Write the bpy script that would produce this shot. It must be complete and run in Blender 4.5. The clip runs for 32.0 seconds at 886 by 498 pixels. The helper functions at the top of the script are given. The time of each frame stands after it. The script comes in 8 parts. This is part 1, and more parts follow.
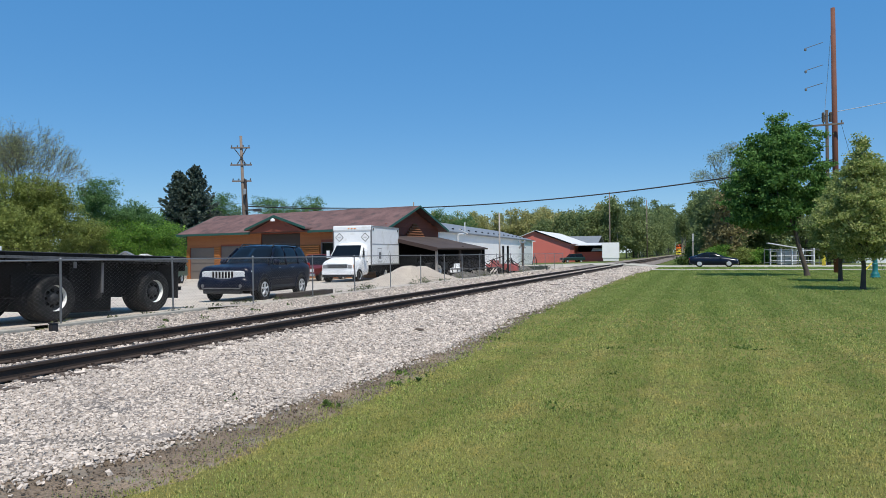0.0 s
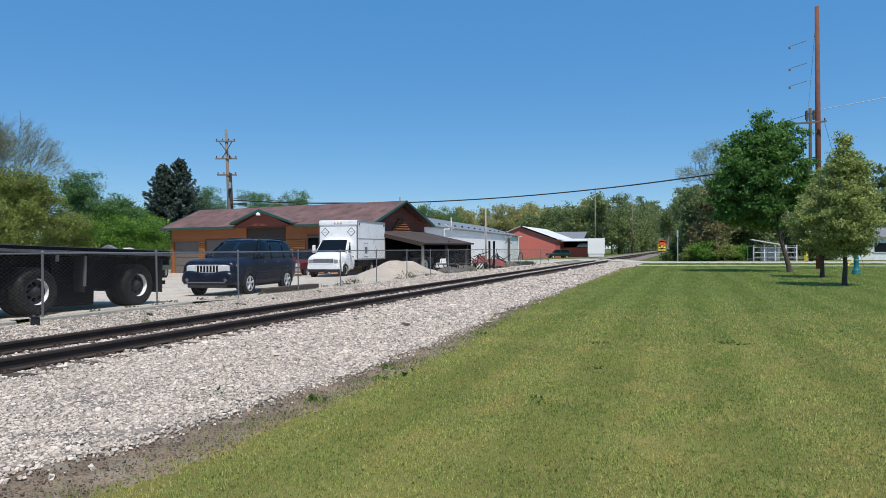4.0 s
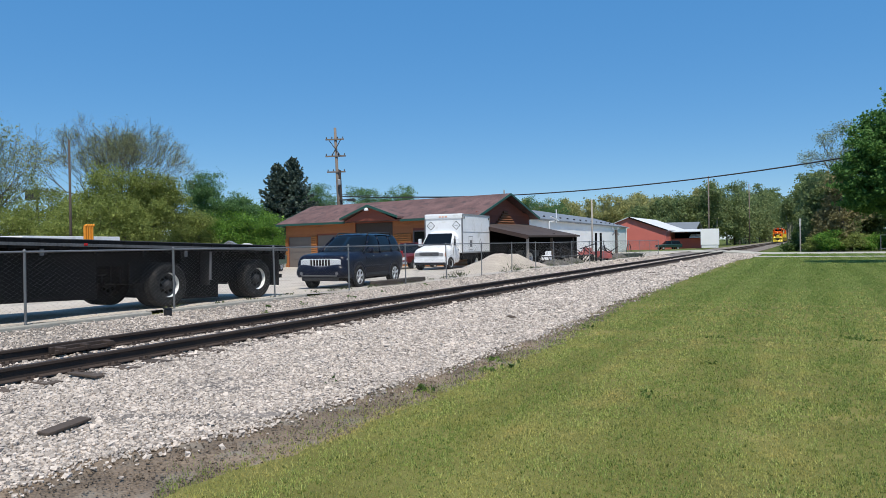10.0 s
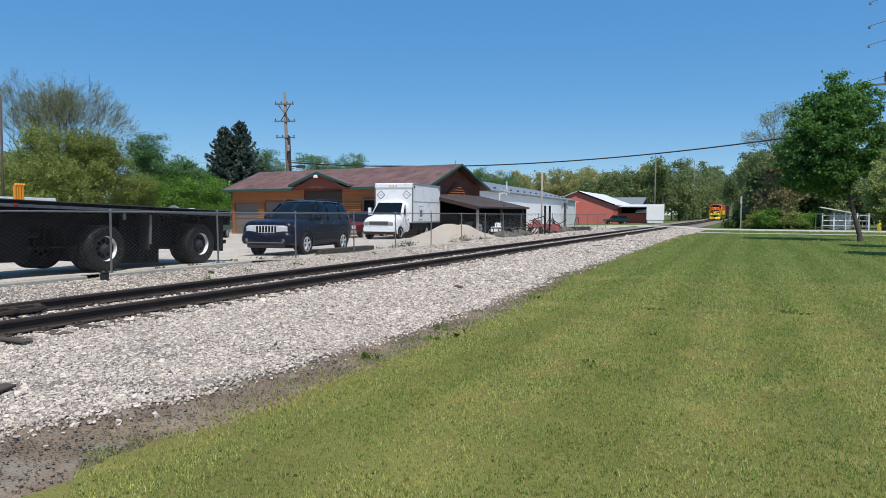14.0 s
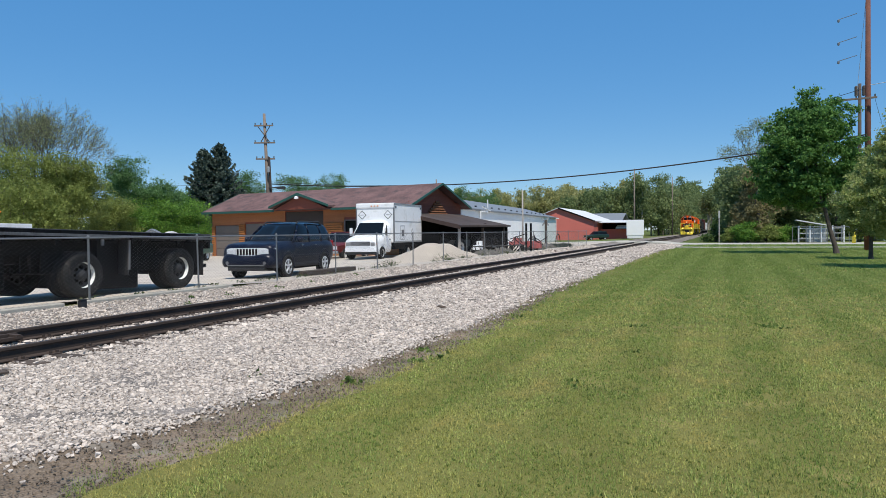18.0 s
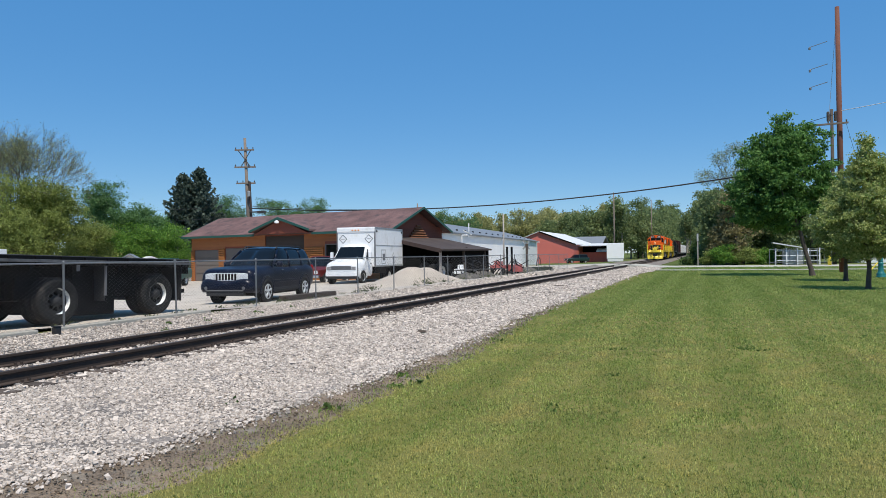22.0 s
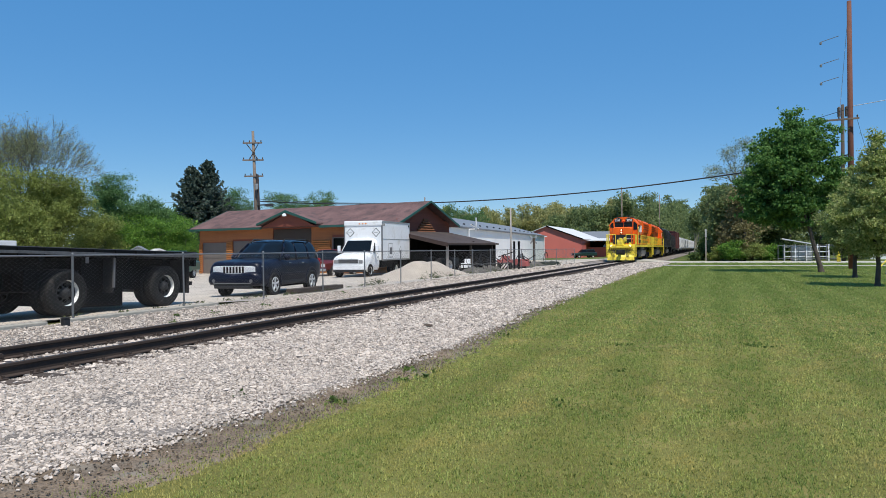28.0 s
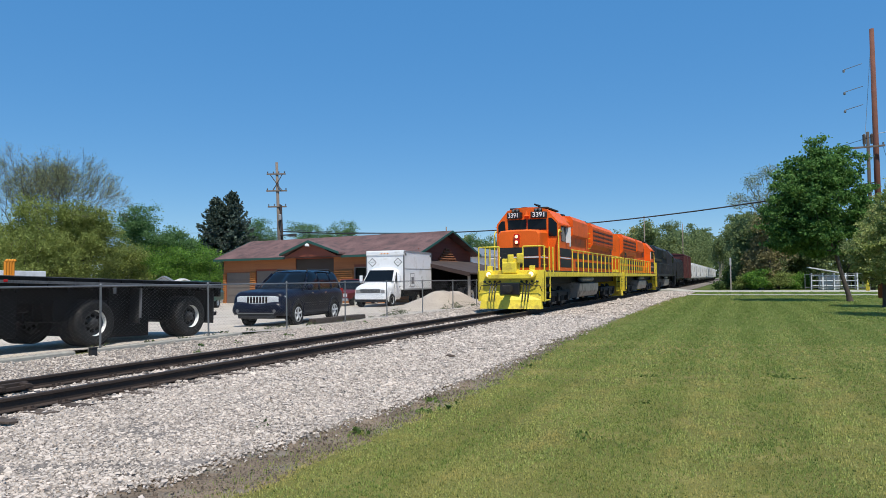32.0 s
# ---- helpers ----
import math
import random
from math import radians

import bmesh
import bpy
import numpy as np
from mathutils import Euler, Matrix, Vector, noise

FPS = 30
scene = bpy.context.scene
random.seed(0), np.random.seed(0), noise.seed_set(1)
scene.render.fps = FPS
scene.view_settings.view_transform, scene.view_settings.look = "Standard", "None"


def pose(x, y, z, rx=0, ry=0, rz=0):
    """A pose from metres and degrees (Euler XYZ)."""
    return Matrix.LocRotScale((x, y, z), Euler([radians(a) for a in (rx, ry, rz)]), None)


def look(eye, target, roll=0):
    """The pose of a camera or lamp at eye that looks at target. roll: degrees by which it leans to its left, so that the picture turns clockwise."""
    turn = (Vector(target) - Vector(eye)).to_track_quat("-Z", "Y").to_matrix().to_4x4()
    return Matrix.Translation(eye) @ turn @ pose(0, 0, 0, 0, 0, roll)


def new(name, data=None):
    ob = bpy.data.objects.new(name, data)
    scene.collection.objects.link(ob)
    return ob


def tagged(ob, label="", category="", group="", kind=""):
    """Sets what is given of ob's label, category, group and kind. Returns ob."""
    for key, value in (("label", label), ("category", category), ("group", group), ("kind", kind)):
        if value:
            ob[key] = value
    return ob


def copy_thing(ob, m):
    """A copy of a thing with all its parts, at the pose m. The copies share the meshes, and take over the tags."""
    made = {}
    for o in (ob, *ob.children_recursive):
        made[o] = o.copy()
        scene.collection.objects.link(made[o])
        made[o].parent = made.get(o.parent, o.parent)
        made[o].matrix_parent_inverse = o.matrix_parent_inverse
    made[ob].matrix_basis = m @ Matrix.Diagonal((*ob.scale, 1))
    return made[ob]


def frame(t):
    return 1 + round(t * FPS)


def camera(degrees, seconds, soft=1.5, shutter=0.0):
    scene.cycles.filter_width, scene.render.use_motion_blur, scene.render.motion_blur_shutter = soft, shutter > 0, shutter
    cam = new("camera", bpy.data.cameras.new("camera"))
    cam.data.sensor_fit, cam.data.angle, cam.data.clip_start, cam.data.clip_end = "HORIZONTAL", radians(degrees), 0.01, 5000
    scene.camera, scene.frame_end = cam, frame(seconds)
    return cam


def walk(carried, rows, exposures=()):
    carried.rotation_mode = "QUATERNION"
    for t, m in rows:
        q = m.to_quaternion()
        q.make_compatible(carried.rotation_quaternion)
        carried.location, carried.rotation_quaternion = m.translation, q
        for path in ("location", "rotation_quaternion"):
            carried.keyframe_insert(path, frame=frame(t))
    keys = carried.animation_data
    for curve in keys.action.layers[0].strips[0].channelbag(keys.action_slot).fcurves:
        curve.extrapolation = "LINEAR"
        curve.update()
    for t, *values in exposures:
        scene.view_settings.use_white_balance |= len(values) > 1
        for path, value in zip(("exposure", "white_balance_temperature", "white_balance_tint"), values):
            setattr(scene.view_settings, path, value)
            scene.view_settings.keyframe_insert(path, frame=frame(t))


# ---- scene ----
cam = camera(64.43, 32.0, soft=0.5)


def held(x, y, z, yaw, pitch, roll):
    """A hand-held pose: yaw to the left of +y, pitch up, roll to the left, in degrees."""
    return pose(x, y, z, 0, 0, yaw) @ pose(0, 0, 0, 90 + pitch) @ pose(0, 0, 0, 0, 0, roll)


PATH = [
    (0.0, -0.016, -0.004, 1.745, 20.12, 0.42, -0.59),
    (0.5, -0.035, 0.009, 1.737, 19.67, 0.07, -0.35),
    (1.0, -0.035, 0.018, 1.732, 18.83, -0.44, 0.01),
    (1.5, -0.021, 0.020, 1.739, 18.46, -0.32, -0.13),
    (2.0, -0.014, 0.013, 1.732, 18.51, -0.08, -0.42),
    (2.5, -0.014, 0.009, 1.735, 18.30, 0.18, -0.31),
    (4.5, -0.027, -0.002, 1.735, 19.95, -0.20, -0.42),
    (5.0, -0.021, -0.034, 1.732, 24.03, -1.45, -0.35),
    (5.5, -0.038, -0.011, 1.734, 22.52, -0.90, 0.18),
    (6.0, -0.026, -0.000, 1.740, 21.45, -0.01, 0.50),
    (6.5, -0.023, -0.024, 1.735, 22.77, 0.13, -0.53),
    (7.0, 0.004, -0.015, 1.733, 21.47, -0.39, -0.68),
    (7.5, 0.020, -0.034, 1.744, 22.72, -0.92, -0.93),
    (8.0, 0.047, -0.064, 1.744, 24.18, -0.41, -0.59),
    (8.5, 0.062, -0.081, 1.760, 25.45, -0.17, 0.28),
    (9.0, 0.003, -0.066, 1.748, 25.45, 0.27, -0.95),
    (9.5, -0.026, -0.068, 1.737, 25.53, -0.02, -0.83),
    (10.0, -0.005, -0.080, 1.736, 27.50, -0.46, -0.93),
    (10.5, 0.007, -0.088, 1.742, 29.56, -1.31, -1.15),
    (11.0, -0.009, -0.063, 1.744, 25.94, -1.73, 0.29),
    (11.5, -0.037, -0.064, 1.745, 27.08, -1.27, 1.12),
    (12.0, -0.052, -0.078, 1.745, 28.23, -1.32, 0.75),
    (12.5, -0.127, -0.029, 1.698, 24.42, -2.06, 0.27),
    (13.0, -0.094, -0.002, 1.703, 24.60, -1.69, 0.65),
    (13.5, -0.010, 0.034, 1.704, 23.65, -3.01, 0.79),
    (15.5, -0.013, 0.022, 1.724, 23.79, -2.25, -0.88),
    (16.0, -0.035, 0.023, 1.739, 22.74, -1.80, -0.05),
    (16.5, -0.033, 0.025, 1.735, 21.71, -0.80, -0.64),
    (17.0, -0.028, 0.033, 1.738, 21.01, -1.31, -0.34),
    (17.5, -0.021, 0.030, 1.741, 21.72, -1.29, -0.34),
    (18.0, -0.007, 0.027, 1.745, 22.01, -1.40, -0.61),
    (18.5, -0.000, 0.028, 1.748, 21.56, -0.97, -1.04),
    (19.0, -0.001, 0.024, 1.733, 21.53, -0.70, -0.91),
    (19.5, 0.008, 0.024, 1.745, 21.06, -1.16, -1.22),
    (20.0, 0.022, 0.005, 1.757, 21.24, -0.69, -0.98),
    (20.5, 0.025, 0.015, 1.747, 20.67, -0.89, -1.17),
    (21.0, 0.021, 0.032, 1.748, 20.36, -1.24, -1.28),
    (21.5, 0.019, 0.025, 1.751, 20.83, -0.47, -1.16),
    (22.0, 0.027, 0.029, 1.757, 20.49, 0.51, -0.82),
    (22.5, 0.012, 0.039, 1.752, 19.91, 0.14, -0.22),
    (23.0, 0.020, 0.047, 1.751, 19.35, 0.25, -0.33),
    (23.5, 0.000, 0.057, 1.759, 17.88, 0.25, -0.52),
    (24.0, 0.002, 0.048, 1.762, 19.39, -0.49, -0.08),
    (24.5, 0.028, 0.043, 1.762, 19.29, 0.27, -0.39),
    (25.0, 0.053, 0.032, 1.773, 19.09, 1.36, -0.26),
    (25.5, 0.055, 0.020, 1.764, 19.84, 1.20, -0.54),
    (27.5, 0.044, 0.018, 1.763, 20.75, 0.18, -0.48),
    (28.0, 0.037, 0.024, 1.765, 21.08, 0.02, -0.47),
    (28.5, 0.024, 0.025, 1.761, 21.61, 0.39, -0.54),
    (29.0, 0.032, 0.015, 1.768, 21.66, 0.65, -0.49),
    (29.5, 0.022, 0.019, 1.768, 21.40, 0.69, -0.54),
    (30.0, 0.030, 0.010, 1.769, 22.06, 1.02, -0.65),
    (30.5, 0.035, 0.013, 1.770, 22.17, 1.20, -0.55),
    (31.0, 0.038, -0.001, 1.783, 22.41, 1.64, -0.34),
    (31.5, 0.035, -0.023, 1.778, 22.97, 2.37, -0.47),
    (32.0, 0.040, -0.023, 1.784, 22.80, 2.42, -0.56),
]
walk(cam, [(t, held(*p)) for t, *p in PATH])

# ---------------------------------------------------------------- sky and sun
SUN_ELEV, SUN_AZ = 63.0, 143.0          # degrees; azimuth clockwise from +y
world = bpy.data.worlds.new("sky")
scene.world = world
world.use_nodes = True
wn = world.node_tree
sky = wn.nodes.new("ShaderNodeTexSky")
sky.sky_type = "NISHITA"
sky.sun_disc = False
sky.sun_elevation, sky.sun_rotation = radians(SUN_ELEV), radians(SUN_AZ)
sky.altitude, sky.air_density, sky.dust_density, sky.ozone_density = 2200, 1.0, 0.0, 1.3
tone = wn.nodes.new("ShaderNodeHueSaturation")
tone.inputs["Saturation"].default_value = 1.2
deep = wn.nodes.new("ShaderNodeVectorMath")      # thin even haze over the clear sky
deep.operation = "MULTIPLY_ADD"
deep.inputs[1].default_value = (0.58, 0.56, 0.44)
deep.inputs[2].default_value = (0.34, 1.62, 4.1)
wn.links.new(sky.outputs[0], tone.inputs["Color"])
wn.links.new(tone.outputs[0], deep.inputs[0])
wn.links.new(deep.outputs[0], wn.nodes["Background"].inputs[0])
wn.nodes["Background"].inputs[1].default_value = 0.108
sun_dir = Vector((math.sin(radians(SUN_AZ)) * math.cos(radians(SUN_ELEV)), math.cos(radians(SUN_AZ)) * math.cos(radians(SUN_ELEV)), math.sin(radians(SUN_ELEV))))
sun = new("sun", bpy.data.lights.new("sun", "SUN"))
sun.data.energy, sun.data.angle, sun.data.color = 4.85, radians(0.53), (1.0, 0.95, 0.86)
sun.matrix_world = look(sun_dir * 100, (0, 0, 0))
scene.view_settings.exposure = 0.0

# ---------------------------------------------------------------- materials


def mat(name, color, rough=0.7, metal=0.0, vary=0.15, scale=3.0, fine=40.0, bump=0.0, stain=None, stain_at=0.6, island=0.0, obrand=0.0, coat=0.0, spec=None):
    """A surface with its colour varied at two scales, fine relief, and stains where given."""
    m = bpy.data.materials.new(name)
    m.use_nodes = True
    n, l = m.node_tree.nodes, m.node_tree.links
    b = n["Principled BSDF"]
    b.inputs["Roughness"].default_value, b.inputs["Metallic"].default_value = rough, metal
    if coat:
        b.inputs["Coat Weight"].default_value = coat
        b.inputs["Coat Roughness"].default_value = 0.08
    if spec is not None:
        b.inputs["Specular IOR Level"].default_value = spec
    tc = n.new("ShaderNodeTexCoord")
    big, small = n.new("ShaderNodeTexNoise"), n.new("ShaderNodeTexNoise")
    for node, s, d in ((big, scale, 4), (small, fine, 3)):
        node.inputs["Scale"].default_value, node.inputs["Detail"].default_value = s, d
        l.new(tc.outputs["Object"], node.inputs["Vector"])
    add = n.new("ShaderNodeMath")
    add.operation = "ADD"
    l.new(big.outputs[0], add.inputs[0])
    l.new(small.outputs[0], add.inputs[1])
    val = add.outputs[0]
    lo, hi = 1.0, 1.0
    if island:
        geo = n.new("ShaderNodeNewGeometry")
        mul = n.new("ShaderNodeMath")
        mul.operation = "MULTIPLY_ADD"
        mul.inputs[1].default_value = island
        l.new(geo.outputs["Random Per Island"], mul.inputs[0])
        l.new(val, mul.inputs[2])
        val = mul.outputs[0]
        hi += island
    if obrand:
        info = n.new("ShaderNodeObjectInfo")
        mul = n.new("ShaderNodeMath")
        mul.operation = "MULTIPLY_ADD"
        mul.inputs[1].default_value = obrand
        l.new(info.outputs["Random"], mul.inputs[0])
        l.new(val, mul.inputs[2])
        val = mul.outputs[0]
        hi += obrand
    ramp = n.new("ShaderNodeMapRange")
    ramp.inputs["From Min"].default_value, ramp.inputs["From Max"].default_value = 0.6, 0.4 + hi
    ramp.inputs["To Min"].default_value, ramp.inputs["To Max"].default_value = 1 - vary, 1 + vary
    l.new(val, ramp.inputs["Value"])
    mix = n.new("ShaderNodeMix")
    mix.data_type, mix.blend_type = "RGBA", "MULTIPLY"
    mix.inputs["Factor"].default_value = 1.0
    mix.inputs["A"].default_value = (*color, 1)
    l.new(ramp.outputs[0], mix.inputs["B"])
    out = mix.outputs["Result"]
    if stain:
        st = n.new("ShaderNodeTexNoise")
        st.inputs["Scale"].default_value, st.inputs["Detail"].default_value = scale * 1.7, 6
        l.new(tc.outputs["Object"], st.inputs["Vector"])
        cr = n.new("ShaderNodeMapRange")
        cr.inputs["From Min"].default_value, cr.inputs["From Max"].default_value = stain_at - 0.08, stain_at + 0.08
        l.new(st.outputs[0], cr.inputs["Value"])
        mx = n.new("ShaderNodeMix")
        mx.data_type = "RGBA"
        l.new(cr.outputs[0], mx.inputs["Factor"])
        l.new(out, mx.inputs["A"])
        mx.inputs["B"].default_value = (*stain, 1)
        out = mx.outputs["Result"]
    l.new(out, b.inputs["Base Color"])
    if bump:
        bp = n.new("ShaderNodeBump")
        bp.inputs["Strength"].default_value, bp.inputs["Distance"].default_value = 0.6, bump
        l.new(small.outputs[0], bp.inputs["Height"])
        l.new(bp.outputs[0], b.inputs["Normal"])
    return m


def leaf_mat(name, dark, light, trans=0.35):
    """Leaves: green varied leaf by leaf, with light coming through."""
    m = bpy.data.materials.new(name)
    m.use_nodes = True
    n, l = m.node_tree.nodes, m.node_tree.links
    b = n["Principled BSDF"]
    b.inputs["Roughness"].default_value = 0.6
    b.inputs["Specular IOR Level"].default_value = 0.25
    geo = n.new("ShaderNodeNewGeometry")
    mx = n.new("ShaderNodeMix")
    mx.data_type = "RGBA"
    mx.inputs["A"].default_value, mx.inputs["B"].default_value = (*dark, 1), (*light, 1)
    l.new(geo.outputs["Random Per Island"], mx.inputs["Factor"])
    l.new(mx.outputs["Result"], b.inputs["Base Color"])
    t = n.new("ShaderNodeBsdfTranslucent")
    l.new(mx.outputs["Result"], t.inputs["Color"])
    ms = n.new("ShaderNodeMixShader")
    ms.inputs[0].default_value = trans
    l.new(b.outputs[0], ms.inputs[1])
    l.new(t.outputs[0], ms.inputs[2])
    l.new(ms.outputs[0], n["Material Output"].inputs[0])
    return m


def glow(name, color, strength):
    m = bpy.data.materials.new(name)
    m.use_nodes = True
    b = m.node_tree.nodes["Principled BSDF"]
    b.inputs["Base Color"].default_value = (*color, 1)
    b.inputs["Emission Color"].default_value, b.inputs["Emission Strength"].default_value = (*color, 1), strength
    return m


def glass(name, color=(0.006, 0.008, 0.01), rough=0.14):
    m = mat(name, color, rough, 0.0, vary=0.05, spec=0.25)
    return m


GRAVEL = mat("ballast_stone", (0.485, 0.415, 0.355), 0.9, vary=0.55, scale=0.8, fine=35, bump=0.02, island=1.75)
# same gravel, darkened: the shadow in the gaps between stones is in this colour
SHADED_BED = mat("ballast_bed", (0.185, 0.158, 0.136), 0.95, vary=0.6, scale=1.2, fine=22, bump=0.05, stain=(0.3, 0.265, 0.235), stain_at=0.66)
DIRT = mat("dirt", (0.187, 0.138, 0.095), 0.95, vary=0.75, scale=1.6, fine=45, bump=0.05, stain=(0.25, 0.215, 0.17), stain_at=0.6)
YARD = mat("yard_gravel", (0.47, 0.41, 0.34), 0.95, vary=0.2, scale=0.35, fine=14, bump=0.02, stain=(0.33, 0.28, 0.23), stain_at=0.6)
# lawn sheet darker than its blades: shade of the gaps put into the colour
LAWN = mat("lawn", (0.155, 0.15, 0.044), 0.95, vary=0.4, scale=0.6, fine=60, bump=0.03, stain=(0.27, 0.225, 0.085), stain_at=0.66, spec=0.1)
FIELD = mat("field", (0.09, 0.12, 0.03), 0.95, vary=0.4, scale=0.05, fine=2.0, stain=(0.16, 0.14, 0.06), spec=0.1)
ROADM = mat("road_surface", (0.4, 0.375, 0.315), 0.9, vary=0.15, scale=0.3, fine=12, bump=0.01)
VERGE = mat("verge_turf", (0.13, 0.165, 0.05), 0.95, vary=0.35, scale=0.6, fine=40, bump=0.03, stain=(0.2, 0.19, 0.07), stain_at=0.66, spec=0.1)
CONCRETE = mat("concrete", (0.37, 0.345, 0.295), 0.9, vary=0.2, scale=1.0, fine=25, bump=0.01, stain=(0.3, 0.27, 0.22))
RAILM = mat("rail_rust", (0.045, 0.03, 0.023), 0.9, vary=0.35, scale=2, fine=50, bump=0.003)
RAILTOP = mat("rail_top", (0.13, 0.11, 0.1), 0.4, 0.8, vary=0.2, scale=3)
TIE = mat("tie_wood", (0.075, 0.055, 0.042), 0.9, vary=0.5, scale=1.2, fine=30, bump=0.01, obrand=1.0)
STEEL = mat("galvanized_steel", (0.22, 0.223, 0.225), 0.5, 0.5, vary=0.15, scale=6)
WIREM = mat("fence_wire", (0.12, 0.12, 0.125), 0.6, 0.2, vary=0.1)
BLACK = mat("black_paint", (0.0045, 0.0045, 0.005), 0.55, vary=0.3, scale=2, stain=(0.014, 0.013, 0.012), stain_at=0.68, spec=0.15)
RUBBER = mat("tyre_rubber", (0.014, 0.014, 0.014), 0.85, vary=0.3, scale=5, stain=(0.045, 0.04, 0.036), stain_at=0.64, spec=0.25)
CLEANWHITE = mat("clean_white_paint", (0.88, 0.88, 0.87), 0.5, vary=0.05, scale=0.8)
WHITE = mat("white_paint", (0.78, 0.785, 0.79), 0.45, vary=0.08, scale=1.2, fine=12, stain=(0.64, 0.63, 0.6), stain_at=0.64)
NAVY = mat("navy_car_paint", (0.0035, 0.006, 0.018), 0.3, 0.0, vary=0.15, spec=0.2)
GLASSM = glass("dark_glass")
CHROME = mat("chrome", (0.6, 0.6, 0.62), 0.2, 1.0, vary=0.05)
HAZY = mat("dull_lamp_lens", (0.24, 0.24, 0.24), 0.25, vary=0.2, scale=20)
LENS = mat("lamp_lens", (0.62, 0.63, 0.64), 0.15, vary=0.1, scale=30)
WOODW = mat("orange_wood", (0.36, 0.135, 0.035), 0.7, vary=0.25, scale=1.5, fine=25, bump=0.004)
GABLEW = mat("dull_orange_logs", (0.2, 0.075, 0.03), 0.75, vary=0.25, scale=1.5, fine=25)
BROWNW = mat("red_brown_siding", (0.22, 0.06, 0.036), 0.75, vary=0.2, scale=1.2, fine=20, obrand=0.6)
ROOFR = mat("brown_shingles", (0.138, 0.078, 0.072), 0.95, vary=0.55, scale=0.9, fine=14, bump=0.01, stain=(0.075, 0.05, 0.048), stain_at=0.6)
GREENT = mat("green_trim", (0.022, 0.085, 0.068), 0.55, vary=0.12, scale=2)
GREYDOOR = mat("grey_brown_door", (0.17, 0.145, 0.13), 0.6, vary=0.1, scale=1.5)
# near-black; in the lean-to and other hollows it puts shade into the colour
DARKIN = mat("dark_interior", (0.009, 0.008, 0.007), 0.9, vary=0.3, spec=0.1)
REDM = mat("red_metal_siding", (0.62, 0.16, 0.125), 0.6, vary=0.1, scale=0.4, fine=6)
GREYROOF = mat("grey_metal_roof", (0.19, 0.2, 0.21), 0.5, vary=0.12, scale=0.4, fine=5)
WHITEROOF = mat("pale_metal_roof", (0.66, 0.66, 0.65), 0.5, vary=0.08, scale=0.4, fine=5)
SAND = mat("sand", (0.43, 0.365, 0.295), 0.95, vary=0.2, scale=0.8, fine=25, bump=0.02)
BARK = mat("bark", (0.075, 0.06, 0.048), 0.95, vary=0.35, scale=4, fine=30, bump=0.02)
TWIG = mat("twig_bark", (0.1, 0.088, 0.074), 0.95, vary=0.25, scale=2)
POLEW = mat("pole_wood", (0.19, 0.15, 0.122), 0.9, vary=0.25, scale=2, fine=20)
POLERED = mat("red_brown_pole_wood", (0.15, 0.058, 0.038), 0.9, vary=0.25, scale=2, fine=20)
POLEGREY = mat("grey_pole_wood", (0.35, 0.32, 0.29), 0.9, vary=0.2, scale=2, fine=20)
CABLE = mat("black_cable", (0.02, 0.02, 0.022), 0.7, vary=0.1)
PALECABLE = mat("bright_wire", (0.55, 0.56, 0.58), 0.5, 0.5, vary=0.1)
ORANGE = mat("orange_paint", (0.8, 0.125, 0.01), 0.5, vary=0.2, scale=1.0, stain=(0.45, 0.1, 0.025), stain_at=0.66, spec=0.3)
YELLOW = mat("yellow_paint", (0.8, 0.62, 0.05), 0.45, vary=0.2, scale=1.5, fine=25, stain=(0.42, 0.3, 0.05), stain_at=0.62)
LEAF_MAPLE = leaf_mat("maple_leaf", (0.05, 0.13, 0.03), (0.19, 0.35, 0.085), 0.42)
LEAF_PEAR = leaf_mat("pear_leaf", (0.16, 0.24, 0.055), (0.52, 0.54, 0.21), 0.46)
LEAF_SPRING = leaf_mat("spring_leaf", (0.15, 0.2, 0.05), (0.34, 0.39, 0.11), 0.45)
LEAF_BRIGHT = leaf_mat("bright_leaf", (0.06, 0.16, 0.025), (0.22, 0.38, 0.06), 0.4)
LEAF_OLIVE = leaf_mat("olive_leaf", (0.3, 0.31, 0.12), (0.5, 0.475, 0.21), 0.5)
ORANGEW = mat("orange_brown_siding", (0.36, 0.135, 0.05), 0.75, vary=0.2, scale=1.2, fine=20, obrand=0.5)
DARKDOOR = mat("dark_brown_door", (0.05, 0.036, 0.03), 0.6, vary=0.2)
LEANROOF = mat("dark_brown_shingles", (0.058, 0.042, 0.037), 0.95, vary=0.4, scale=0.9, fine=14, bump=0.01)
POLEDARK = mat("dark_pole_wood", (0.075, 0.058, 0.046), 0.9, vary=0.25, scale=2, fine=20)
LEAF_PALE = leaf_mat("pale_young_leaf", (0.2, 0.25, 0.11), (0.36, 0.4, 0.2), 0.5)
LEAF_WOOD = leaf_mat("woodland_leaf", (0.12, 0.17, 0.065), (0.29, 0.345, 0.14), 0.48)
LEAF_GREEN = leaf_mat("green_leaf", (0.055, 0.135, 0.045), (0.19, 0.32, 0.12), 0.45)
TAN = mat("pale_bark", (0.3, 0.27, 0.21), 0.95, vary=0.2, scale=2)
LEAF_DARK = leaf_mat("dark_leaf", (0.04, 0.08, 0.025), (0.15, 0.22, 0.06), 0.35)
LEAF_LAWNWEED = leaf_mat("lawn_weed_leaf", (0.08, 0.13, 0.03), (0.24, 0.32, 0.08), 0.4)
LEAF_WEED = leaf_mat("weed_leaf", (0.05, 0.065, 0.03), (0.13, 0.15, 0.065), 0.3)
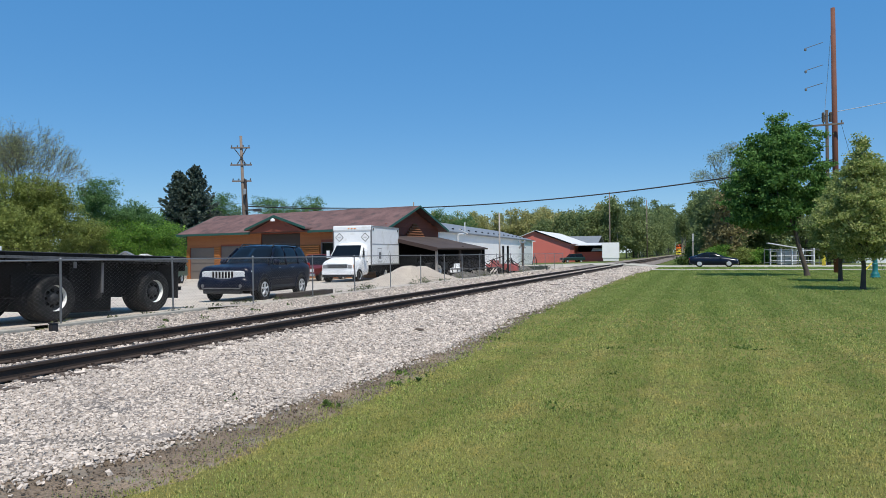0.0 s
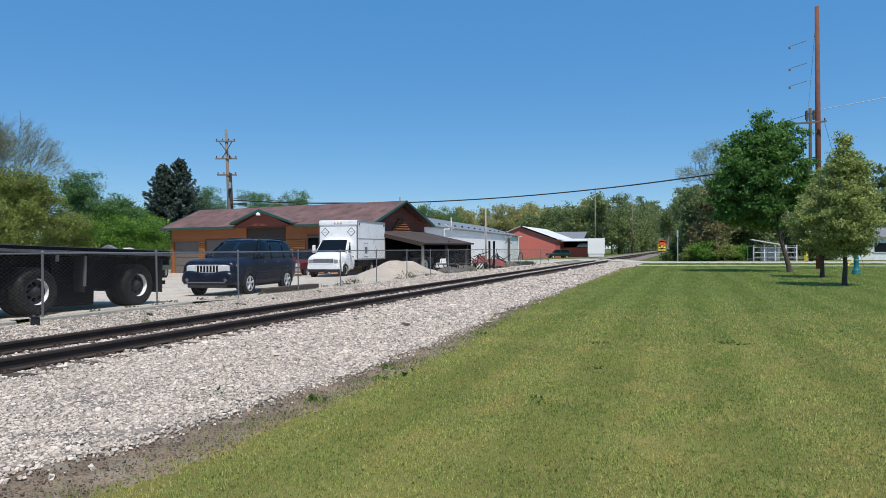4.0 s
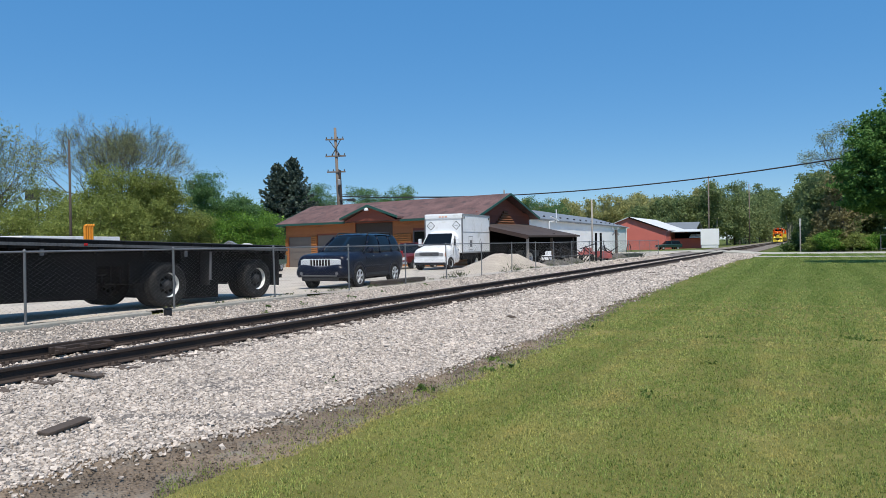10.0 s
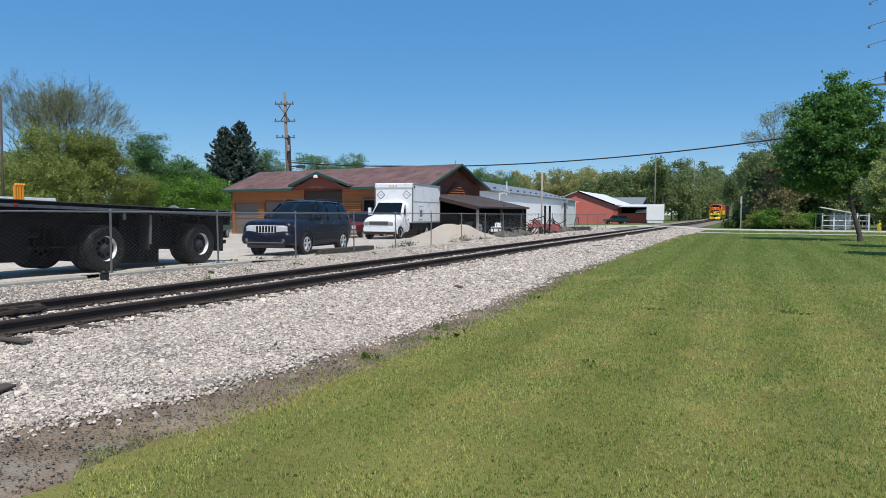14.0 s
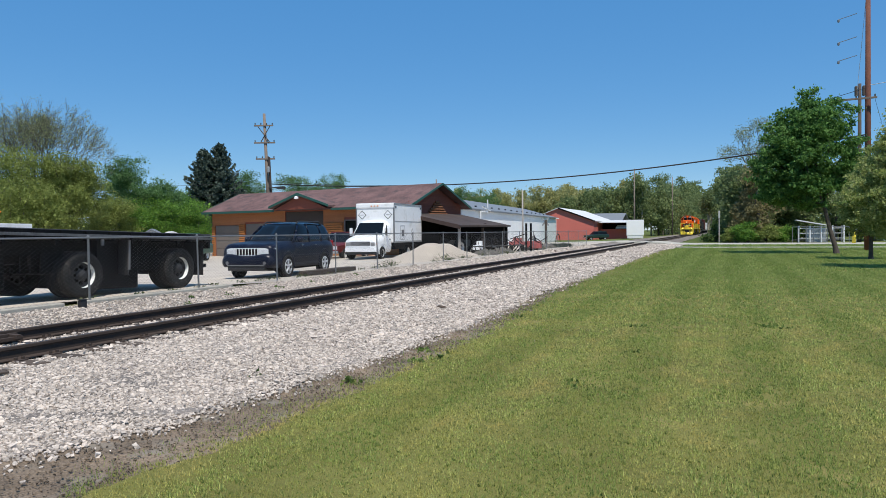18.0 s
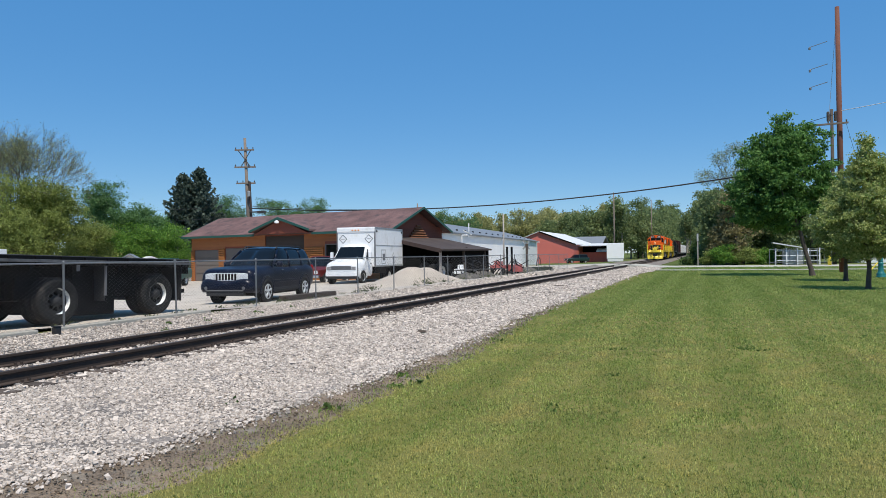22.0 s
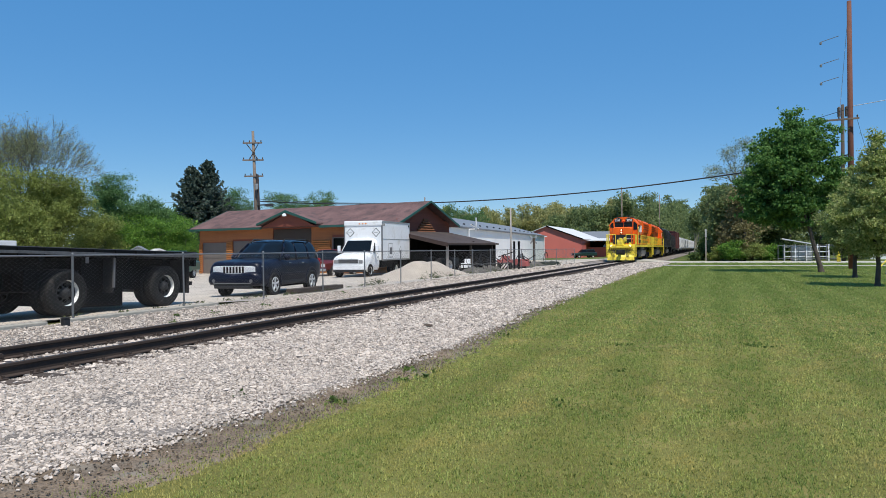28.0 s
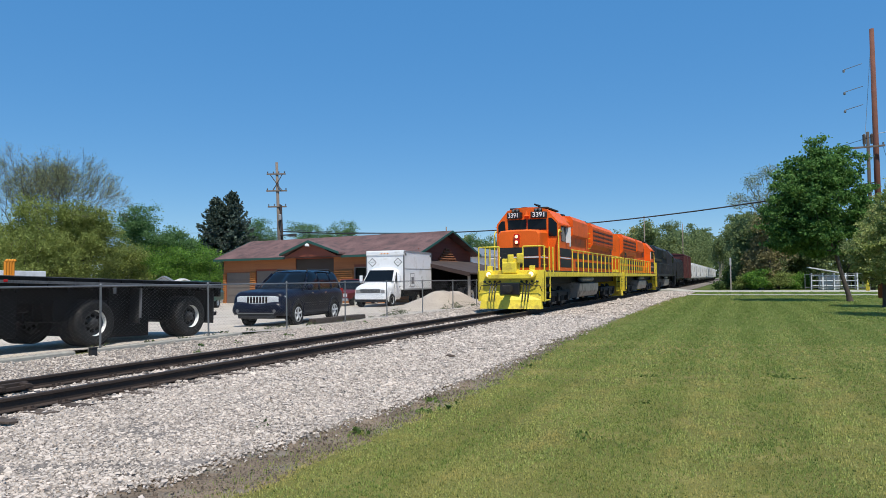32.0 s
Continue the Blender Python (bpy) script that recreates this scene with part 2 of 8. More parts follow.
LEAF_BROWN = leaf_mat("bronze_leaf", (0.15, 0.14, 0.06), (0.35, 0.3, 0.14), 0.35)
NEEDLE = leaf_mat("spruce_needle", (0.035, 0.055, 0.042), (0.13, 0.175, 0.135), 0.25)
GRASSB = leaf_mat("grass_blade", (0.19, 0.26, 0.05), (0.8, 0.79, 0.27), 0.45)


def patchy(m, patch_color, scale, low, high, stretch=(1, 1, 1)):
    """Mixes a second colour into a leaf material in soft patches over the ground."""
    n, l = m.node_tree.nodes, m.node_tree.links
    old = next(x for x in n if x.bl_idname == "ShaderNodeMix")
    tc, mp, nz, cr, mx = n.new("ShaderNodeTexCoord"), n.new("ShaderNodeMapping"), n.new("ShaderNodeTexNoise"), n.new("ShaderNodeMapRange"), n.new("ShaderNodeMix")
    mp.inputs["Scale"].default_value = stretch
    nz.inputs["Scale"].default_value, nz.inputs["Detail"].default_value = scale, 5
    cr.inputs["From Min"].default_value, cr.inputs["From Max"].default_value = low, high
    mx.data_type = "RGBA"
    l.new(tc.outputs["Object"], mp.inputs["Vector"])
    l.new(mp.outputs[0], nz.inputs["Vector"])
    l.new(nz.outputs[0], cr.inputs["Value"])
    l.new(cr.outputs[0], mx.inputs["Factor"])
    targets = [k.to_socket for k in old.outputs["Result"].links]
    l.new(old.outputs["Result"], mx.inputs["A"])
    mx.inputs["B"].default_value = (*patch_color, 1)
    for sock in targets:
        l.new(mx.outputs["Result"], sock)


def mown(m, color, period, shift):
    """Mixes a second green into a grass material in the even stripes that a mower leaves along the track."""
    n, l = m.node_tree.nodes, m.node_tree.links
    old = [x for x in n if x.bl_idname == "ShaderNodeMix"][-1]
    tc, mp, wv, cr, mx = n.new("ShaderNodeTexCoord"), n.new("ShaderNodeMapping"), n.new("ShaderNodeTexWave"), n.new("ShaderNodeMapRange"), n.new("ShaderNodeMix")
    mp.inputs["Location"].default_value = (shift, 0, 0)
    mp.inputs["Scale"].default_value = (1, 0.12, 1)
    wv.inputs["Scale"].default_value = 2 * math.pi / (20 * period)
    wv.inputs["Distortion"].default_value, wv.inputs["Detail"].default_value, wv.inputs["Detail Scale"].default_value = 2.2, 3, 2.0
    cr.inputs["From Min"].default_value, cr.inputs["From Max"].default_value = 0.35, 0.75
    cr.inputs["To Max"].default_value = 0.4
    mx.data_type = "RGBA"
    l.new(tc.outputs["Object"], mp.inputs["Vector"])
    l.new(mp.outputs[0], wv.inputs["Vector"])
    l.new(wv.outputs["Fac"], cr.inputs["Value"])
    l.new(cr.outputs[0], mx.inputs["Factor"])
    targets = [k.to_socket for k in old.outputs["Result"].links]
    l.new(old.outputs["Result"], mx.inputs["A"])
    mx.inputs["B"].default_value = (*color, 1)
    for sock in targets:
        l.new(mx.outputs["Result"], sock)


GRASSF = leaf_mat("far_grass_blade", (0.23, 0.31, 0.08), (0.44, 0.5, 0.155), 0.45)
mown(GRASSF, (0.19, 0.28, 0.06), 1.55, 0.4)
patchy(GRASSB, (0.09, 0.14, 0.03), 40.0, 0.54, 0.62)
patchy(GRASSB, (0.68, 0.56, 0.2), 2.2, 0.43, 0.68, (1, 0.5, 1))
mown(GRASSB, (0.19, 0.29, 0.06), 1.55, 0.4)

# ---------------------------------------------------------------- building helpers


def part(name, bm, material, parent=None, label="", smooth=False):
    me = bpy.data.meshes.new(name)
    if smooth:
        for f in bm.faces:
            f.smooth = True
    bm.to_mesh(me)
    bm.free()
    me.materials.append(material)
    ob = new(name, me)
    ob.parent = parent
    if label:
        ob["label"] = label
    return ob


def thing(name, m, label, category, group="", kind=""):
    ob = new(name)
    ob.empty_display_size = 0.2
    ob.matrix_world = m
    return tagged(ob, label, category, group, kind)


def shared(name, me, parent, m):
    ob = new(name, me)
    ob.parent = parent
    ob.matrix_local = m
    return ob


def mesh_np(name, verts, faces, material, parent=None, smooth=False):
    """A mesh from arrays; faces all have the same number of corners."""
    verts, faces = np.asarray(verts, np.float32), np.asarray(faces, np.int32)
    me = bpy.data.meshes.new(name)
    k = faces.shape[1]
    me.vertices.add(len(verts))
    me.vertices.foreach_set("co", verts.ravel())
    me.loops.add(faces.size)
    me.loops.foreach_set("vertex_index", faces.ravel())
    me.polygons.add(len(faces))
    me.polygons.foreach_set("loop_start", np.arange(len(faces), dtype=np.int32) * k)
    me.polygons.foreach_set("use_smooth", np.full(len(faces), smooth))
    me.update(calc_edges=True)
    me.validate()
    me.materials.append(material)
    ob = new(name, me)
    ob.parent = parent
    return ob


def box(bm, lo, hi, bevel=0.0, m=None):
    c = [(a + b) / 2 for a, b in zip(lo, hi)]
    s = [abs(b - a) for a, b in zip(lo, hi)]
    made = bmesh.ops.create_cube(bm, size=1, matrix=(m or Matrix()) @ Matrix.Translation(c) @ Matrix.Diagonal((*s, 1)))
    if bevel:
        edges = list({e for v in made["verts"] for e in v.link_edges})
        bmesh.ops.bevel(bm, geom=edges, offset=bevel, segments=2, affect="EDGES", profile=0.6)
    return bm


def B(*boxes, bevel=0.0):
    bm = bmesh.new()
    for lo, hi in boxes:
        box(bm, lo, hi, bevel)
    return bm


def rod(bm, a, b, r, r2=None, n=8):
    a, b = Vector(a), Vector(b)
    d = b - a
    q = d.to_track_quat("Z", "Y").to_matrix().to_4x4()
    bmesh.ops.create_cone(bm, cap_ends=True, segments=n, radius1=r, radius2=r if r2 is None else r2, depth=d.length, matrix=Matrix.Translation((a + b) / 2) @ q)
    return bm


def rods(*list_, r=0.02, n=6):
    bm = bmesh.new()
    for a, b in list_:
        rod(bm, a, b, r, n=n)
    return bm


def prism(bm, poly, a, b, axis="x"):
    """A polygon (two coordinates) pushed from a to b along an axis."""
    def place(p, t):
        return {"x": (t, p[0], p[1]), "y": (p[0], t, p[1]), "z": (p[0], p[1], t)}[axis]
    v0 = [bm.verts.new(place(p, a)) for p in poly]
    v1 = [bm.verts.new(place(p, b)) for p in poly]
    bm.faces.new(v0)
    bm.faces.new(v1[::-1])
    for i in range(len(poly)):
        j = (i + 1) % len(poly)
        bm.faces.new((v0[j], v0[i], v1[i], v1[j]))
    bmesh.ops.recalc_face_normals(bm, faces=bm.faces)
    return bm


def P(poly, a, b, axis="x", bevel=0.0):
    bm = prism(bmesh.new(), poly, a, b, axis)
    if bevel:
        bmesh.ops.bevel(bm, geom=list(bm.edges), offset=bevel, segments=2, affect="EDGES", profile=0.6)
    return bm


def lathe(bm, profile, m, n=24, caps=True):
    """A ring profile of (radius, height) turned about z, then placed by m."""
    rings = []
    for r, h in profile:
        rings.append([bm.verts.new(m @ Vector((r * math.cos(2 * math.pi * i / n), r * math.sin(2 * math.pi * i / n), h))) for i in range(n)])
    for a, b in zip(rings, rings[1:]):
        for i in range(n):
            j = (i + 1) % n
            bm.faces.new((a[i], a[j], b[j], b[i]))
    for ring in (rings[0], rings[-1]) if caps else ():
        if profile[0 if ring is rings[0] else -1][0] > 1e-4:
            bm.faces.new(ring)
    bmesh.ops.remove_doubles(bm, verts=bm.verts, dist=1e-5)
    bmesh.ops.recalc_face_normals(bm, faces=bm.faces)
    return bm

# ---------------------------------------------------------------- ground, lawn, ballast, yard, road
ZX = [-2500, -60, -38, -20, -14, -12.15, -11.85, -10.8, -8.0, -6.6, -4.8, -3.6, 2500]
ZZ = [-0.1, -0.1, -0.05, 0.2, 0.335, 0.42, 0.36, 0.135, 0.12, 0.105, 0.03, 0.0, 0.0]


def zg(x):
    return np.interp(x, ZX, ZZ)


def wob(a, b, s=1.0):
    return noise.noise((a * s, b * s, 7.3))


def sheet(name, xs, ys, material, lift=0.0, left=None, right=None, rough=0.0):
    """A sheet over the ground from lines in x and y; left and right bend its borders along y."""
    xs, ys = np.array(xs, float), np.array(ys, float)
    verts = []
    for y in ys:
        row = xs.copy()
        if left is not None or right is not None:
            a = left(y) if left else xs[0]
            b = right(y) if right else xs[-1]
            row = a + (xs - xs[0]) / (xs[-1] - xs[0]) * (b - a)
        for x in row:
            verts.append((x, y, float(zg(x)) + lift + (rough * wob(x, y, 1.3) if rough else 0)))
    n = len(xs)
    faces = [(j * n + i, j * n + i + 1, (j + 1) * n + i + 1, (j + 1) * n + i) for j in range(len(ys) - 1) for i in range(n - 1)]
    return mesh_np(name, verts, faces, material)


def steps(a, b, d0, grow=1.06, most=20.0):
    out, d = [a], d0
    while out[-1] < b:
        out.append(min(out[-1] + d, b))
        d = min(d * grow, most)
    return out


FARX = sorted(set([-2500, -1200, -600, -300, -150, -90] + ZX[1:-1] + list(np.linspace(-60, 40, 51)) + [60, 100, 200, 400, 800, 1500, 2500]))
FARY = [-2500, -1000, -300, -100, -40, -15] + steps(-10, 120, 0.8, 1.02, 3) + [140, 170, 210, 260, 320, 400, 520, 700, 1000, 1600, 2500]
tagged(sheet("ground", FARX, FARY, FIELD, -0.05), "rough grassy ground reaching to the horizon", "ground", kind="structure")


def bed_edge(y):
    return float(np.interp(y, [-10, 3.5, 4, 5, 7, 9, 12, 16, 19, 28, 38, 60, 66], [-6.2, -5.12, -4.95, -4.75, -4.62, -4.47, -4.45, -4.7, -4.9, -4.9, -5.0, -5.2, -4.6])) + 0.14 * wob(3, y, 0.9) + 0.07 * wob(8, y, 4.0)


def lawn_edge(y):
    return bed_edge(y) + float(np.interp(y, [0, 3.3, 5, 6.5, 8.5, 12, 16, 30], [1.4, 1.08, 0.88, 0.76, 0.66, 0.6, 0.5, 0.2])) + 0.09 * wob(20, y, 1.6) + 0.06 * wob(40, y, 6.0)


LY = steps(-12, 3, 0.6, 1.0) + steps(3.1, 69.2, 0.1, 1.012, 0.8)
tagged(sheet("dirt_strip", np.linspace(-7, -2.5, 8), LY + [72, 76, 80, 82.4], DIRT, -0.012, left=lambda y: bed_edge(y) - 0.5, right=lambda y: lawn_edge(y) + 0.4, rough=0.02), "bare brown earth strip beside the ballast", "ground", kind="structure")
tagged(sheet("lawn", list(np.linspace(0, 8, 24)) + steps(8.5, 130, 0.6, 1.1, 8), LY, LAWN, 0.006, left=lambda y: lawn_edge(y) + 0.12, rough=0.008), "mown green lawn with yellowing patches", "lawn", kind="structure")
tagged(sheet("verge", steps(-4.4, 130, 1.2, 1.08, 8), np.linspace(72.5, 82.5, 6), VERGE, 0.006), "grass strip between footpath and road", "lawn", kind="structure")
tagged(sheet("ballast_bed", [-12, -11, -10.8, -10.3, -9.4, -8.4, -8.0, -7.4, -6.8, -6.2, -5.6, -5], steps(-12, 82.3, 0.3, 1.01, 1.0), SHADED_BED, 0.0, left=lambda y: -11.86, right=bed_edge, rough=0.03), "crushed stone bed along the track, darkened for the shade between stones", "ballast", kind="structure")
tagged(sheet("far_ballast", [-7.9, -7.2, -6.6, -6.0], steps(93.3, 330, 0.8, 1.03, 8), SHADED_BED, 0.012, right=lambda y: -5.6 + 0.25 * wob(3, y, 0.4), rough=0.03), "crushed stone beside the track past the road, in the darkened bed colour", "ballast", kind="structure")
tagged(sheet("ballast_bed_far", [-12, -11, -10.6, -8.2, -7.4, -6.6], steps(92, 900, 4, 1.02, 20), SHADED_BED, 0.0, rough=0.02), "crushed stone ballast along the far track, in the darkened bed colour", "ballast", kind="structure")
tagged(sheet("yard", [-62, -50, -42, -36, -30, -25, -20, -17, -14, -12.16], steps(-12, 82.3, 1.0, 1.01, 3), YARD, 0.012, right=lambda y: -11.93 if y > 15 else -12.14, rough=0.03), "pale packed gravel yard behind the fence", "yard", kind="structure")
tagged(sheet("road", [-160, -90, -60, -38, -20, -14, -12, -10.8, -8, -6, -4, 0, 40, 90, 160], np.linspace(82.7, 93, 5), ROADM, 0.02), "pale worn road crossing the track", "road", kind="structure")
tagged(sheet("pavement", [-4.6, -2, 0, 10, 30, 60, 130], np.linspace(69.4, 72.3, 4), CONCRETE, 0.03), "pale concrete footpath across the lawn", "pavement", kind="structure")
bm = bmesh.new()
for lo, hi in (((-16.5, 82.4, -0.2), (-10.25, 92.8, 0.325)), ((-9.85, 82.4, -0.2), (-8.75, 92.8, 0.325))):
    box(bm, lo, hi, 0.03)
prism(bm, [(-8.35, -0.2), (-5.4, -0.2), (-5.4, 0.05), (-7.0, 0.26), (-8.35, 0.325)], 82.4, 92.8, "y")
tagged(part("level_crossing", bm, ROADM), "pale worn asphalt level crossing between the rails", "crossing", kind="structure")
for a, b in ((-12, 9.9), (10.35, 14.9)):
    tagged(part("kerb", B(((-12.14, a, 0.1), (-11.92, b, 0.44)), bevel=0.02), CONCRETE), "low weathered concrete kerb under the fence", "kerb", kind="structure")

# ---------------------------------------------------------------- railway track
RAIL_Z, TRACK_X = 0.33, -9.31
track = thing("railway_track", Matrix(), "straight single railway track with rusty rails on wooden ties", "track", kind="structure")
for x in (-8.56, -10.06):
    prof = [(-0.07, 0), (0.07, 0), (0.07, 0.012), (0.012, 0.03), (0.012, 0.125), (0.036, 0.14), (0.036, 0.172), (0.025, 0.178), (-0.025, 0.178), (-0.036, 0.172), (-0.036, 0.14), (-0.012, 0.125), (-0.012, 0.03), (-0.07, 0.012)]
    rail = part("rail", P([(x + a, RAIL_Z - 0.178 + b) for a, b in prof], -12, 900, "y"), RAILM, track, "brown rusted steel rail")
    part("rail_head", B(((x - 0.022, -12, RAIL_Z), (x + 0.022, 900, RAIL_Z + 0.002))), RAILTOP, rail, "worn shiny running surface")
tie_bm = B(((-1.3, -0.115, -0.15), (1.3, 0.115, 0.0)), bevel=0.012)
tie_me = bpy.data.meshes.new("tie")
tie_bm.to_mesh(tie_me)
tie_me.materials.append(TIE)
plate_bm = bmesh.new()
for s in (-0.75, 0.75):
    box(plate_bm, (s - 0.17, -0.09, 0), (s + 0.17, 0.09, 0.016))
    for dx in (-0.11, 0.11):
        for dy in (-0.05, 0.05):
            box(plate_bm, (s + dx - 0.016, dy - 0.016, 0.01), (s + dx + 0.016, dy + 0.016, 0.05))
plate_me = bpy.data.meshes.new("tie_plate")
plate_bm.to_mesh(plate_me)
plate_me.materials.append(RAILM)
rng = np.random.default_rng(5)
for k in range(290):
    y = 2.0 + k * 0.54
    if 82.1 < y < 93.0:
        continue
    m = pose(TRACK_X + rng.normal(0, 0.03), y + rng.normal(0, 0.02), RAIL_Z - 0.195 + 0.012, 0, 0, rng.normal(0, 0.6))
    tie = shared("tie", tie_me, track, m)
    if y < 40:
        shared("tie_plate", plate_me, tie, Matrix())

# ---------------------------------------------------------------- stones and grass


def lump():
    """A plain blunt block of twelve faces."""
    v = np.array([(x, y, z) for z in (-0.62, 0.62) for x, y in ((-0.75, -0.6), (0.75, -0.6), (0.7, 0.62), (-0.7, 0.62))])
    f = np.array([(0, 2, 1), (0, 3, 2), (4, 5, 6), (4, 6, 7), (0, 1, 5), (0, 5, 4), (1, 2, 6), (1, 6, 5), (2, 3, 7), (2, 7, 6), (3, 0, 4), (3, 4, 7)])
    return v, f


def scatter_stones(name, areas, material, label, strip=False):
    """Crushed stones: rough lumps, each of its own size and turn. Areas: x0, x1, y0, y1, stones a square metre, size."""
    v0, f0 = lump()
    vs, fs, base = [], [], 0
    r = np.random.default_rng(11)
    for x0, x1, y0, y1, dens, size in areas:
        n = int((x1 - x0) * (y1 - y0) * dens)
        x, y = r.uniform(x0, x1, n), r.uniform(y0, y1, n)
        e = np.interp(y, EDGE_Y, EDGE_X)
        keep = (x < e + r.exponential(0.09, n)) & ~((np.abs(x + 8.56) < 0.11) | (np.abs(x + 10.06) < 0.11))
        if strip:
            keep = (x > e - 0.25) & (x < np.interp(y, EDGE_Y, EDGE_L) + 0.1)
        x, y = x[keep], y[keep]
        n = len(x)
        s = size * 0.98 * r.lognormal(0, 0.3, n)
        jit = v0[None] * r.uniform(0.45, 1.35, (n, len(v0), 3))
        jit = jit * (s[:, None] * np.stack([r.uniform(0.8, 1.35, n), r.uniform(0.7, 1.1, n), r.uniform(0.65, 1.15, n)], 1))[:, None]
        a, t = r.uniform(0, 6.28, n), r.normal(0, 0.55, n)
        jit = np.stack([jit[..., 0], jit[..., 1] * np.cos(t)[:, None] - jit[..., 2] * np.sin(t)[:, None], jit[..., 1] * np.sin(t)[:, None] + jit[..., 2] * np.cos(t)[:, None]], -1)
        c, q = np.cos(a)[:, None], np.sin(a)[:, None]
        z = zg(x) + s * r.uniform(-0.1, 0.5, n)
        vs.append(np.stack([jit[..., 0] * c - jit[..., 1] * q + x[:, None], jit[..., 0] * q + jit[..., 1] * c + y[:, None], jit[..., 2] + z[:, None]], -1).reshape(-1, 3))
        fs.append((f0[None] + (np.arange(n) * len(v0))[:, None, None]).reshape(-1, 3) + base)
        base += n * len(v0)
    return tagged(mesh_np(name, np.concatenate(vs), np.concatenate(fs), material), label, "stones", kind="stuff")


EDGE_Y = np.arange(-5, 80, 0.15)
EDGE_X = np.array([bed_edge(y) for y in EDGE_Y])
EDGE_L = np.array([lawn_edge(y) for y in EDGE_Y])
scatter_stones("ballast_stones", [
    (-8.0, -4.2, 2.6, 9.0, 2000, 0.0158), (-8.0, -4.2, 9.0, 15.0, 1250, 0.021), (-8.0, -4.2, 15.0, 26.0, 640, 0.0275), (-8.0, -4.5, 26.0, 40.0, 230, 0.039),
    (-8.0, -4.4, 40.0, 60.0, 150, 0.042), (-8.0, -4.4, 60.0, 82.0, 70, 0.055), (-9.97, -8.65, 60, 82, 90, 0.045), (-9.97, -8.65, 3.5, 20.0, 620, 0.021), (-9.97, -8.65, 20, 60, 190, 0.032),
    (-11.9, -10.15, 5.0, 22.0, 800, 0.0195), (-11.9, -10.15, 22, 42, 300, 0.031), (-11.9, -10.15, 42, 66, 110, 0.045), (-8.45, -8.0, 3, 16, 800, 0.021), (-8.45, -8.0, 16, 40, 380, 0.026)], GRAVEL, "pale pinkish-grey crushed ballast stones")
scatter_stones("soil_clods", [(-5.6, -3.2, 2.8, 9.0, 420, 0.0085), (-5.4, -3.4, 9.0, 24.0, 220, 0.0105)], DIRT, "dark crumbs of soil and grit on the bare strip", True)


def scatter_grass(name, areas, blade, label):
    """Mown grass: single blades, thinning out with the distance. Areas: x0, x1, y0, y1, blades a square metre, length, width."""
    r = np.random.default_rng(3)
    vs = []
    for x0, x1, y0, y1, dens, size, wide in areas:
        n = int((x1 - x0) * (y1 - y0) * dens)
        tufts = n // 5
        k = r.integers(0, tufts, n)
        x = r.uniform(x0, x1, tufts)[k] + r.normal(0, 0.007 + wide, n)
        y = r.uniform(y0, y1, tufts)[k] + r.normal(0, 0.007 + wide, n)
        tall = r.lognormal(0, 0.3, tufts)[k]
        e = np.interp(y, EDGE_Y, EDGE_L)
        keep = (x > e + 0.14 - r.exponential(0.2, n)) & (x < 0.5 + y * 0.62) & (x > -1.1 - y * 0.9)
        x, y, tall = x[keep], y[keep], tall[keep]
        n = len(x)
        h = size * tall * r.lognormal(0, 0.25, n)
        a, lean, la = r.uniform(0, 6.28, n), r.uniform(0.05, 0.6, n), r.uniform(0, 6.28, n)
        dx, dy = np.cos(a) * wide, np.sin(a) * wide
        tx, ty = h * lean * np.cos(la), h * lean * np.sin(la)
        z = np.zeros(n)
        vs.append(np.stack([np.stack([x - dx, y - dy, z], 1), np.stack([x + dx, y + dy, z], 1), np.stack([x + tx, y + ty, z + h * 0.85], 1)], 1).reshape(-1, 3))
    v = np.concatenate(vs)
    return tagged(mesh_np(name, v, np.arange(len(v)).reshape(-1, 3), blade), label, "grass", kind="stuff")


scatter_grass("grass", [(-5, 5.5, 2.4, 7.5, 6600, 0.03, 0.0036), (-5, 8, 7.5, 12, 3500, 0.033, 0.005), (-5, 11, 12, 16.5, 1300, 0.037, 0.008), (-5, 14, 16.5, 25, 420, 0.038, 0.01)], GRASSB, "short mown grass blades of the lawn")
scatter_grass("grass", [(-5, 13, 13.5, 20, 380, 0.038, 0.011), (-5, 15, 20, 32, 700, 0.04, 0.013), (-5, 25, 32, 48, 330, 0.044, 0.025), (-5, 34, 48, 69.2, 140, 0.048, 0.04), (-4.3, 40, 72.4, 82.6, 90, 0.06, 0.05)], GRASSF, "short mown grass of the far lawn")

# ---------------------------------------------------------------- trees


def limb(out, a, b, r0, r1, n=6):
    """Adds a tapered branch from a to b to the lists of verts and quads."""
    verts, faces = out
    a, b = np.array(a, float), np.array(b, float)
    d = (b - a) / (np.linalg.norm(b - a) + 1e-9)
    u = np.cross(d, (0.3, 0.9, 0.1))
    u /= np.linalg.norm(u)
    w = np.cross(d, u)
    base = len(verts)
    for p, r in ((a, r0), (b, r1)):
        for i in range(n):
            t = 2 * math.pi * i / n
            verts.append(p + r * (math.cos(t) * u + math.sin(t) * w))
    for i in range(n):
        j = (i + 1) % n
        faces.append((base + i, base + j, base + n + j, base + n + i))


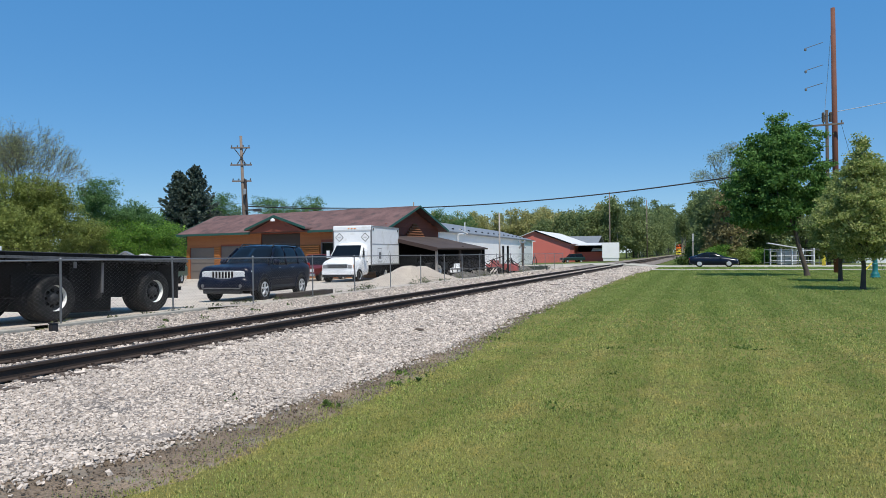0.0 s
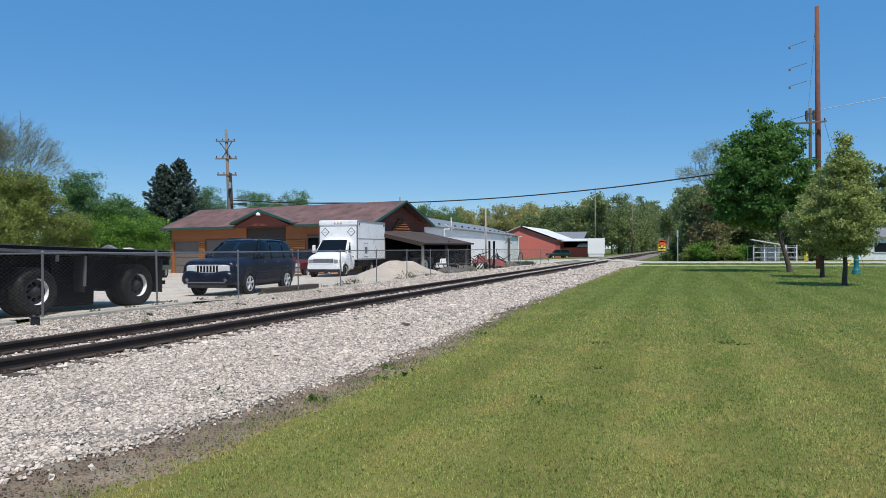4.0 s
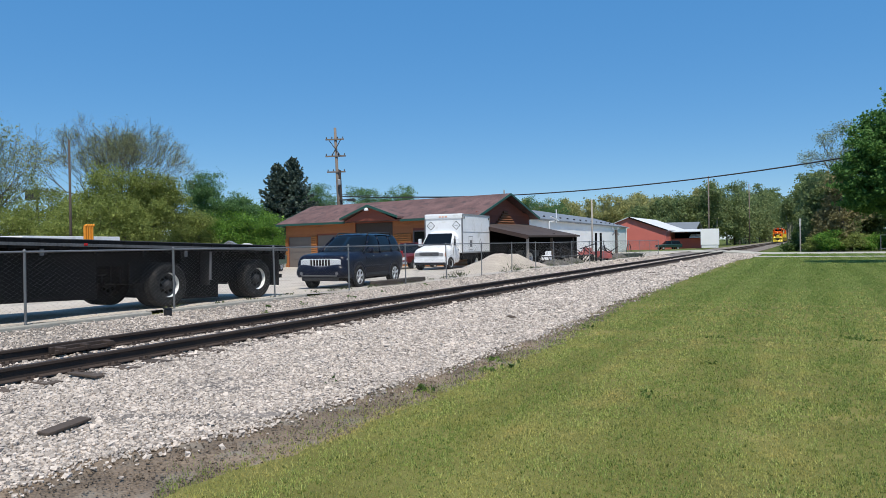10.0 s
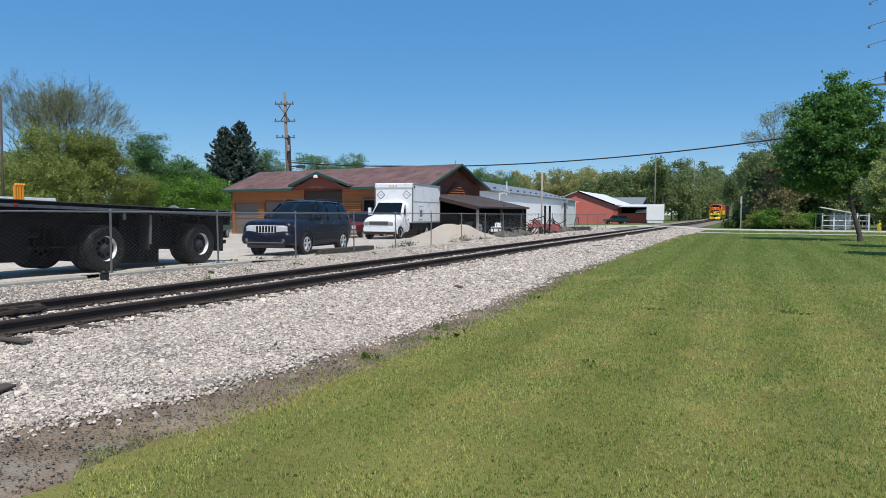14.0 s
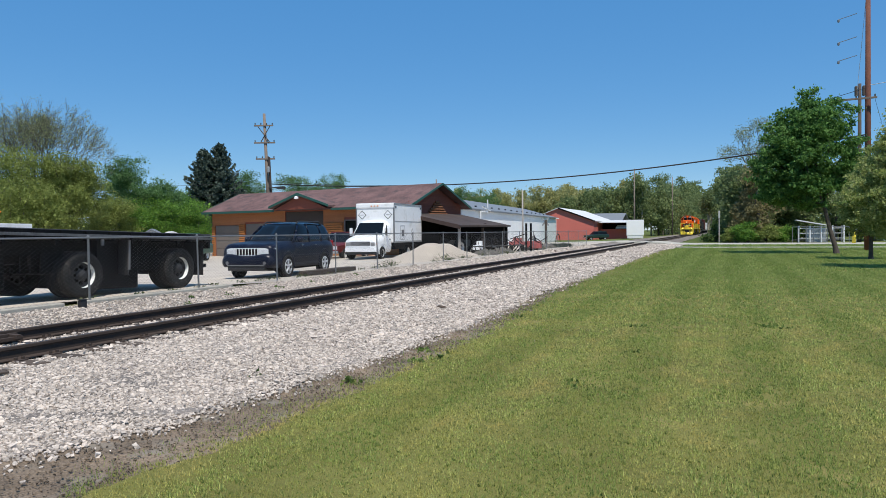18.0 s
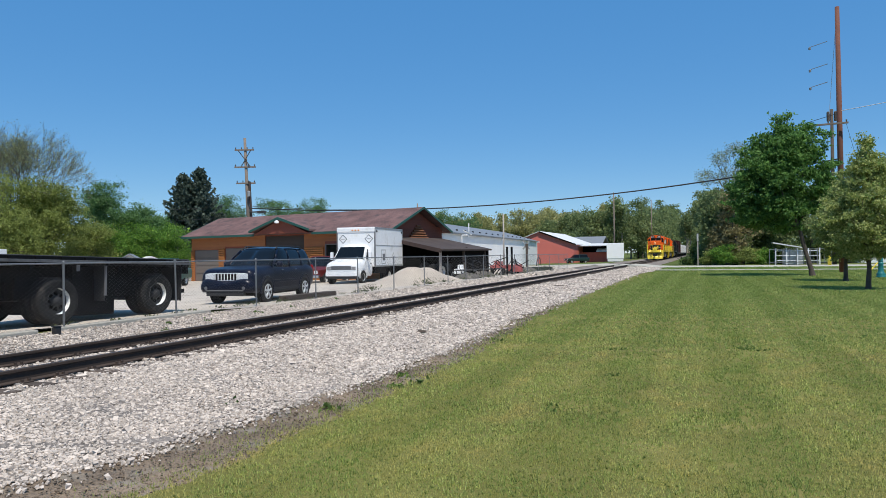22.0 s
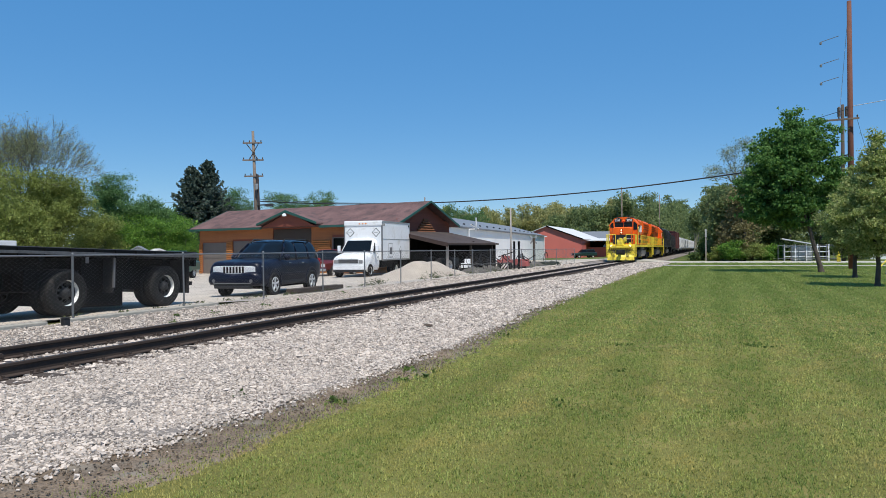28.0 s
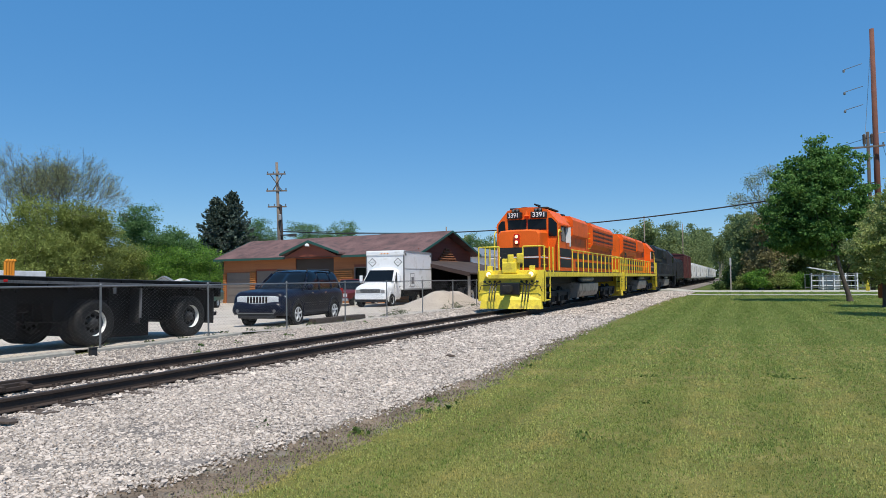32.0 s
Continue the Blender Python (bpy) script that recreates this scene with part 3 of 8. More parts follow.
def leaf_tris(centers, size, r, flat=0.0):
    """Small leaf clumps of one face each, for crowns seen from afar."""
    n = len(centers)
    a = r.normal(0, 1, (n, 3))
    a[:, 2] *= 1 - flat
    a /= np.linalg.norm(a, axis=1, keepdims=True) + 1e-9
    b = np.cross(a, r.normal(0, 1, (n, 3)))
    b /= np.linalg.norm(b, axis=1, keepdims=True) + 1e-9
    s = (size * r.lognormal(0, 0.35, n))[:, None]
    p = np.stack([centers - a * s * 0.55 - b * s * 0.1, centers + a * s * 0.2 + b * s * 0.6, centers + a * s * 0.5 - b * s * 0.5], 1)
    return p.reshape(-1, 3), np.arange(n * 3).reshape(-1, 3)


def leaf_cards(centers, size, r, flat=0.0):
    """Small bent leaf clumps, two faces each, at the centres."""
    n = len(centers)
    a = r.normal(0, 1, (n, 3))
    a[:, 2] *= 1 - flat
    a /= np.linalg.norm(a, axis=1, keepdims=True) + 1e-9
    b = np.cross(a, r.normal(0, 1, (n, 3)))
    b /= np.linalg.norm(b, axis=1, keepdims=True) + 1e-9
    s = (size * r.lognormal(0, 0.35, n))[:, None]
    c = np.cross(a, b) * s * r.uniform(0.1, 0.5, (n, 1))
    p = np.stack([centers - a * s * 0.5 - b * s * 0.12 + c, centers + b * s * 0.42, centers + a * s * 0.6 + c, centers - b * s * 0.38], 1)
    return p.reshape(-1, 3), np.arange(n * 4).reshape(-1, 4)


def in_blobs(blobs, n, r, shell=0.55):
    """Points in a crown made of lobes (x, y, z, rx, ry, rz), denser towards the outside."""
    w = np.array([b[3] * b[4] * b[5] for b in blobs]) ** 0.75
    k = r.choice(len(blobs), n, p=w / w.sum())
    bl = np.array(blobs)[k]
    d = r.normal(0, 1, (n, 3))
    d /= np.linalg.norm(d, axis=1, keepdims=True)
    rad = r.uniform(shell ** 3, 1, n) ** (1 / 3) * r.uniform(0.82, 1.08, n)
    return bl[:, :3] + d * bl[:, 3:] * rad[:, None]


def lobes(r, cx, cy, cz, rx, ry, rz, n, size=0.42):
    """Random lobes that make up an uneven crown within an ellipsoid."""
    out = []
    for _ in range(n):
        d = r.normal(0, 1, 3)
        d /= np.linalg.norm(d)
        q = r.uniform(0.35, 0.85)
        s = size * r.uniform(0.65, 1.25)
        out.append((cx + d[0] * rx * q, cy + d[1] * ry * q, cz + d[2] * rz * q, rx * s, ry * s, rz * s * 0.8))
    return out


def branchwork(root, tips, r, tip_r, cap, w=0.42, seg=0.7, bow=0.12):
    """Branches that reach every tip, each from the nearest branch that leads back to the root."""
    n = 0
    room = len(tips) * 14 + 10
    pos, path, parent = np.zeros((room, 3)), np.zeros(room), np.zeros(room, int)
    for k, p in enumerate(root):
        pos[n], parent[n] = p, max(n - 1, 0)
        path[n] = 0 if k == 0 else path[n - 1] + np.linalg.norm(pos[n] - pos[n - 1]) * 0.5
        n += 1
    first = n
    order = np.argsort(np.linalg.norm(tips - pos[n - 1], axis=1))
    for tip in tips[order]:
        d = np.linalg.norm(pos[:n] - tip, axis=1)
        cost = d + w * path[:n] + np.where(pos[:n, 2] > tip[2] + 0.3, 0.6 * d, 0)
        cost[:max(first - 3, 0)] += 1e6
        k = int(np.argmin(cost))
        m = int(np.clip(d[k] / seg, 1, 10))
        side = r.normal(0, bow, 3) * d[k] + (0, 0, -0.5 * bow * d[k])
        for i in range(1, m + 1):
            if n >= room:
                break
            q = i / m
            pos[n] = pos[k] * (1 - q) + tip * q + side * q * (1 - q) + r.normal(0, 0.02, 3) * seg
            last = k if i == 1 else n - 1
            parent[n], path[n] = last, path[last] + np.linalg.norm(pos[n] - pos[last])
            n += 1
    count = np.zeros(n)
    has = np.zeros(n, bool)
    has[parent[1:n]] = True
    count[~has] = 1
    for i in range(n - 1, 0, -1):
        count[parent[i]] += count[i]
    rad = np.minimum(tip_r * np.maximum(count, 1) ** 0.42, cap)
    e = np.arange(first, n)
    verts, faces, base = [], [], 0
    for sides, pick in ((3, rad[e] < 0.035), (6, rad[e] >= 0.035)):
        k = e[pick]
        if not len(k):
            continue
        a, b = pos[parent[k]], pos[k]
        d = b - a
        d /= np.linalg.norm(d, axis=1, keepdims=True) + 1e-9
        u = np.cross(d, (0.3, 0.9, 0.15))
        u /= np.linalg.norm(u, axis=1, keepdims=True) + 1e-9
        v = np.cross(d, u)
        rb = rad[k][:, None]
        ra = np.minimum(rad[parent[k]], rad[k] * 1.35)[:, None]
        ring = []
        for p, q in ((a, ra), (b, rb)):
            for i in range(sides):
                t = 2 * math.pi * i / sides
                ring.append(p + q * (math.cos(t) * u + math.sin(t) * v))
        verts.append(np.stack(ring, 1).reshape(-1, 3))
        f = np.array([(i, (i + 1) % sides, sides + (i + 1) % sides, sides + i) for i in range(sides)])
        faces.append((f[None] + (np.arange(len(k)) * 2 * sides)[:, None, None] + base).reshape(-1, 4))
        base += len(verts[-1])
    return np.concatenate(verts), np.concatenate(faces)


def clumps(tips, n, r, spread, flat=0.55):
    """Leaf places gathered round the tips of the twigs."""
    k = r.integers(len(tips), size=n)
    return tips[k] + r.normal(0, spread, (n, 3)) * (1, 1, flat)


def tree(name, x, y, z, trunk_h, trunk_r, crown, leaf, bark, leaves, size, label, category="tree", lean=(0, 0), seed=1, shell=0.25, tips=320, spread=0.3, tip_r=0.012, group="", w=0.42):
    """A tree: tapered trunk, branches forking out to the tips of its crown, leaf clumps at the tips. crown: lobes relative to the foot."""
    r = np.random.default_rng(seed)
    t = thing(name, Matrix.Translation((x, y, z)), label, category, group)
    out = ([], [])
    top = np.array([lean[0], lean[1], trunk_h])
    pts = [np.array([0, 0, -0.1]), np.array([lean[0] * 0.1, lean[1] * 0.1, trunk_h * 0.12]), top * 0.55 + (r.normal(0, 0.04), 0, 0), top]
    radii = [trunk_r * 1.45, trunk_r, trunk_r * 0.82, trunk_r * 0.72]
    for i in range(3):
        limb(out, pts[i], pts[i + 1], radii[i], radii[i + 1], 10)
    part_np("trunk", out, bark, t)
    ends = in_blobs(crown, tips, r, shell)
    ends = ends[ends[:, 2] > trunk_h * 0.45]
    v, f = branchwork([pts[0], pts[2], top * 0.8, top * 0.9, top], ends, r, tip_r, trunk_r * 0.7, w)
    mesh_np("branchwork", v, f, bark, t, True)
    if leaves:
        v, f = (leaf_tris if y > 70 or x < -30 else leaf_cards)(clumps(ends, leaves, r, spread), size, r)
        mesh_np("crown", v, f, leaf, t)
    return t


def vase_tree(x, y, z, height, spread, trunk_r, seed, leaves, leaf, bark, label, stems=7, depth=6, size=0.08):
    """A tree with bare branches: limbs fan upwards from a short trunk and fork again and again into fine twigs."""
    r = np.random.default_rng(seed)
    t = thing("bare_tree", Matrix.Translation((x, y, z)), label, "tree")
    out, fine, ends = ([], []), ([], []), []
    fork = height * 0.17
    limb(out, (0, 0, -0.1), (0, 0, fork), trunk_r * 1.3, trunk_r * 0.9, 10)
    unit = height * 0.83 / sum(0.8 ** k for k in range(depth + 1))

    def grow(p, d, ln, rad, k):
        for i in range(2):
            d = d + r.normal(0, 0.1, 3) + (0, 0, 0.05)
            d = d / np.linalg.norm(d)
            q = p + d * ln * 0.5
            limb(out if rad > 0.03 else fine, p, q, rad, rad * 0.86, 6 if rad > 0.03 else 3)
            p, rad = q, rad * 0.86
            if k >= depth - 2:
                ends.append(p)
        if k == depth:
            return
        for _ in range(3 if r.uniform() < (0.45 if k < 2 else 0.3) else 2):
            side = r.normal(0, 1, 3)
            side -= d * side.dot(d)
            side /= np.linalg.norm(side)
            e = d + side * r.uniform(0.25, 0.62) + (0, 0, 0.06)
            grow(p, e / np.linalg.norm(e), ln * r.uniform(0.68, 0.92), max(rad * r.uniform(0.58, 0.78), 0.0085), k + 1)

    for i in range(stems):
        a = i * 6.283 / stems + r.normal(0, 0.2)
        lean = spread / height * r.uniform(0.25, 1.35)
        d = np.array([math.cos(a) * lean, math.sin(a) * lean, 1.0])
        grow(np.array([0, 0, fork * r.uniform(0.75, 1.0)]), d / np.linalg.norm(d), unit * r.uniform(0.8, 1.1), trunk_r * 0.5, 0)
    part_np("trunk", out, bark, t)
    part_np("branchwork", fine, bark, t)
    v, f = leaf_tris(clumps(np.array(ends), leaves, r, 0.16, 0.9), size, r)
    mesh_np("crown", v, f, leaf, t)
    return t


def part_np(name, out, material, parent):
    return mesh_np(name, np.array(out[0]), np.array(out[1]), material, parent, True)


def spruce(x, y, z, height, width, seed, label):
    """A conifer: tiers of drooping boughs set with short sprays of needles."""
    r = np.random.default_rng(seed)
    t = thing("spruce", Matrix.Translation((x, y, z)), label, "tree")
    out = ([], [])
    limb(out, (0, 0, -0.1), (0, 0, height * 0.99), 0.26, 0.02, 8)
    part_np("trunk", out, BARK, t)
    boughs, c = ([], []), []
    for k in range(230):
        h = 0.05 + 0.94 * (k / 229) ** 0.9 + r.uniform(-0.01, 0.01)
        reach = (width * max(0.0, 1 - h) ** 0.82 + 0.16) * r.uniform(0.62, 1.15)
        a = k * 2.39996 + r.normal(0, 0.35)
        d = np.array([math.cos(a), math.sin(a), 0])
        side = np.array([-d[1], d[0], 0])
        rise = -0.42 + 0.95 * h + r.normal(0, 0.08)          # low boughs sag, high ones point upwards
        q = np.array([0.0, 0.4, 0.75, 1.0])
        line = d * (q * reach)[:, None] + np.array([0, 0, 1]) * (height * h + reach * (rise * q + 0.28 * q * q))[:, None]
        for i in range(3):
            limb(boughs, line[i], line[i + 1], 0.035 - 0.009 * i, 0.026 - 0.009 * i, 3)
        n = int(26 + 120 * reach / width)
        u = 0.12 + 0.92 * r.uniform(0, 1, n) ** 0.75
        p = np.stack([np.interp(u, q, line[:, i]) for i in range(3)], 1)
        w = r.normal(0, 0.15, n) * reach * (1.15 - 0.75 * u)
        p += side * w[:, None] + d * (np.abs(w) * 0.5)[:, None]
        p[:, 2] -= np.abs(r.normal(0, 0.13, n)) + 0.12 * np.abs(w)
        c.append(p)
    tip = np.zeros((60, 3))
    tip[:, 2] = height * r.uniform(0.93, 1.0, 60)
    c.append(tip + r.normal(0, 0.07, (60, 3)))
    part_np("boughs", boughs, BARK, t)
    v, f = leaf_tris(np.concatenate(c), 0.17, r, 0.3)
    mesh_np("crown", v, f, NEEDLE, t)
    return t


def woods(name, trees, leaf, label, size=0.6, per=900, seed=2, tips=48, spread=0.75, low=0.16, bark=None, tip_r=0.03):
    """A far wood in one piece: crowns, trunks and branches. trees: x, y, z, height, radius."""
    r = np.random.default_rng(seed)
    pts, verts, faces, base = [], [], [], 0
    for x, y, z, h, rad in trees:
        mid = (1 + low) / 2
        b = lobes(r, x, y, z + h * mid, rad, rad, h * (1 - mid), 9, 0.45)
        ends = in_blobs(b, tips, r, 0.15)
        pts.append(clumps(ends, per, r, spread, 0.7))
        v, f = branchwork([np.array([x, y, z - 0.2]), np.array([x, y, z + h * 0.15]), np.array([x + r.normal(0, 0.2), y, z + h * 0.3]), np.array([x + r.normal(0, 0.3), y, z + h * 0.45])], ends, r, tip_r, 0.2, 0.5, 1.6)
        verts.append(v)
        faces.append(f + base)
        base += len(v)
        out = ([], [])
        limb(out, (x, y, z - 0.2), (x, y, z + h * 0.46), 0.24, 0.16, 6)
        verts.append(np.array(out[0]))
        faces.append(np.array(out[1]) + base)
        base += 12
    v, f = leaf_tris(np.concatenate(pts), size, r)
    ob = tagged(mesh_np(name, v, f, leaf), label, "woods", kind="stuff")
    mesh_np("trunks", np.concatenate(verts), np.concatenate(faces), bark or TWIG, ob, True)
    return ob

# ---------------------------------------------------------------- chain-link fence
FENCE_X = -12.03
fence = thing("chain_link_fence", Matrix(), "galvanized chain-link fence with thin steel posts along the yard", "fence", kind="")
FENCE_Y = [4.15, 7.35, 10.56, 13.75, 17.0, 20.27, 23.27, 26.46, 29.8, 32.95, 35.75, 38.95, 42.6, 46.0, 49.6, 53.3, 57.2, 61.2, 65.1]
post_bm = bmesh.new()
rod(post_bm, (0, 0, 0), (0, 0, 1.31), 0.022, n=10)
lathe(post_bm, [(0.031, 1.30), (0.031, 1.33), (0.0, 1.36)], Matrix(), 10)
post_me = bpy.data.meshes.new("post")
post_bm.to_mesh(post_me)
post_me.materials.append(STEEL)
for k, y in enumerate(FENCE_Y):
    shared("post", post_me, fence, pose(FENCE_X, y, 0.40, rng.normal(0, 0.5), rng.normal(0, 0.6)))
for i, (a, b) in enumerate(zip([-6] + FENCE_Y, FENCE_Y + [65.15])):
    part("top_rail", rods(((FENCE_X, a, 1.70 + 0.008 * math.sin(i)), (FENCE_X, b, 1.70 + 0.008 * math.sin(i + 1))), r=0.017, n=8), STEEL, fence)


def mesh_wires(x, y0, y1, z0, z1, cell, r, along="y"):
    """Woven diamond wires: thin three-sided strands that zigzag up and down."""
    verts, faces = [], []
    n = int((y1 - y0) / cell)
    rows = max(2, int((z1 - z0) / cell * 1.55))
    dz = (z1 - z0) / rows
    tri = [(r, 0), (-r * 0.5, r * 0.87), (-r * 0.5, -r * 0.87)]
    for i in range(n + 1):
        y = y0 + i * cell
        base = len(verts)
        for k in range(rows + 1):
            yy = y + (cell * 0.5 if (k + i) % 2 else -cell * 0.5)
            off = 0.003 if (k + i) % 2 else -0.003
            for a, b in tri:
                verts.append((x + off + a, yy + b, z0 + k * dz))
        for k in range(rows):
            for a in range(3):
                b = (a + 1) % 3
                faces.append((base + 3 * k + a, base + 3 * k + b, base + 3 * k + 3 + b, base + 3 * k + 3 + a))
    return verts, faces


v, f = mesh_wires(FENCE_X + 0.03, 2.0, 24.0, 0.42, 1.70, 0.06, 0.0017)
mesh_np("mesh_wire", v, f, WIREM, fence)["label"] = "woven diamond wire mesh"
v, f = mesh_wires(FENCE_X + 0.03, 24.0, 65.0, 0.42, 1.70, 0.11, 0.0023)
mesh_np("mesh_wire", v, f, WIREM, fence)["label"] = "woven diamond wire mesh"

# ---------------------------------------------------------------- wooden shop building
HX, HY, HROT, HZ = -19.24, 42.33, -10.8, -0.07
HM = pose(HX, HY, HZ, 0, 0, HROT)
shop = thing("workshop", HM, "long red-brown wooden workshop with green trim and shingle roof", "building")
SW, SD, SE, SR, SX = 19.9, 6.65, 3.71, 5.09, -0.36     # SX: where its end wall stands
bm = bmesh.new()
# front wall with openings for the doors
doors = [(-19.58, -16.7, 2.5), (-16.05, -13.6, 2.6), (-11.7, -7.85, 3.42)]
win = (-5.9, -3.6, 1.2, 2.75)
xs = [-SW] + [a for d in doors for a in d[:2]] + [win[0], win[1], SX]
for i in range(len(xs) - 1):
    a, b = xs[i], xs[i + 1]
    hole = [d for d in doors if abs(d[0] - a) < 1e-6]
    if hole:
        box(bm, (a, 0, hole[0][2]), (b, 0.18, SE))
    elif abs(a - win[0]) < 1e-6:
        box(bm, (a, 0, 0), (b, 0.18, win[2]))
        box(bm, (a, 0, win[3]), (b, 0.18, SE))
    else:
        box(bm, (a, 0, -0.15), (b, 0.18, SE))
box(bm, (-SW, SD - 0.18, -0.15), (SX, SD, SE))
for x in (-SW, SX - 0.18):
    prism(bm, [(0.18, -0.15), (SD - 0.18, -0.15), (SD - 0.18, SE), (SD / 2, SR - 0.12), (0.18, SE)], x, x + 0.18, "x")
part("wall", bm, BROWNW, shop, "red-brown board walls")
# siding boards
board = B(((0, -0.022, 0), (1, 0, 0.19)), bevel=0.0)
board_me = bpy.data.meshes.new("board")
board.to_mesh(board_me)
board_me.materials.append(ORANGEW)
for k in range(19):
    z = k * 0.195
    spans = [(-SW, SX)]
    for a, b, h in doors:
        if z < h:
            spans = [s for p in spans for s in ((p[0], min(p[1], a)), (max(p[0], b), p[1])) if s[1] - s[0] > 0.05]
    if z < win[3] and z + 0.19 > win[2]:
        spans = [s for p in spans for s in ((p[0], min(p[1], win[0])), (max(p[0], win[1]), p[1])) if s[1] - s[0] > 0.05]
    for a, b in spans:
        shared("board", board_me, shop, Matrix.Translation((a, 0, z)) @ Matrix.Diagonal((b - a, 1, 1, 1)))
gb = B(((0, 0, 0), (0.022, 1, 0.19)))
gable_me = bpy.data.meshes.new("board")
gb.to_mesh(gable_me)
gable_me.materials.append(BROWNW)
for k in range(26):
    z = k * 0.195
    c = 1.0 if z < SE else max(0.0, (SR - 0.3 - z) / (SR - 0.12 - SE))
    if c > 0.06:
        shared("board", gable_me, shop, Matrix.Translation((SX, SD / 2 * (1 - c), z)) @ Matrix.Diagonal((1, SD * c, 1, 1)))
# orange half-logs between the doors
lg = rod(bmesh.new(), (0, 0, 0), (1, 0, 0), 0.085, n=8)
log_me = bpy.data.meshes.new("log")
lg.to_mesh(log_me)
log_me.materials.append(WOODW)
for a, b, z0, z1 in ((-19.9, -19.6, 0, 2.55), (-16.68, -16.07, 0, 2.6), (-13.55, -12.9, 0, 2.65), (-7.75, -6.0, 0, 2.7), (-3.5, SX - 0.05, 0, 2.7)):
    for k in range(int((z1 - z0) / 0.16)):
        shared("log", log_me, shop, Matrix.Translation((a, -0.035, z0 + 0.08 + k * 0.16)) @ Matrix.Diagonal((b - a, 1, 1, 1)))
for a, b, h in doors:
    wood = DARKDOOR if h > 3 else GREYDOOR
    door = part("garage_door", B(((a, 0.06, -0.1), (b, 0.11, h))), wood, shop, "closed dark sectional garage door" if h > 3 else "closed grey-brown sectional garage door")
    for k in range(1, 5):
        part("door_panel", B(((a + 0.06, 0.035, h * (k - 1) / 4 + 0.05), (b - 0.06, 0.065, h * k / 4 - 0.03)), bevel=0.012), wood, door)
w = part("window", B(((win[0], 0.05, win[2]), (win[1], 0.08, win[3]))), GLASSM, shop, "dark workshop window")
part("window_frame", B(((win[0], -0.03, win[3] - 0.08), (win[1], 0.05, win[3])), ((win[0], -0.03, win[2]), (win[1], 0.05, win[2] + 0.08)), ((win[0], -0.03, win[2]), (win[0] + 0.08, 0.05, win[3])), ((win[1] - 0.08, -0.03, win[2]), (win[1], 0.05, win[3]))), GREYDOOR, w)
# roof: two slopes, and the cross gable over the large door
OV = 0.55
sl = (SR - SE) / (SD / 2)
bm = bmesh.new()
prism(bm, [(-OV, SE - OV * sl), (SD / 2, SR), (SD + OV, SE - OV * sl), (SD + OV, SE - OV * sl + 0.12), (SD / 2, SR + 0.13), (-OV, SE - OV * sl + 0.12)], -SW - 0.6, SX + 0.6, "x")
part("roof", bm, ROOFR, shop, "faded brown shingle roof")
CG0, CG1, CGZ = -12.1, -6.85, 4.6
cc = (CG0 + CG1) / 2
bm = bmesh.new()
prism(bm, [(CG0 - 0.3, SE - 0.05), (cc, CGZ), (CG1 + 0.3, SE - 0.05), (CG1 + 0.3, SE + 0.07), (cc, CGZ + 0.13), (CG0 - 0.3, SE + 0.07)], -0.95, 2.9, "y")
part("cross_gable_roof", bm, ROOFR, shop)
part("cross_gable_wall", P([(CG0, SE - 0.15), (CG1, SE - 0.15), (cc, CGZ - 0.03)], -0.75, -0.6, "y"), BROWNW, shop)
# green fascia and rake boards
fz = SE - OV * sl
for a, b in ((-SW - 0.62, CG0 - 0.2), (CG1 + 0.2, SX + 0.62)):
    part("fascia", B(((a, -OV - 0.04, fz - 0.06), (b, -OV, fz + 0.1))), GREENT, shop, "green fascia board")
for x in (SX + 0.6, -SW - 0.64):
    part("rake_board", P([(-OV - 0.04, fz - 0.06), (SD / 2, SR), (SD / 2, SR + 0.14), (-OV - 0.04, fz + 0.12)], x, x + 0.045, "x"), GREENT, shop, "green rake board of the gable")
    part("rake_board", P([(SD / 2, SR), (SD + OV, fz - 0.04), (SD + OV, fz + 0.12), (SD / 2, SR + 0.14)], x, x + 0.045, "x"), GREENT, shop, "green rake board of the gable")
part("rake_board", P([(CG0 - 0.32, SE - 0.04), (cc, CGZ - 0.05), (cc, CGZ + 0.15), (CG0 - 0.32, SE + 0.12)], -1.0, -0.95, "y"), GREENT, shop, "green rake board of the gable")
part("rake_board", P([(cc, CGZ - 0.05), (CG1 + 0.32, SE - 0.04), (CG1 + 0.32, SE + 0.12), (cc, CGZ + 0.15)], -1.0, -0.95, "y"), GREENT, shop, "green rake board of the gable")
gl = part("gable_lamp", lathe(bmesh.new(), [(0.05, 0), (0.16, -0.08), (0.17, -0.2), (0.0, -0.22)], Matrix.Translation((cc, -1.08, CGZ - 0.1)), 12), WHITE, shop, "white lamp at the gable's peak")
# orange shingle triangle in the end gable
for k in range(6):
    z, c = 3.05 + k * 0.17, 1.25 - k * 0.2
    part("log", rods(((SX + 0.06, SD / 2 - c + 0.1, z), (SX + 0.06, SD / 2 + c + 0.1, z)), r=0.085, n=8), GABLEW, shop)
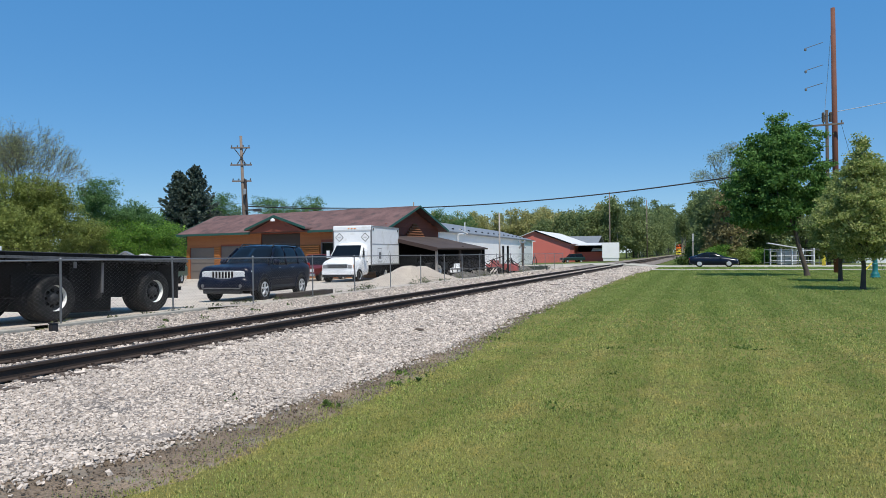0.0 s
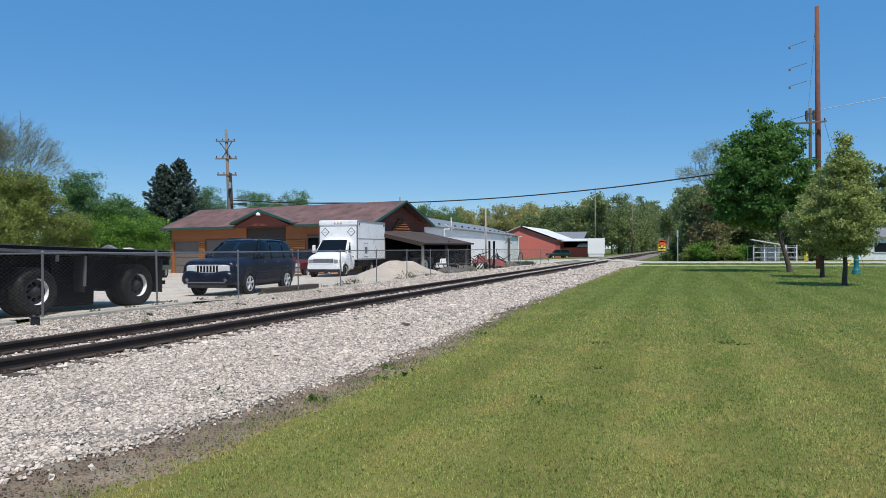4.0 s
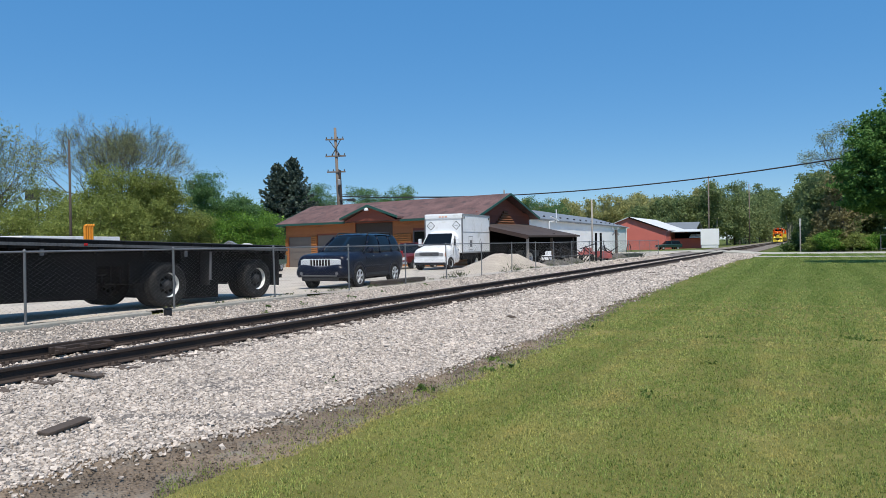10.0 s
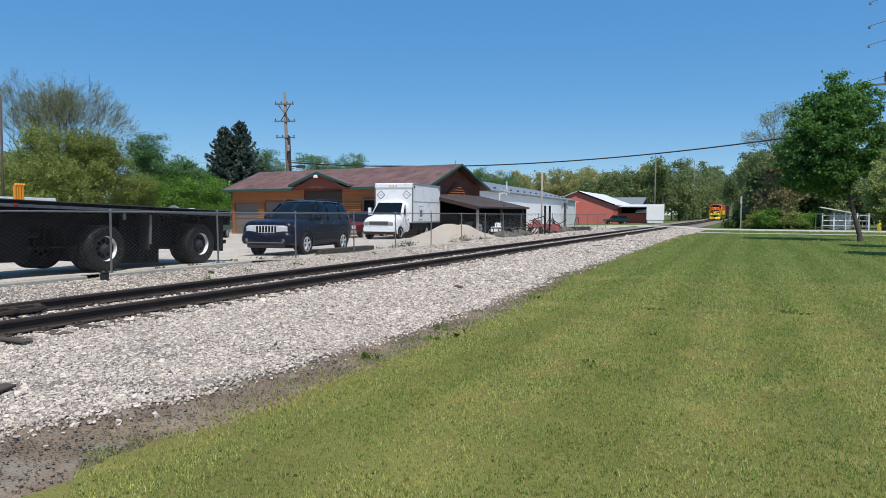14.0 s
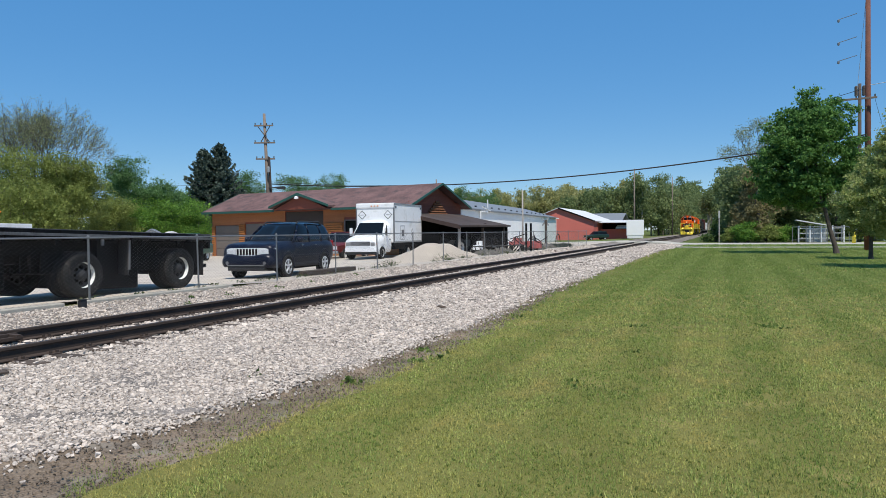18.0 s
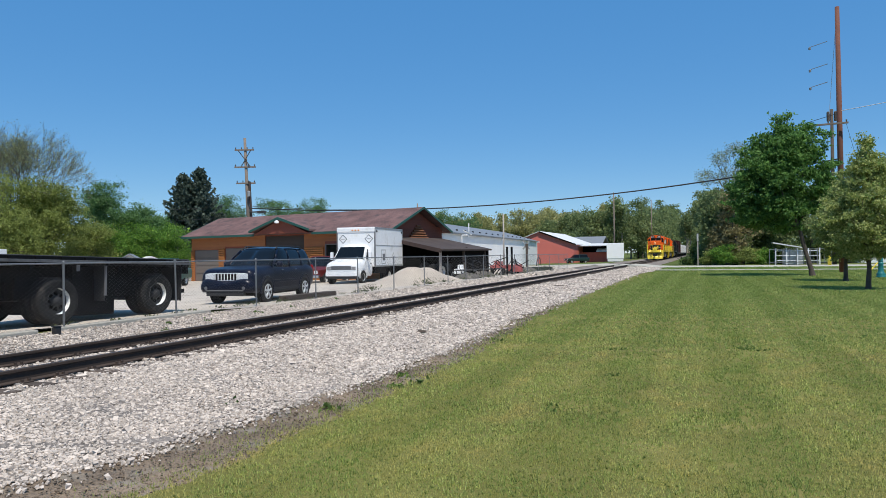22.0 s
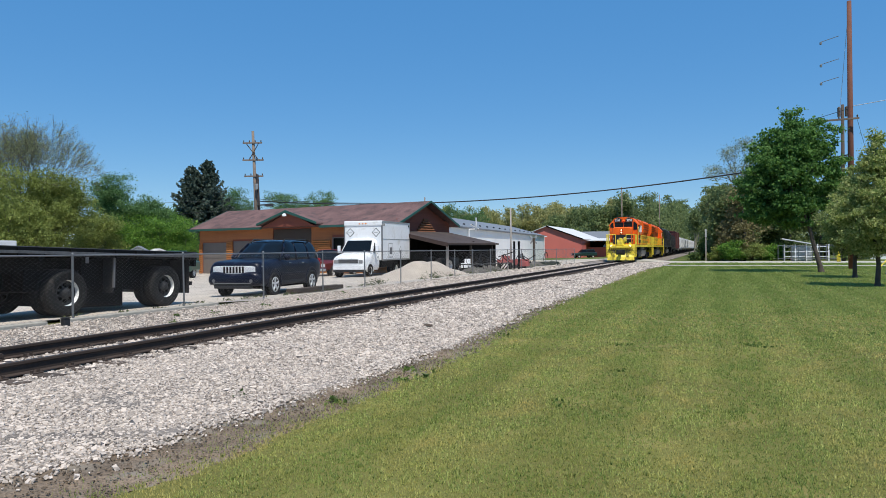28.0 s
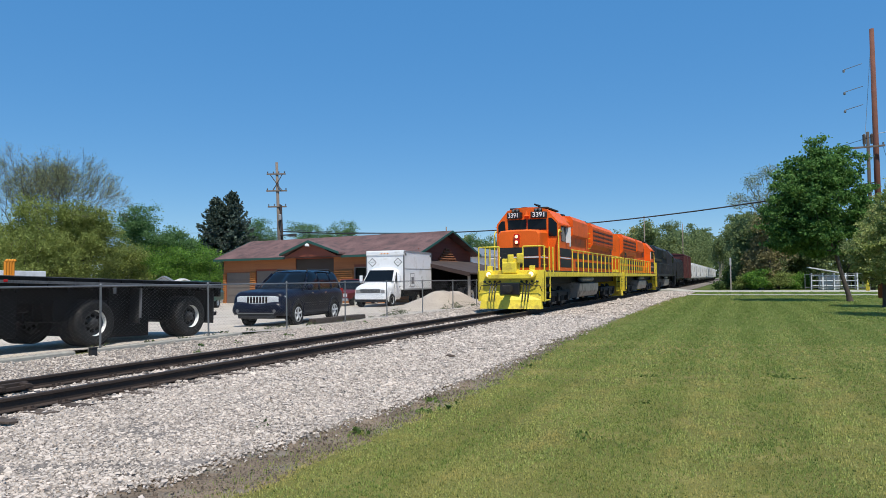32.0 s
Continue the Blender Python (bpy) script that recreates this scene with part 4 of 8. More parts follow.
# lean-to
# near-black lining colour: the deep shade under the roof, put into the surface
LEANSHADE = mat("lean_to_shade_black", (0.02, 0.018, 0.017), 0.95, vary=0.3, spec=0.1)
lean = thing("lean_to_shed", HM @ pose(SX, 0, 0), "open lean-to shed with brown roof on wooden posts", "shed")
LX, LZ0, LZ1 = 4.3, 3.0, 2.12
bm = bmesh.new()
prism(bm, [(0.03, LZ0), (LX, LZ1), (LX, LZ1 + 0.1), (0.03, LZ0 + 0.1)], -0.5, 6.4, "y")
part("roof", bm, LEANROOF, lean, "dark brown shingle roof")
part("fascia", P([(0.03, LZ0 - 0.12), (LX + 0.03, LZ1 - 0.14), (LX + 0.03, LZ1 + 0.12), (0.03, LZ0 + 0.12)], -0.55, -0.505, "y"), mat("dark_trim", (0.05, 0.03, 0.025), 0.8), lean)
for x in (3.95,):
    for y in (0.0, 3.0, 6.0):
        # posts behind the front one are darkened along with the shaded inside
        part("post", B(((x - 0.065, y - 0.065, -0.2), (x + 0.065, y + 0.065, LZ0 - (LZ0 - LZ1) * x / LX))), POLEGREY if y == 0.0 else POLEDARK, lean)
# walls, lining and soffit coloured near-black to stand for the shade inside
part("back_wall", B(((0.03, 6.2, -0.15), (4.1, 6.3, LZ1))), DARKIN, lean, "back wall coloured near-black for the shade inside")
part("side_wall", B(((3.9, 3.1, -0.15), (3.98, 5.9, LZ1))), DARKIN, lean, "boarded side wall, near-black for the shade inside")
part("inner_side_wall", B(((0.03, 0.0, -0.15), (0.09, 3.6, 2.85))), LEANSHADE, lean, "added lining coloured black for the shade under the roof")
part("soffit", P([(0.1, LZ0 - 0.06), (LX - 0.1, LZ1 - 0.06), (LX - 0.1, LZ1 - 0.02), (0.1, LZ0 - 0.02)], -0.4, 6.1, "y"), LEANSHADE, lean, "underside of the roof, blackened for its shade")
part("inner_wall", B(((0.03, 3.6, -0.15), (3.85, 3.7, 2.35))), DARKIN, lean, "added boarded inner wall, near-black for the shade inside")

# ---------------------------------------------------------------- wheels and vehicles of the yard
RIM = mat("steel_rim", (0.55, 0.55, 0.54), 0.45, 0.5, vary=0.2, scale=6, stain=(0.3, 0.27, 0.24), stain_at=0.62)
BLACKRIM = mat("black_rim", (0.018, 0.018, 0.019), 0.75, vary=0.3, scale=5)
ALLOY = mat("alloy_rim", (0.55, 0.56, 0.58), 0.4, 0.2, vary=0.1)
GREYB = mat("dull_grey_steel", (0.16, 0.16, 0.165), 0.6, 0.2, vary=0.2)
WORN = mat("worn_black_steel", (0.11, 0.11, 0.112), 0.6, 0.2, vary=0.5, scale=3, fine=30)
LIP = mat("white_rim_lip", (0.8, 0.8, 0.78), 0.5, vary=0.1, scale=6)
PLASTIC = mat("black_plastic", (0.018, 0.018, 0.02), 0.6, vary=0.15)
REDLENS = mat("red_lens", (0.4, 0.01, 0.01), 0.25, vary=0.05)
AMBER = mat("amber_lens", (0.7, 0.22, 0.02), 0.3, vary=0.05)
SILVER = mat("dull_aluminium", (0.42, 0.42, 0.42), 0.5, 0.6, vary=0.15, scale=2)
DECKW = mat("deck_planks", (0.16, 0.12, 0.09), 0.9, vary=0.35, scale=1.5, fine=20)


def wheel(parent, x, y, z, r, w, rim_mat, side=1, holes=5, bright=None, name="wheel", rim=0.56):
    """A wheel turned about x: tyre with tread grooves, dished rim, hub and holes. side: where its face looks."""
    m = Matrix.Translation((x, y, z)) @ Matrix.Rotation(radians(90 * side), 4, "Y")
    rr = r * rim
    tyre = part(name, lathe(bmesh.new(), [(rr, -w / 2), (r * 0.86, -w / 2 - 0.008), (r * 0.965, -w * 0.42), (r, -w * 0.33), (r, -w * 0.13), (r * 0.975, -w * 0.11), (r * 0.975, -w * 0.07), (r, -w * 0.05), (r, w * 0.05), (r * 0.975, w * 0.07), (r * 0.975, w * 0.11), (r, w * 0.13), (r, w * 0.33), (r * 0.965, w * 0.42), (r * 0.86, w / 2 + 0.008), (r * 0.8, w / 2), (r * (rim + 0.04), w / 2 - 0.01), (rr, w / 2 - 0.02), (rr, -w / 2)], m, 32, False), RUBBER, parent, smooth=True)
    if bright:
        part("rim", lathe(bmesh.new(), [(rr + 0.006, w / 2 - 0.014), (rr * 0.985, w / 2 - 0.004), (rr * 0.965, w / 2 - 0.012)], m, 28, False), rim_mat, tyre, smooth=True)
        part("rim_barrel", lathe(bmesh.new(), [(rr * 0.97, w / 2 - 0.012), (rr * 0.94, w * 0.08)], m, 28, False), bright, tyre, "pale painted rim barrel", smooth=True)
        part("rim_disc", lathe(bmesh.new(), [(rr * 0.95, w * 0.1), (rr * 0.72, w * 0.02), (rr * 0.42, w * 0.12), (rr * 0.36, w * 0.34), (0.0, w * 0.38)], m, 24, False), rim_mat, tyre, smooth=True)
    else:
        part("rim", lathe(bmesh.new(), [(rr + 0.004, w / 2 - 0.012), (rr * 0.93, w / 2 - 0.02), (rr * 0.86, w * 0.14), (rr * 0.7, w * 0.05), (rr * 0.34, w * 0.12), (rr * 0.3, w * 0.26), (0.0, w * 0.28)], m, 24, False), rim_mat, tyre, smooth=True)
    for i in range(holes):
        bm = bmesh.new()
        a = 2 * math.pi * i / holes
        q = m @ Matrix.Translation((rr * 0.58 * math.cos(a), rr * 0.58 * math.sin(a), w * (0.075 if bright else 0.085)))
        bmesh.ops.create_cone(bm, cap_ends=True, segments=10, radius1=rr * 0.15, radius2=rr * 0.15, depth=0.03, matrix=q)
        part("rim_hole", bm, DARKIN, tyre)
    return tyre


def loft(rings, caps=True):
    """A skin over rings of equally many points."""
    bm = bmesh.new()
    vs = [[bm.verts.new(p) for p in ring] for ring in rings]
    n = len(vs[0])
    for a, b in zip(vs, vs[1:]):
        for i in range(n):
            j = (i + 1) % n
            bm.faces.new((a[i], a[j], b[j], b[i]))
    if caps:
        bm.faces.new(vs[0][::-1])
        bm.faces.new(vs[-1])
    bmesh.ops.recalc_face_normals(bm, faces=bm.faces)
    return bm


def shell(stations):
    """Half-section stations (y, [(half width, z), ...] from the bottom up to the middle), mirrored and skinned."""
    rings = []
    for y, half in stations:
        rings.append([(w, y, z) for w, z in half] + [(-w, y, z) for w, z in half[::-1]])
    return loft(rings)


def pane(parent, name, pts, material, thick=0.012, label=""):
    """A flat plate over four or more corner points, given counter-clockwise from outside."""
    bm = bmesh.new()
    p = [Vector(q) for q in pts]
    nrm = (p[1] - p[0]).cross(p[2] - p[0]).normalized()
    a = [bm.verts.new(q + nrm * thick) for q in p]
    b = [bm.verts.new(q - nrm * thick) for q in p]
    bm.faces.new(a)
    bm.faces.new(b[::-1])
    for i in range(len(p)):
        j = (i + 1) % len(p)
        bm.faces.new((a[j], a[i], b[i], b[j]))
    bmesh.ops.recalc_face_normals(bm, faces=bm.faces)
    return part(name, bm, material, parent, label)


def curve(points, n):
    """Points along a smooth curve through the given ones."""
    p = np.array(points, float)
    t = np.concatenate([[0], np.cumsum(np.linalg.norm(np.diff(p, axis=0), axis=1) + 1e-6)])
    m = np.gradient(p, t, axis=0)
    u = np.linspace(0, t[-1], n)
    k = np.clip(np.searchsorted(t, u, side="right") - 1, 0, len(t) - 2)
    h = (t[k + 1] - t[k])[:, None]
    q = ((u - t[k])[:, None]) / h
    return (2 * q**3 - 3 * q**2 + 1) * p[k] + (q**3 - 2 * q**2 + q) * h * m[k] + (3 * q**2 - 2 * q**3) * p[k + 1] + (q**3 - q**2) * h * m[k + 1]


def sleek(stations, around=15, along=34):
    """A smooth skin over half-section stations (y, [(half width, z), ...]), mirrored, with closed ends."""
    half = [curve(h, around) for _, h in stations]
    lines = [curve([(y, *h[i]) for (y, _), h in zip(stations, half)], along) for i in range(around)]
    rings = []
    for j in range(along):
        side = [(lines[i][j][1], lines[i][j][0], lines[i][j][2]) for i in range(around)]
        rings.append(side + [(-w, y, z) for w, y, z in side[::-1]])
    return loft(rings)


def arch(parent, x, y, z, r, s, trim, depth=0.05):
    """A wheel opening: a dark well behind a raised rounded lip over the upper half."""
    m = Matrix.Translation((x, y, z)) @ Matrix.Rotation(radians(90), 4, "Y")
    bm = bmesh.new()
    bmesh.ops.create_cone(bm, cap_ends=True, segments=28, radius1=r, radius2=r, depth=0.04, matrix=m)
    well = part("wheel_well", bm, DARKIN, parent, "dark wheel opening")
    pts = [(y + (r + 0.01) * math.cos(radians(a)), z + (r + 0.01) * math.sin(radians(a))) for a in np.linspace(-12, 192, 18)]
    part("wheel_arch_lip", rods(*[((x + s * depth * 0.5, a[0], a[1]), (x + s * depth * 0.5, b[0], b[1])) for a, b in zip(pts, pts[1:])], r=0.028, n=6), trim, well, smooth=True)
    return well


# ---- dark navy SUV, front at +y
suv = thing("suv", pose(-13.86, 19.9, 0.335, 0, 0, 185.8) @ Matrix.Diagonal((0.97, 0.965, 1.03, 1.0)), "dark navy SUV with chrome slotted grille parked by the fence", "car")
part("body", sleek([
    (2.23, [(0.74, 0.42), (0.83, 0.50), (0.86, 0.66), (0.84, 0.84), (0.77, 0.95), (0.40, 0.99), (0.0, 0.995)]),
    (2.16, [(0.80, 0.38), (0.89, 0.50), (0.92, 0.68), (0.89, 0.88), (0.80, 1.00), (0.42, 1.035), (0.0, 1.04)]),
    (1.80, [(0.82, 0.34), (0.91, 0.48), (0.93, 0.70), (0.91, 0.93), (0.82, 1.045), (0.44, 1.085), (0.0, 1.09)]),
    (1.30, [(0.84, 0.33), (0.92, 0.47), (0.94, 0.72), (0.92, 0.96), (0.83, 1.075), (0.44, 1.12), (0.0, 1.13)]),
    (0.85, [(0.84, 0.32), (0.92, 0.46), (0.93, 0.74), (0.91, 0.98), (0.83, 1.095), (0.43, 1.15), (0.0, 1.16)]),
    (0.00, [(0.84, 0.32), (0.92, 0.46), (0.93, 0.74), (0.91, 1.00), (0.85, 1.10), (0.42, 1.14), (0.0, 1.15)]),
    (-1.20, [(0.84, 0.32), (0.92, 0.46), (0.93, 0.74), (0.91, 1.02), (0.85, 1.12), (0.42, 1.15), (0.0, 1.15)]),
    (-1.90, [(0.84, 0.36), (0.91, 0.50), (0.92, 0.76), (0.90, 1.03), (0.84, 1.12), (0.42, 1.15), (0.0, 1.15)]),
    (-2.22, [(0.76, 0.42), (0.84, 0.52), (0.86, 0.76), (0.84, 1.00), (0.76, 1.08), (0.42, 1.10), (0.0, 1.10)]),
    (-2.30, [(0.66, 0.48), (0.74, 0.56), (0.76, 0.76), (0.74, 0.96), (0.66, 1.03), (0.40, 1.05), (0.0, 1.05)])]), NAVY, suv, smooth=True)
GREEN = [
    (0.98, [(0.80, 1.06), (0.77, 1.09), (0.70, 1.12), (0.40, 1.14), (0.0, 1.15)]),
    (0.60, [(0.84, 1.06), (0.78, 1.25), (0.70, 1.36), (0.40, 1.40), (0.0, 1.41)]),
    (0.20, [(0.86, 1.06), (0.76, 1.45), (0.67, 1.60), (0.40, 1.655), (0.0, 1.665)]),
    (-0.60, [(0.865, 1.06), (0.76, 1.48), (0.66, 1.66), (0.40, 1.715), (0.0, 1.725)]),
    (-1.50, [(0.865, 1.06), (0.755, 1.47), (0.65, 1.64), (0.40, 1.70), (0.0, 1.71)]),
    (-1.95, [(0.85, 1.06), (0.755, 1.46), (0.645, 1.62), (0.40, 1.67), (0.0, 1.68)]),
    (-2.24, [(0.81, 1.06), (0.73, 1.28), (0.65, 1.38), (0.40, 1.42), (0.0, 1.43)])]
part("glasshouse", sleek(GREEN, 13, 30), GLASSM, suv, "dark tinted windows all round", smooth=True)
part("roof", sleek([(y, [(w * 1.012 + 0.004, z + 0.012) for w, z in h[2:]]) for y, h in GREEN[2:6]], 9, 20), NAVY, suv, smooth=True)
for s in (1, -1):
    for a, b in (((0.86, 0.88, 1.09), (0.685, 0.2, 1.62)), ((0.868, -0.36, 1.08), (0.672, -0.42, 1.66)), ((0.868, -1.3, 1.08), (0.662, -1.32, 1.65)), ((0.85, -1.98, 1.08), (0.66, -1.93, 1.58))):
        mid = ((a[0] + b[0]) / 2 + 0.03, (a[1] + b[1]) / 2, (a[2] + b[2]) / 2)
        part("window_pillar", rods(*[((s * p[0], p[1], p[2]), (s * q[0], q[1], q[2])) for p, q in ((a, mid), (mid, b))], r=0.035, n=6), NAVY, suv, smooth=True)
    part("side_moulding", B(((s * 0.915, -0.95, 0.62), (s * 0.948, 0.9, 0.70)), bevel=0.012), NAVY, suv)
    part("sill", B(((s * 0.86, -0.95, 0.36), (s * 0.925, 0.95, 0.46)), bevel=0.015), PLASTIC, suv)
    for y in (1.34, -1.36):
        arch(suv, s * 0.905, y, 0.40, 0.42, s, NAVY)
        w_ = wheel(suv, s * 0.85, y, 0.365, 0.365, 0.235, BLACKRIM, s, 5, rim=0.64)
        for k in range(5):
            q = radians(72 * k + 18)
            part("spoke", rods(((s * 0.945, y, 0.365), (s * 0.955, y + 0.2 * math.cos(q), 0.365 + 0.2 * math.sin(q))), r=0.034, n=6), ALLOY, w_)
        ring = [(y + 0.215 * math.cos(q), 0.365 + 0.215 * math.sin(q)) for q in np.linspace(0, 2 * math.pi, 21)]
        part("rim_edge", rods(*[((s * 0.957, *p), (s * 0.957, *q)) for p, q in zip(ring, ring[1:])], r=0.014, n=5), ALLOY, w_, smooth=True)
    lens = [(0.41, 2.25), (0.62, 2.24), (0.80, 2.20), (0.905, 2.06), (0.87, 1.96), (0.6, 2.0), (0.41, 2.05)]
    part("headlight", loft([[(s * x, y - 0.012, z) for x, y in lens] if i in (0, 3) else [(s * x, y + 0.018, z) for x, y in lens] for i, z in enumerate((0.735, 0.755, 0.915, 0.94))]), LENS, suv, "clear headlamp")
    part("headlight_bulb", lathe(bmesh.new(), [(0.06, 0), (0.065, 0.012), (0.0, 0.02)], Matrix.Translation((s * 0.53, 2.235, 0.825)) @ Matrix.Rotation(radians(-90), 4, "X"), 12), CHROME, suv)
    part("turn_signal", B(((s * 0.86, 1.98, 0.77), (s * 0.918, 2.06, 0.87)), bevel=0.012), AMBER, suv)
    mir = part("door_mirror", sleek([(0.72, [(0.02, -0.04), (0.05, 0.0), (0.02, 0.05), (0.0, 0.06)]), (0.64, [(0.06, -0.08), (0.1, 0.0), (0.06, 0.09), (0.0, 0.1)]), (0.56, [(0.07, -0.09), (0.11, 0.0), (0.07, 0.1), (0.0, 0.11)])], 7, 8), NAVY, suv, smooth=True)
    mir.location = (s * 0.99, 0.0, 1.17)
    rail_bm = rods(((s * 0.6, 0.0, 1.745), (s * 0.6, -1.6, 1.75)), ((s * 0.6, 0.0, 1.745), (s * 0.61, 0.16, 1.66)), ((s * 0.6, -1.6, 1.75), (s * 0.6, -1.8, 1.64)), r=0.022)
    part("roof_rail", rail_bm, PLASTIC, suv)
    part("tail_lamp", B(((s * 0.70, -2.30, 0.85), (s * 0.85, -2.16, 1.12)), bevel=0.02), REDLENS, suv)
    for y in (0.42, -0.55):
        part("door_handle", B(((s * 0.905, y - 0.22, 0.985), (s * 0.945, y - 0.06, 1.02)), bevel=0.01), CHROME, suv, "small bright door handle")
    for y in (0.80, -0.36, -1.12):
        part("door_gap", B(((s * 0.90, y - 0.006, 0.5), (s * 0.9335, y + 0.006, 1.0))), PLASTIC, suv)
part("grille", B(((-0.4, 2.19, 0.715), (0.4, 2.262, 0.945)), bevel=0.012), LENS, suv, "bright grille surround")
for k in range(7):
    x = -0.33 + k * 0.11
    part("grille_slot", B(((x - 0.036, 2.25, 0.735), (x + 0.036, 2.268, 0.925)), bevel=0.008), DARKIN, suv, "dark upright slot")
part("hood_seam", rods(((-0.5, 1.4, 1.095), (-0.42, 2.12, 0.995)), ((0.5, 1.4, 1.095), (0.42, 2.12, 0.995)), r=0.012, n=5), NAVY, suv)
part("bumper", sleek([
    (2.35, [(0.62, 0.42), (0.68, 0.46), (0.70, 0.53), (0.62, 0.6), (0.0, 0.62)]),
    (2.32, [(0.78, 0.40), (0.83, 0.45), (0.85, 0.55), (0.80, 0.64), (0.0, 0.66)]),
    (2.25, [(0.84, 0.38), (0.90, 0.45), (0.91, 0.57), (0.86, 0.67), (0.0, 0.7)]),
    (1.90, [(0.90, 0.36), (0.95, 0.45), (0.955, 0.57), (0.93, 0.67), (0.0, 0.7)]),
    (1.72, [(0.90, 0.36), (0.94, 0.45), (0.945, 0.57), (0.92, 0.66), (0.0, 0.7)])], 11, 20), NAVY, suv, smooth=True)
part("bumper_strip", B(((-0.66, 2.335, 0.415), (0.66, 2.37, 0.445)), bevel=0.008), GREYB, suv, "thin grey bumper strip")
part("air_dam", B(((-0.66, 2.2, 0.27), (0.66, 2.34, 0.40)), bevel=0.03), PLASTIC, suv)
for s in (1, -1):
    part("fog_lamp", lathe(bmesh.new(), [(0.055, 0), (0.055, 0.03), (0, 0.04)], Matrix.Translation((s * 0.66, 2.325, 0.5)) @ Matrix.Rotation(radians(-90), 4, "X"), 12), GREYB, suv)
part("underbody", B(((-0.78, -2.1, 0.26), (0.78, 2.0, 0.45))), DARKIN, suv)

# ---- white box truck, front at +y
truck = thing("box_truck", pose(-19.35, 37.5, 0.20, 0, 0, 183), "white box truck with a van cab parked on the gravel", "truck")
box_ = part("cargo_box", B(((-1.22, -4.15, 0.95), (1.22, 0.35, 3.26)), bevel=0.03), WHITE, truck)
for s in (1, -1):
    for y in (0.33, -4.13):
        part("corner_trim", B(((s * 1.19, y - 0.04, 0.95), (s * 1.235, y + 0.03, 3.22))), SILVER, box_)
    part("top_trim", B(((s * 1.2, -4.16, 3.17), (s * 1.237, 0.36, 3.27))), SILVER, box_)
    part("bottom_rail", B(((s * 1.2, -4.16, 0.93), (s * 1.24, 0.36, 1.02))), SILVER, box_)
    for y in (0.1, -3.95):
        part("side_marker", B(((s * 1.225, y - 0.06, 2.98), (s * 1.25, y + 0.06, 3.12)), bevel=0.01), PLASTIC, box_)
    # hazard diamonds on the front, bars for their print
    x = s * 0.83
    pane(box_, "diamond_placard", [(x, 0.352, 2.32), (x + 0.27, 0.352, 2.59), (x, 0.352, 2.86), (x - 0.27, 0.352, 2.59)][::-1], PLASTIC, 0.004, "diamond placard holder")
    pane(box_, "placard_face", [(x, 0.358, 2.37), (x + 0.22, 0.358, 2.59), (x, 0.358, 2.81), (x - 0.22, 0.358, 2.59)][::-1], WHITE, 0.004)
    part("placard_bar", B(((x - 0.12, 0.361, 2.57), (x + 0.12, 0.366, 2.61))), SILVER, box_)
part("roof_cap", B(((-1.228, -0.15, 2.97), (1.228, 0.4, 3.285)), bevel=0.07), WHITE, box_, "rounded front cap of the box")
for x in (-0.2, 0, 0.2):
    part("marker_lamp", B(((x - 0.05, 0.39, 3.08), (x + 0.05, 0.425, 3.14)), bevel=0.01), AMBER, box_)
for s in (1, -1):
    part("side_door", B(((s * 1.222, -1.25, 1.1), (s * 1.232, -0.6, 1.95))), SILVER, box_, "side door outline")
    part("side_door_panel", B(((s * 1.23, -1.2, 1.15), (s * 1.236, -0.65, 1.9))), WHITE, box_)
    pane(box_, "side_diamond", [(s * 1.232, -2.5, 1.25), (s * 1.232, -2.72, 1.52), (s * 1.232, -2.5, 1.8), (s * 1.232, -2.28, 1.52)], SILVER, 0.006)
    pane(box_, "side_diamond_face", [(s * 1.234, -2.5, 1.31), (s * 1.234, -2.67, 1.52), (s * 1.234, -2.5, 1.73), (s * 1.234, -2.33, 1.52)], WHITE, 0.008)
part("cab", sleek([
    (2.40, [(0.80, 0.46), (0.90, 0.55), (0.93, 0.78), (0.90, 1.00), (0.75, 1.10), (0.4, 1.13), (0.0, 1.14)]),
    (2.28, [(0.88, 0.42), (0.97, 0.55), (0.99, 0.80), (0.96, 1.06), (0.82, 1.18), (0.4, 1.22), (0.0, 1.23)]),
    (1.90, [(0.90, 0.40), (0.99, 0.55), (1.01, 0.82), (0.98, 1.13), (0.86, 1.27), (0.4, 1.32), (0.0, 1.33)]),
    (1.42, [(0.90, 0.40), (0.99, 0.55), (1.01, 0.85), (0.99, 1.18), (0.90, 1.33), (0.4, 1.40), (0.0, 1.41)]),
    (1.20, [(0.90, 0.40), (0.99, 0.55), (1.01, 0.88), (0.98, 1.26), (0.90, 1.44), (0.4, 1.48), (0.0, 1.49)]),
    (0.75, [(0.90, 0.40), (0.99, 0.55), (1.01, 0.92), (0.96, 1.43), (0.84, 1.94), (0.4, 2.02), (0.0, 2.03)]),
    (0.55, [(0.90, 0.40), (0.99, 0.55), (1.01, 0.92), (0.96, 1.5), (0.83, 2.12), (0.4, 2.24), (0.0, 2.25)]),
    (0.30, [(0.90, 0.40), (0.99, 0.55), (1.01, 0.92), (0.96, 1.5), (0.83, 2.14), (0.4, 2.27), (0.0, 2.28)])], 15, 30), WHITE, truck, smooth=True)
pane(truck, "windscreen", [(0.88, 1.35, 1.44), (0.77, 0.80, 2.09), (-0.77, 0.80, 2.09), (-0.88, 1.35, 1.44)], GLASSM, 0.045)
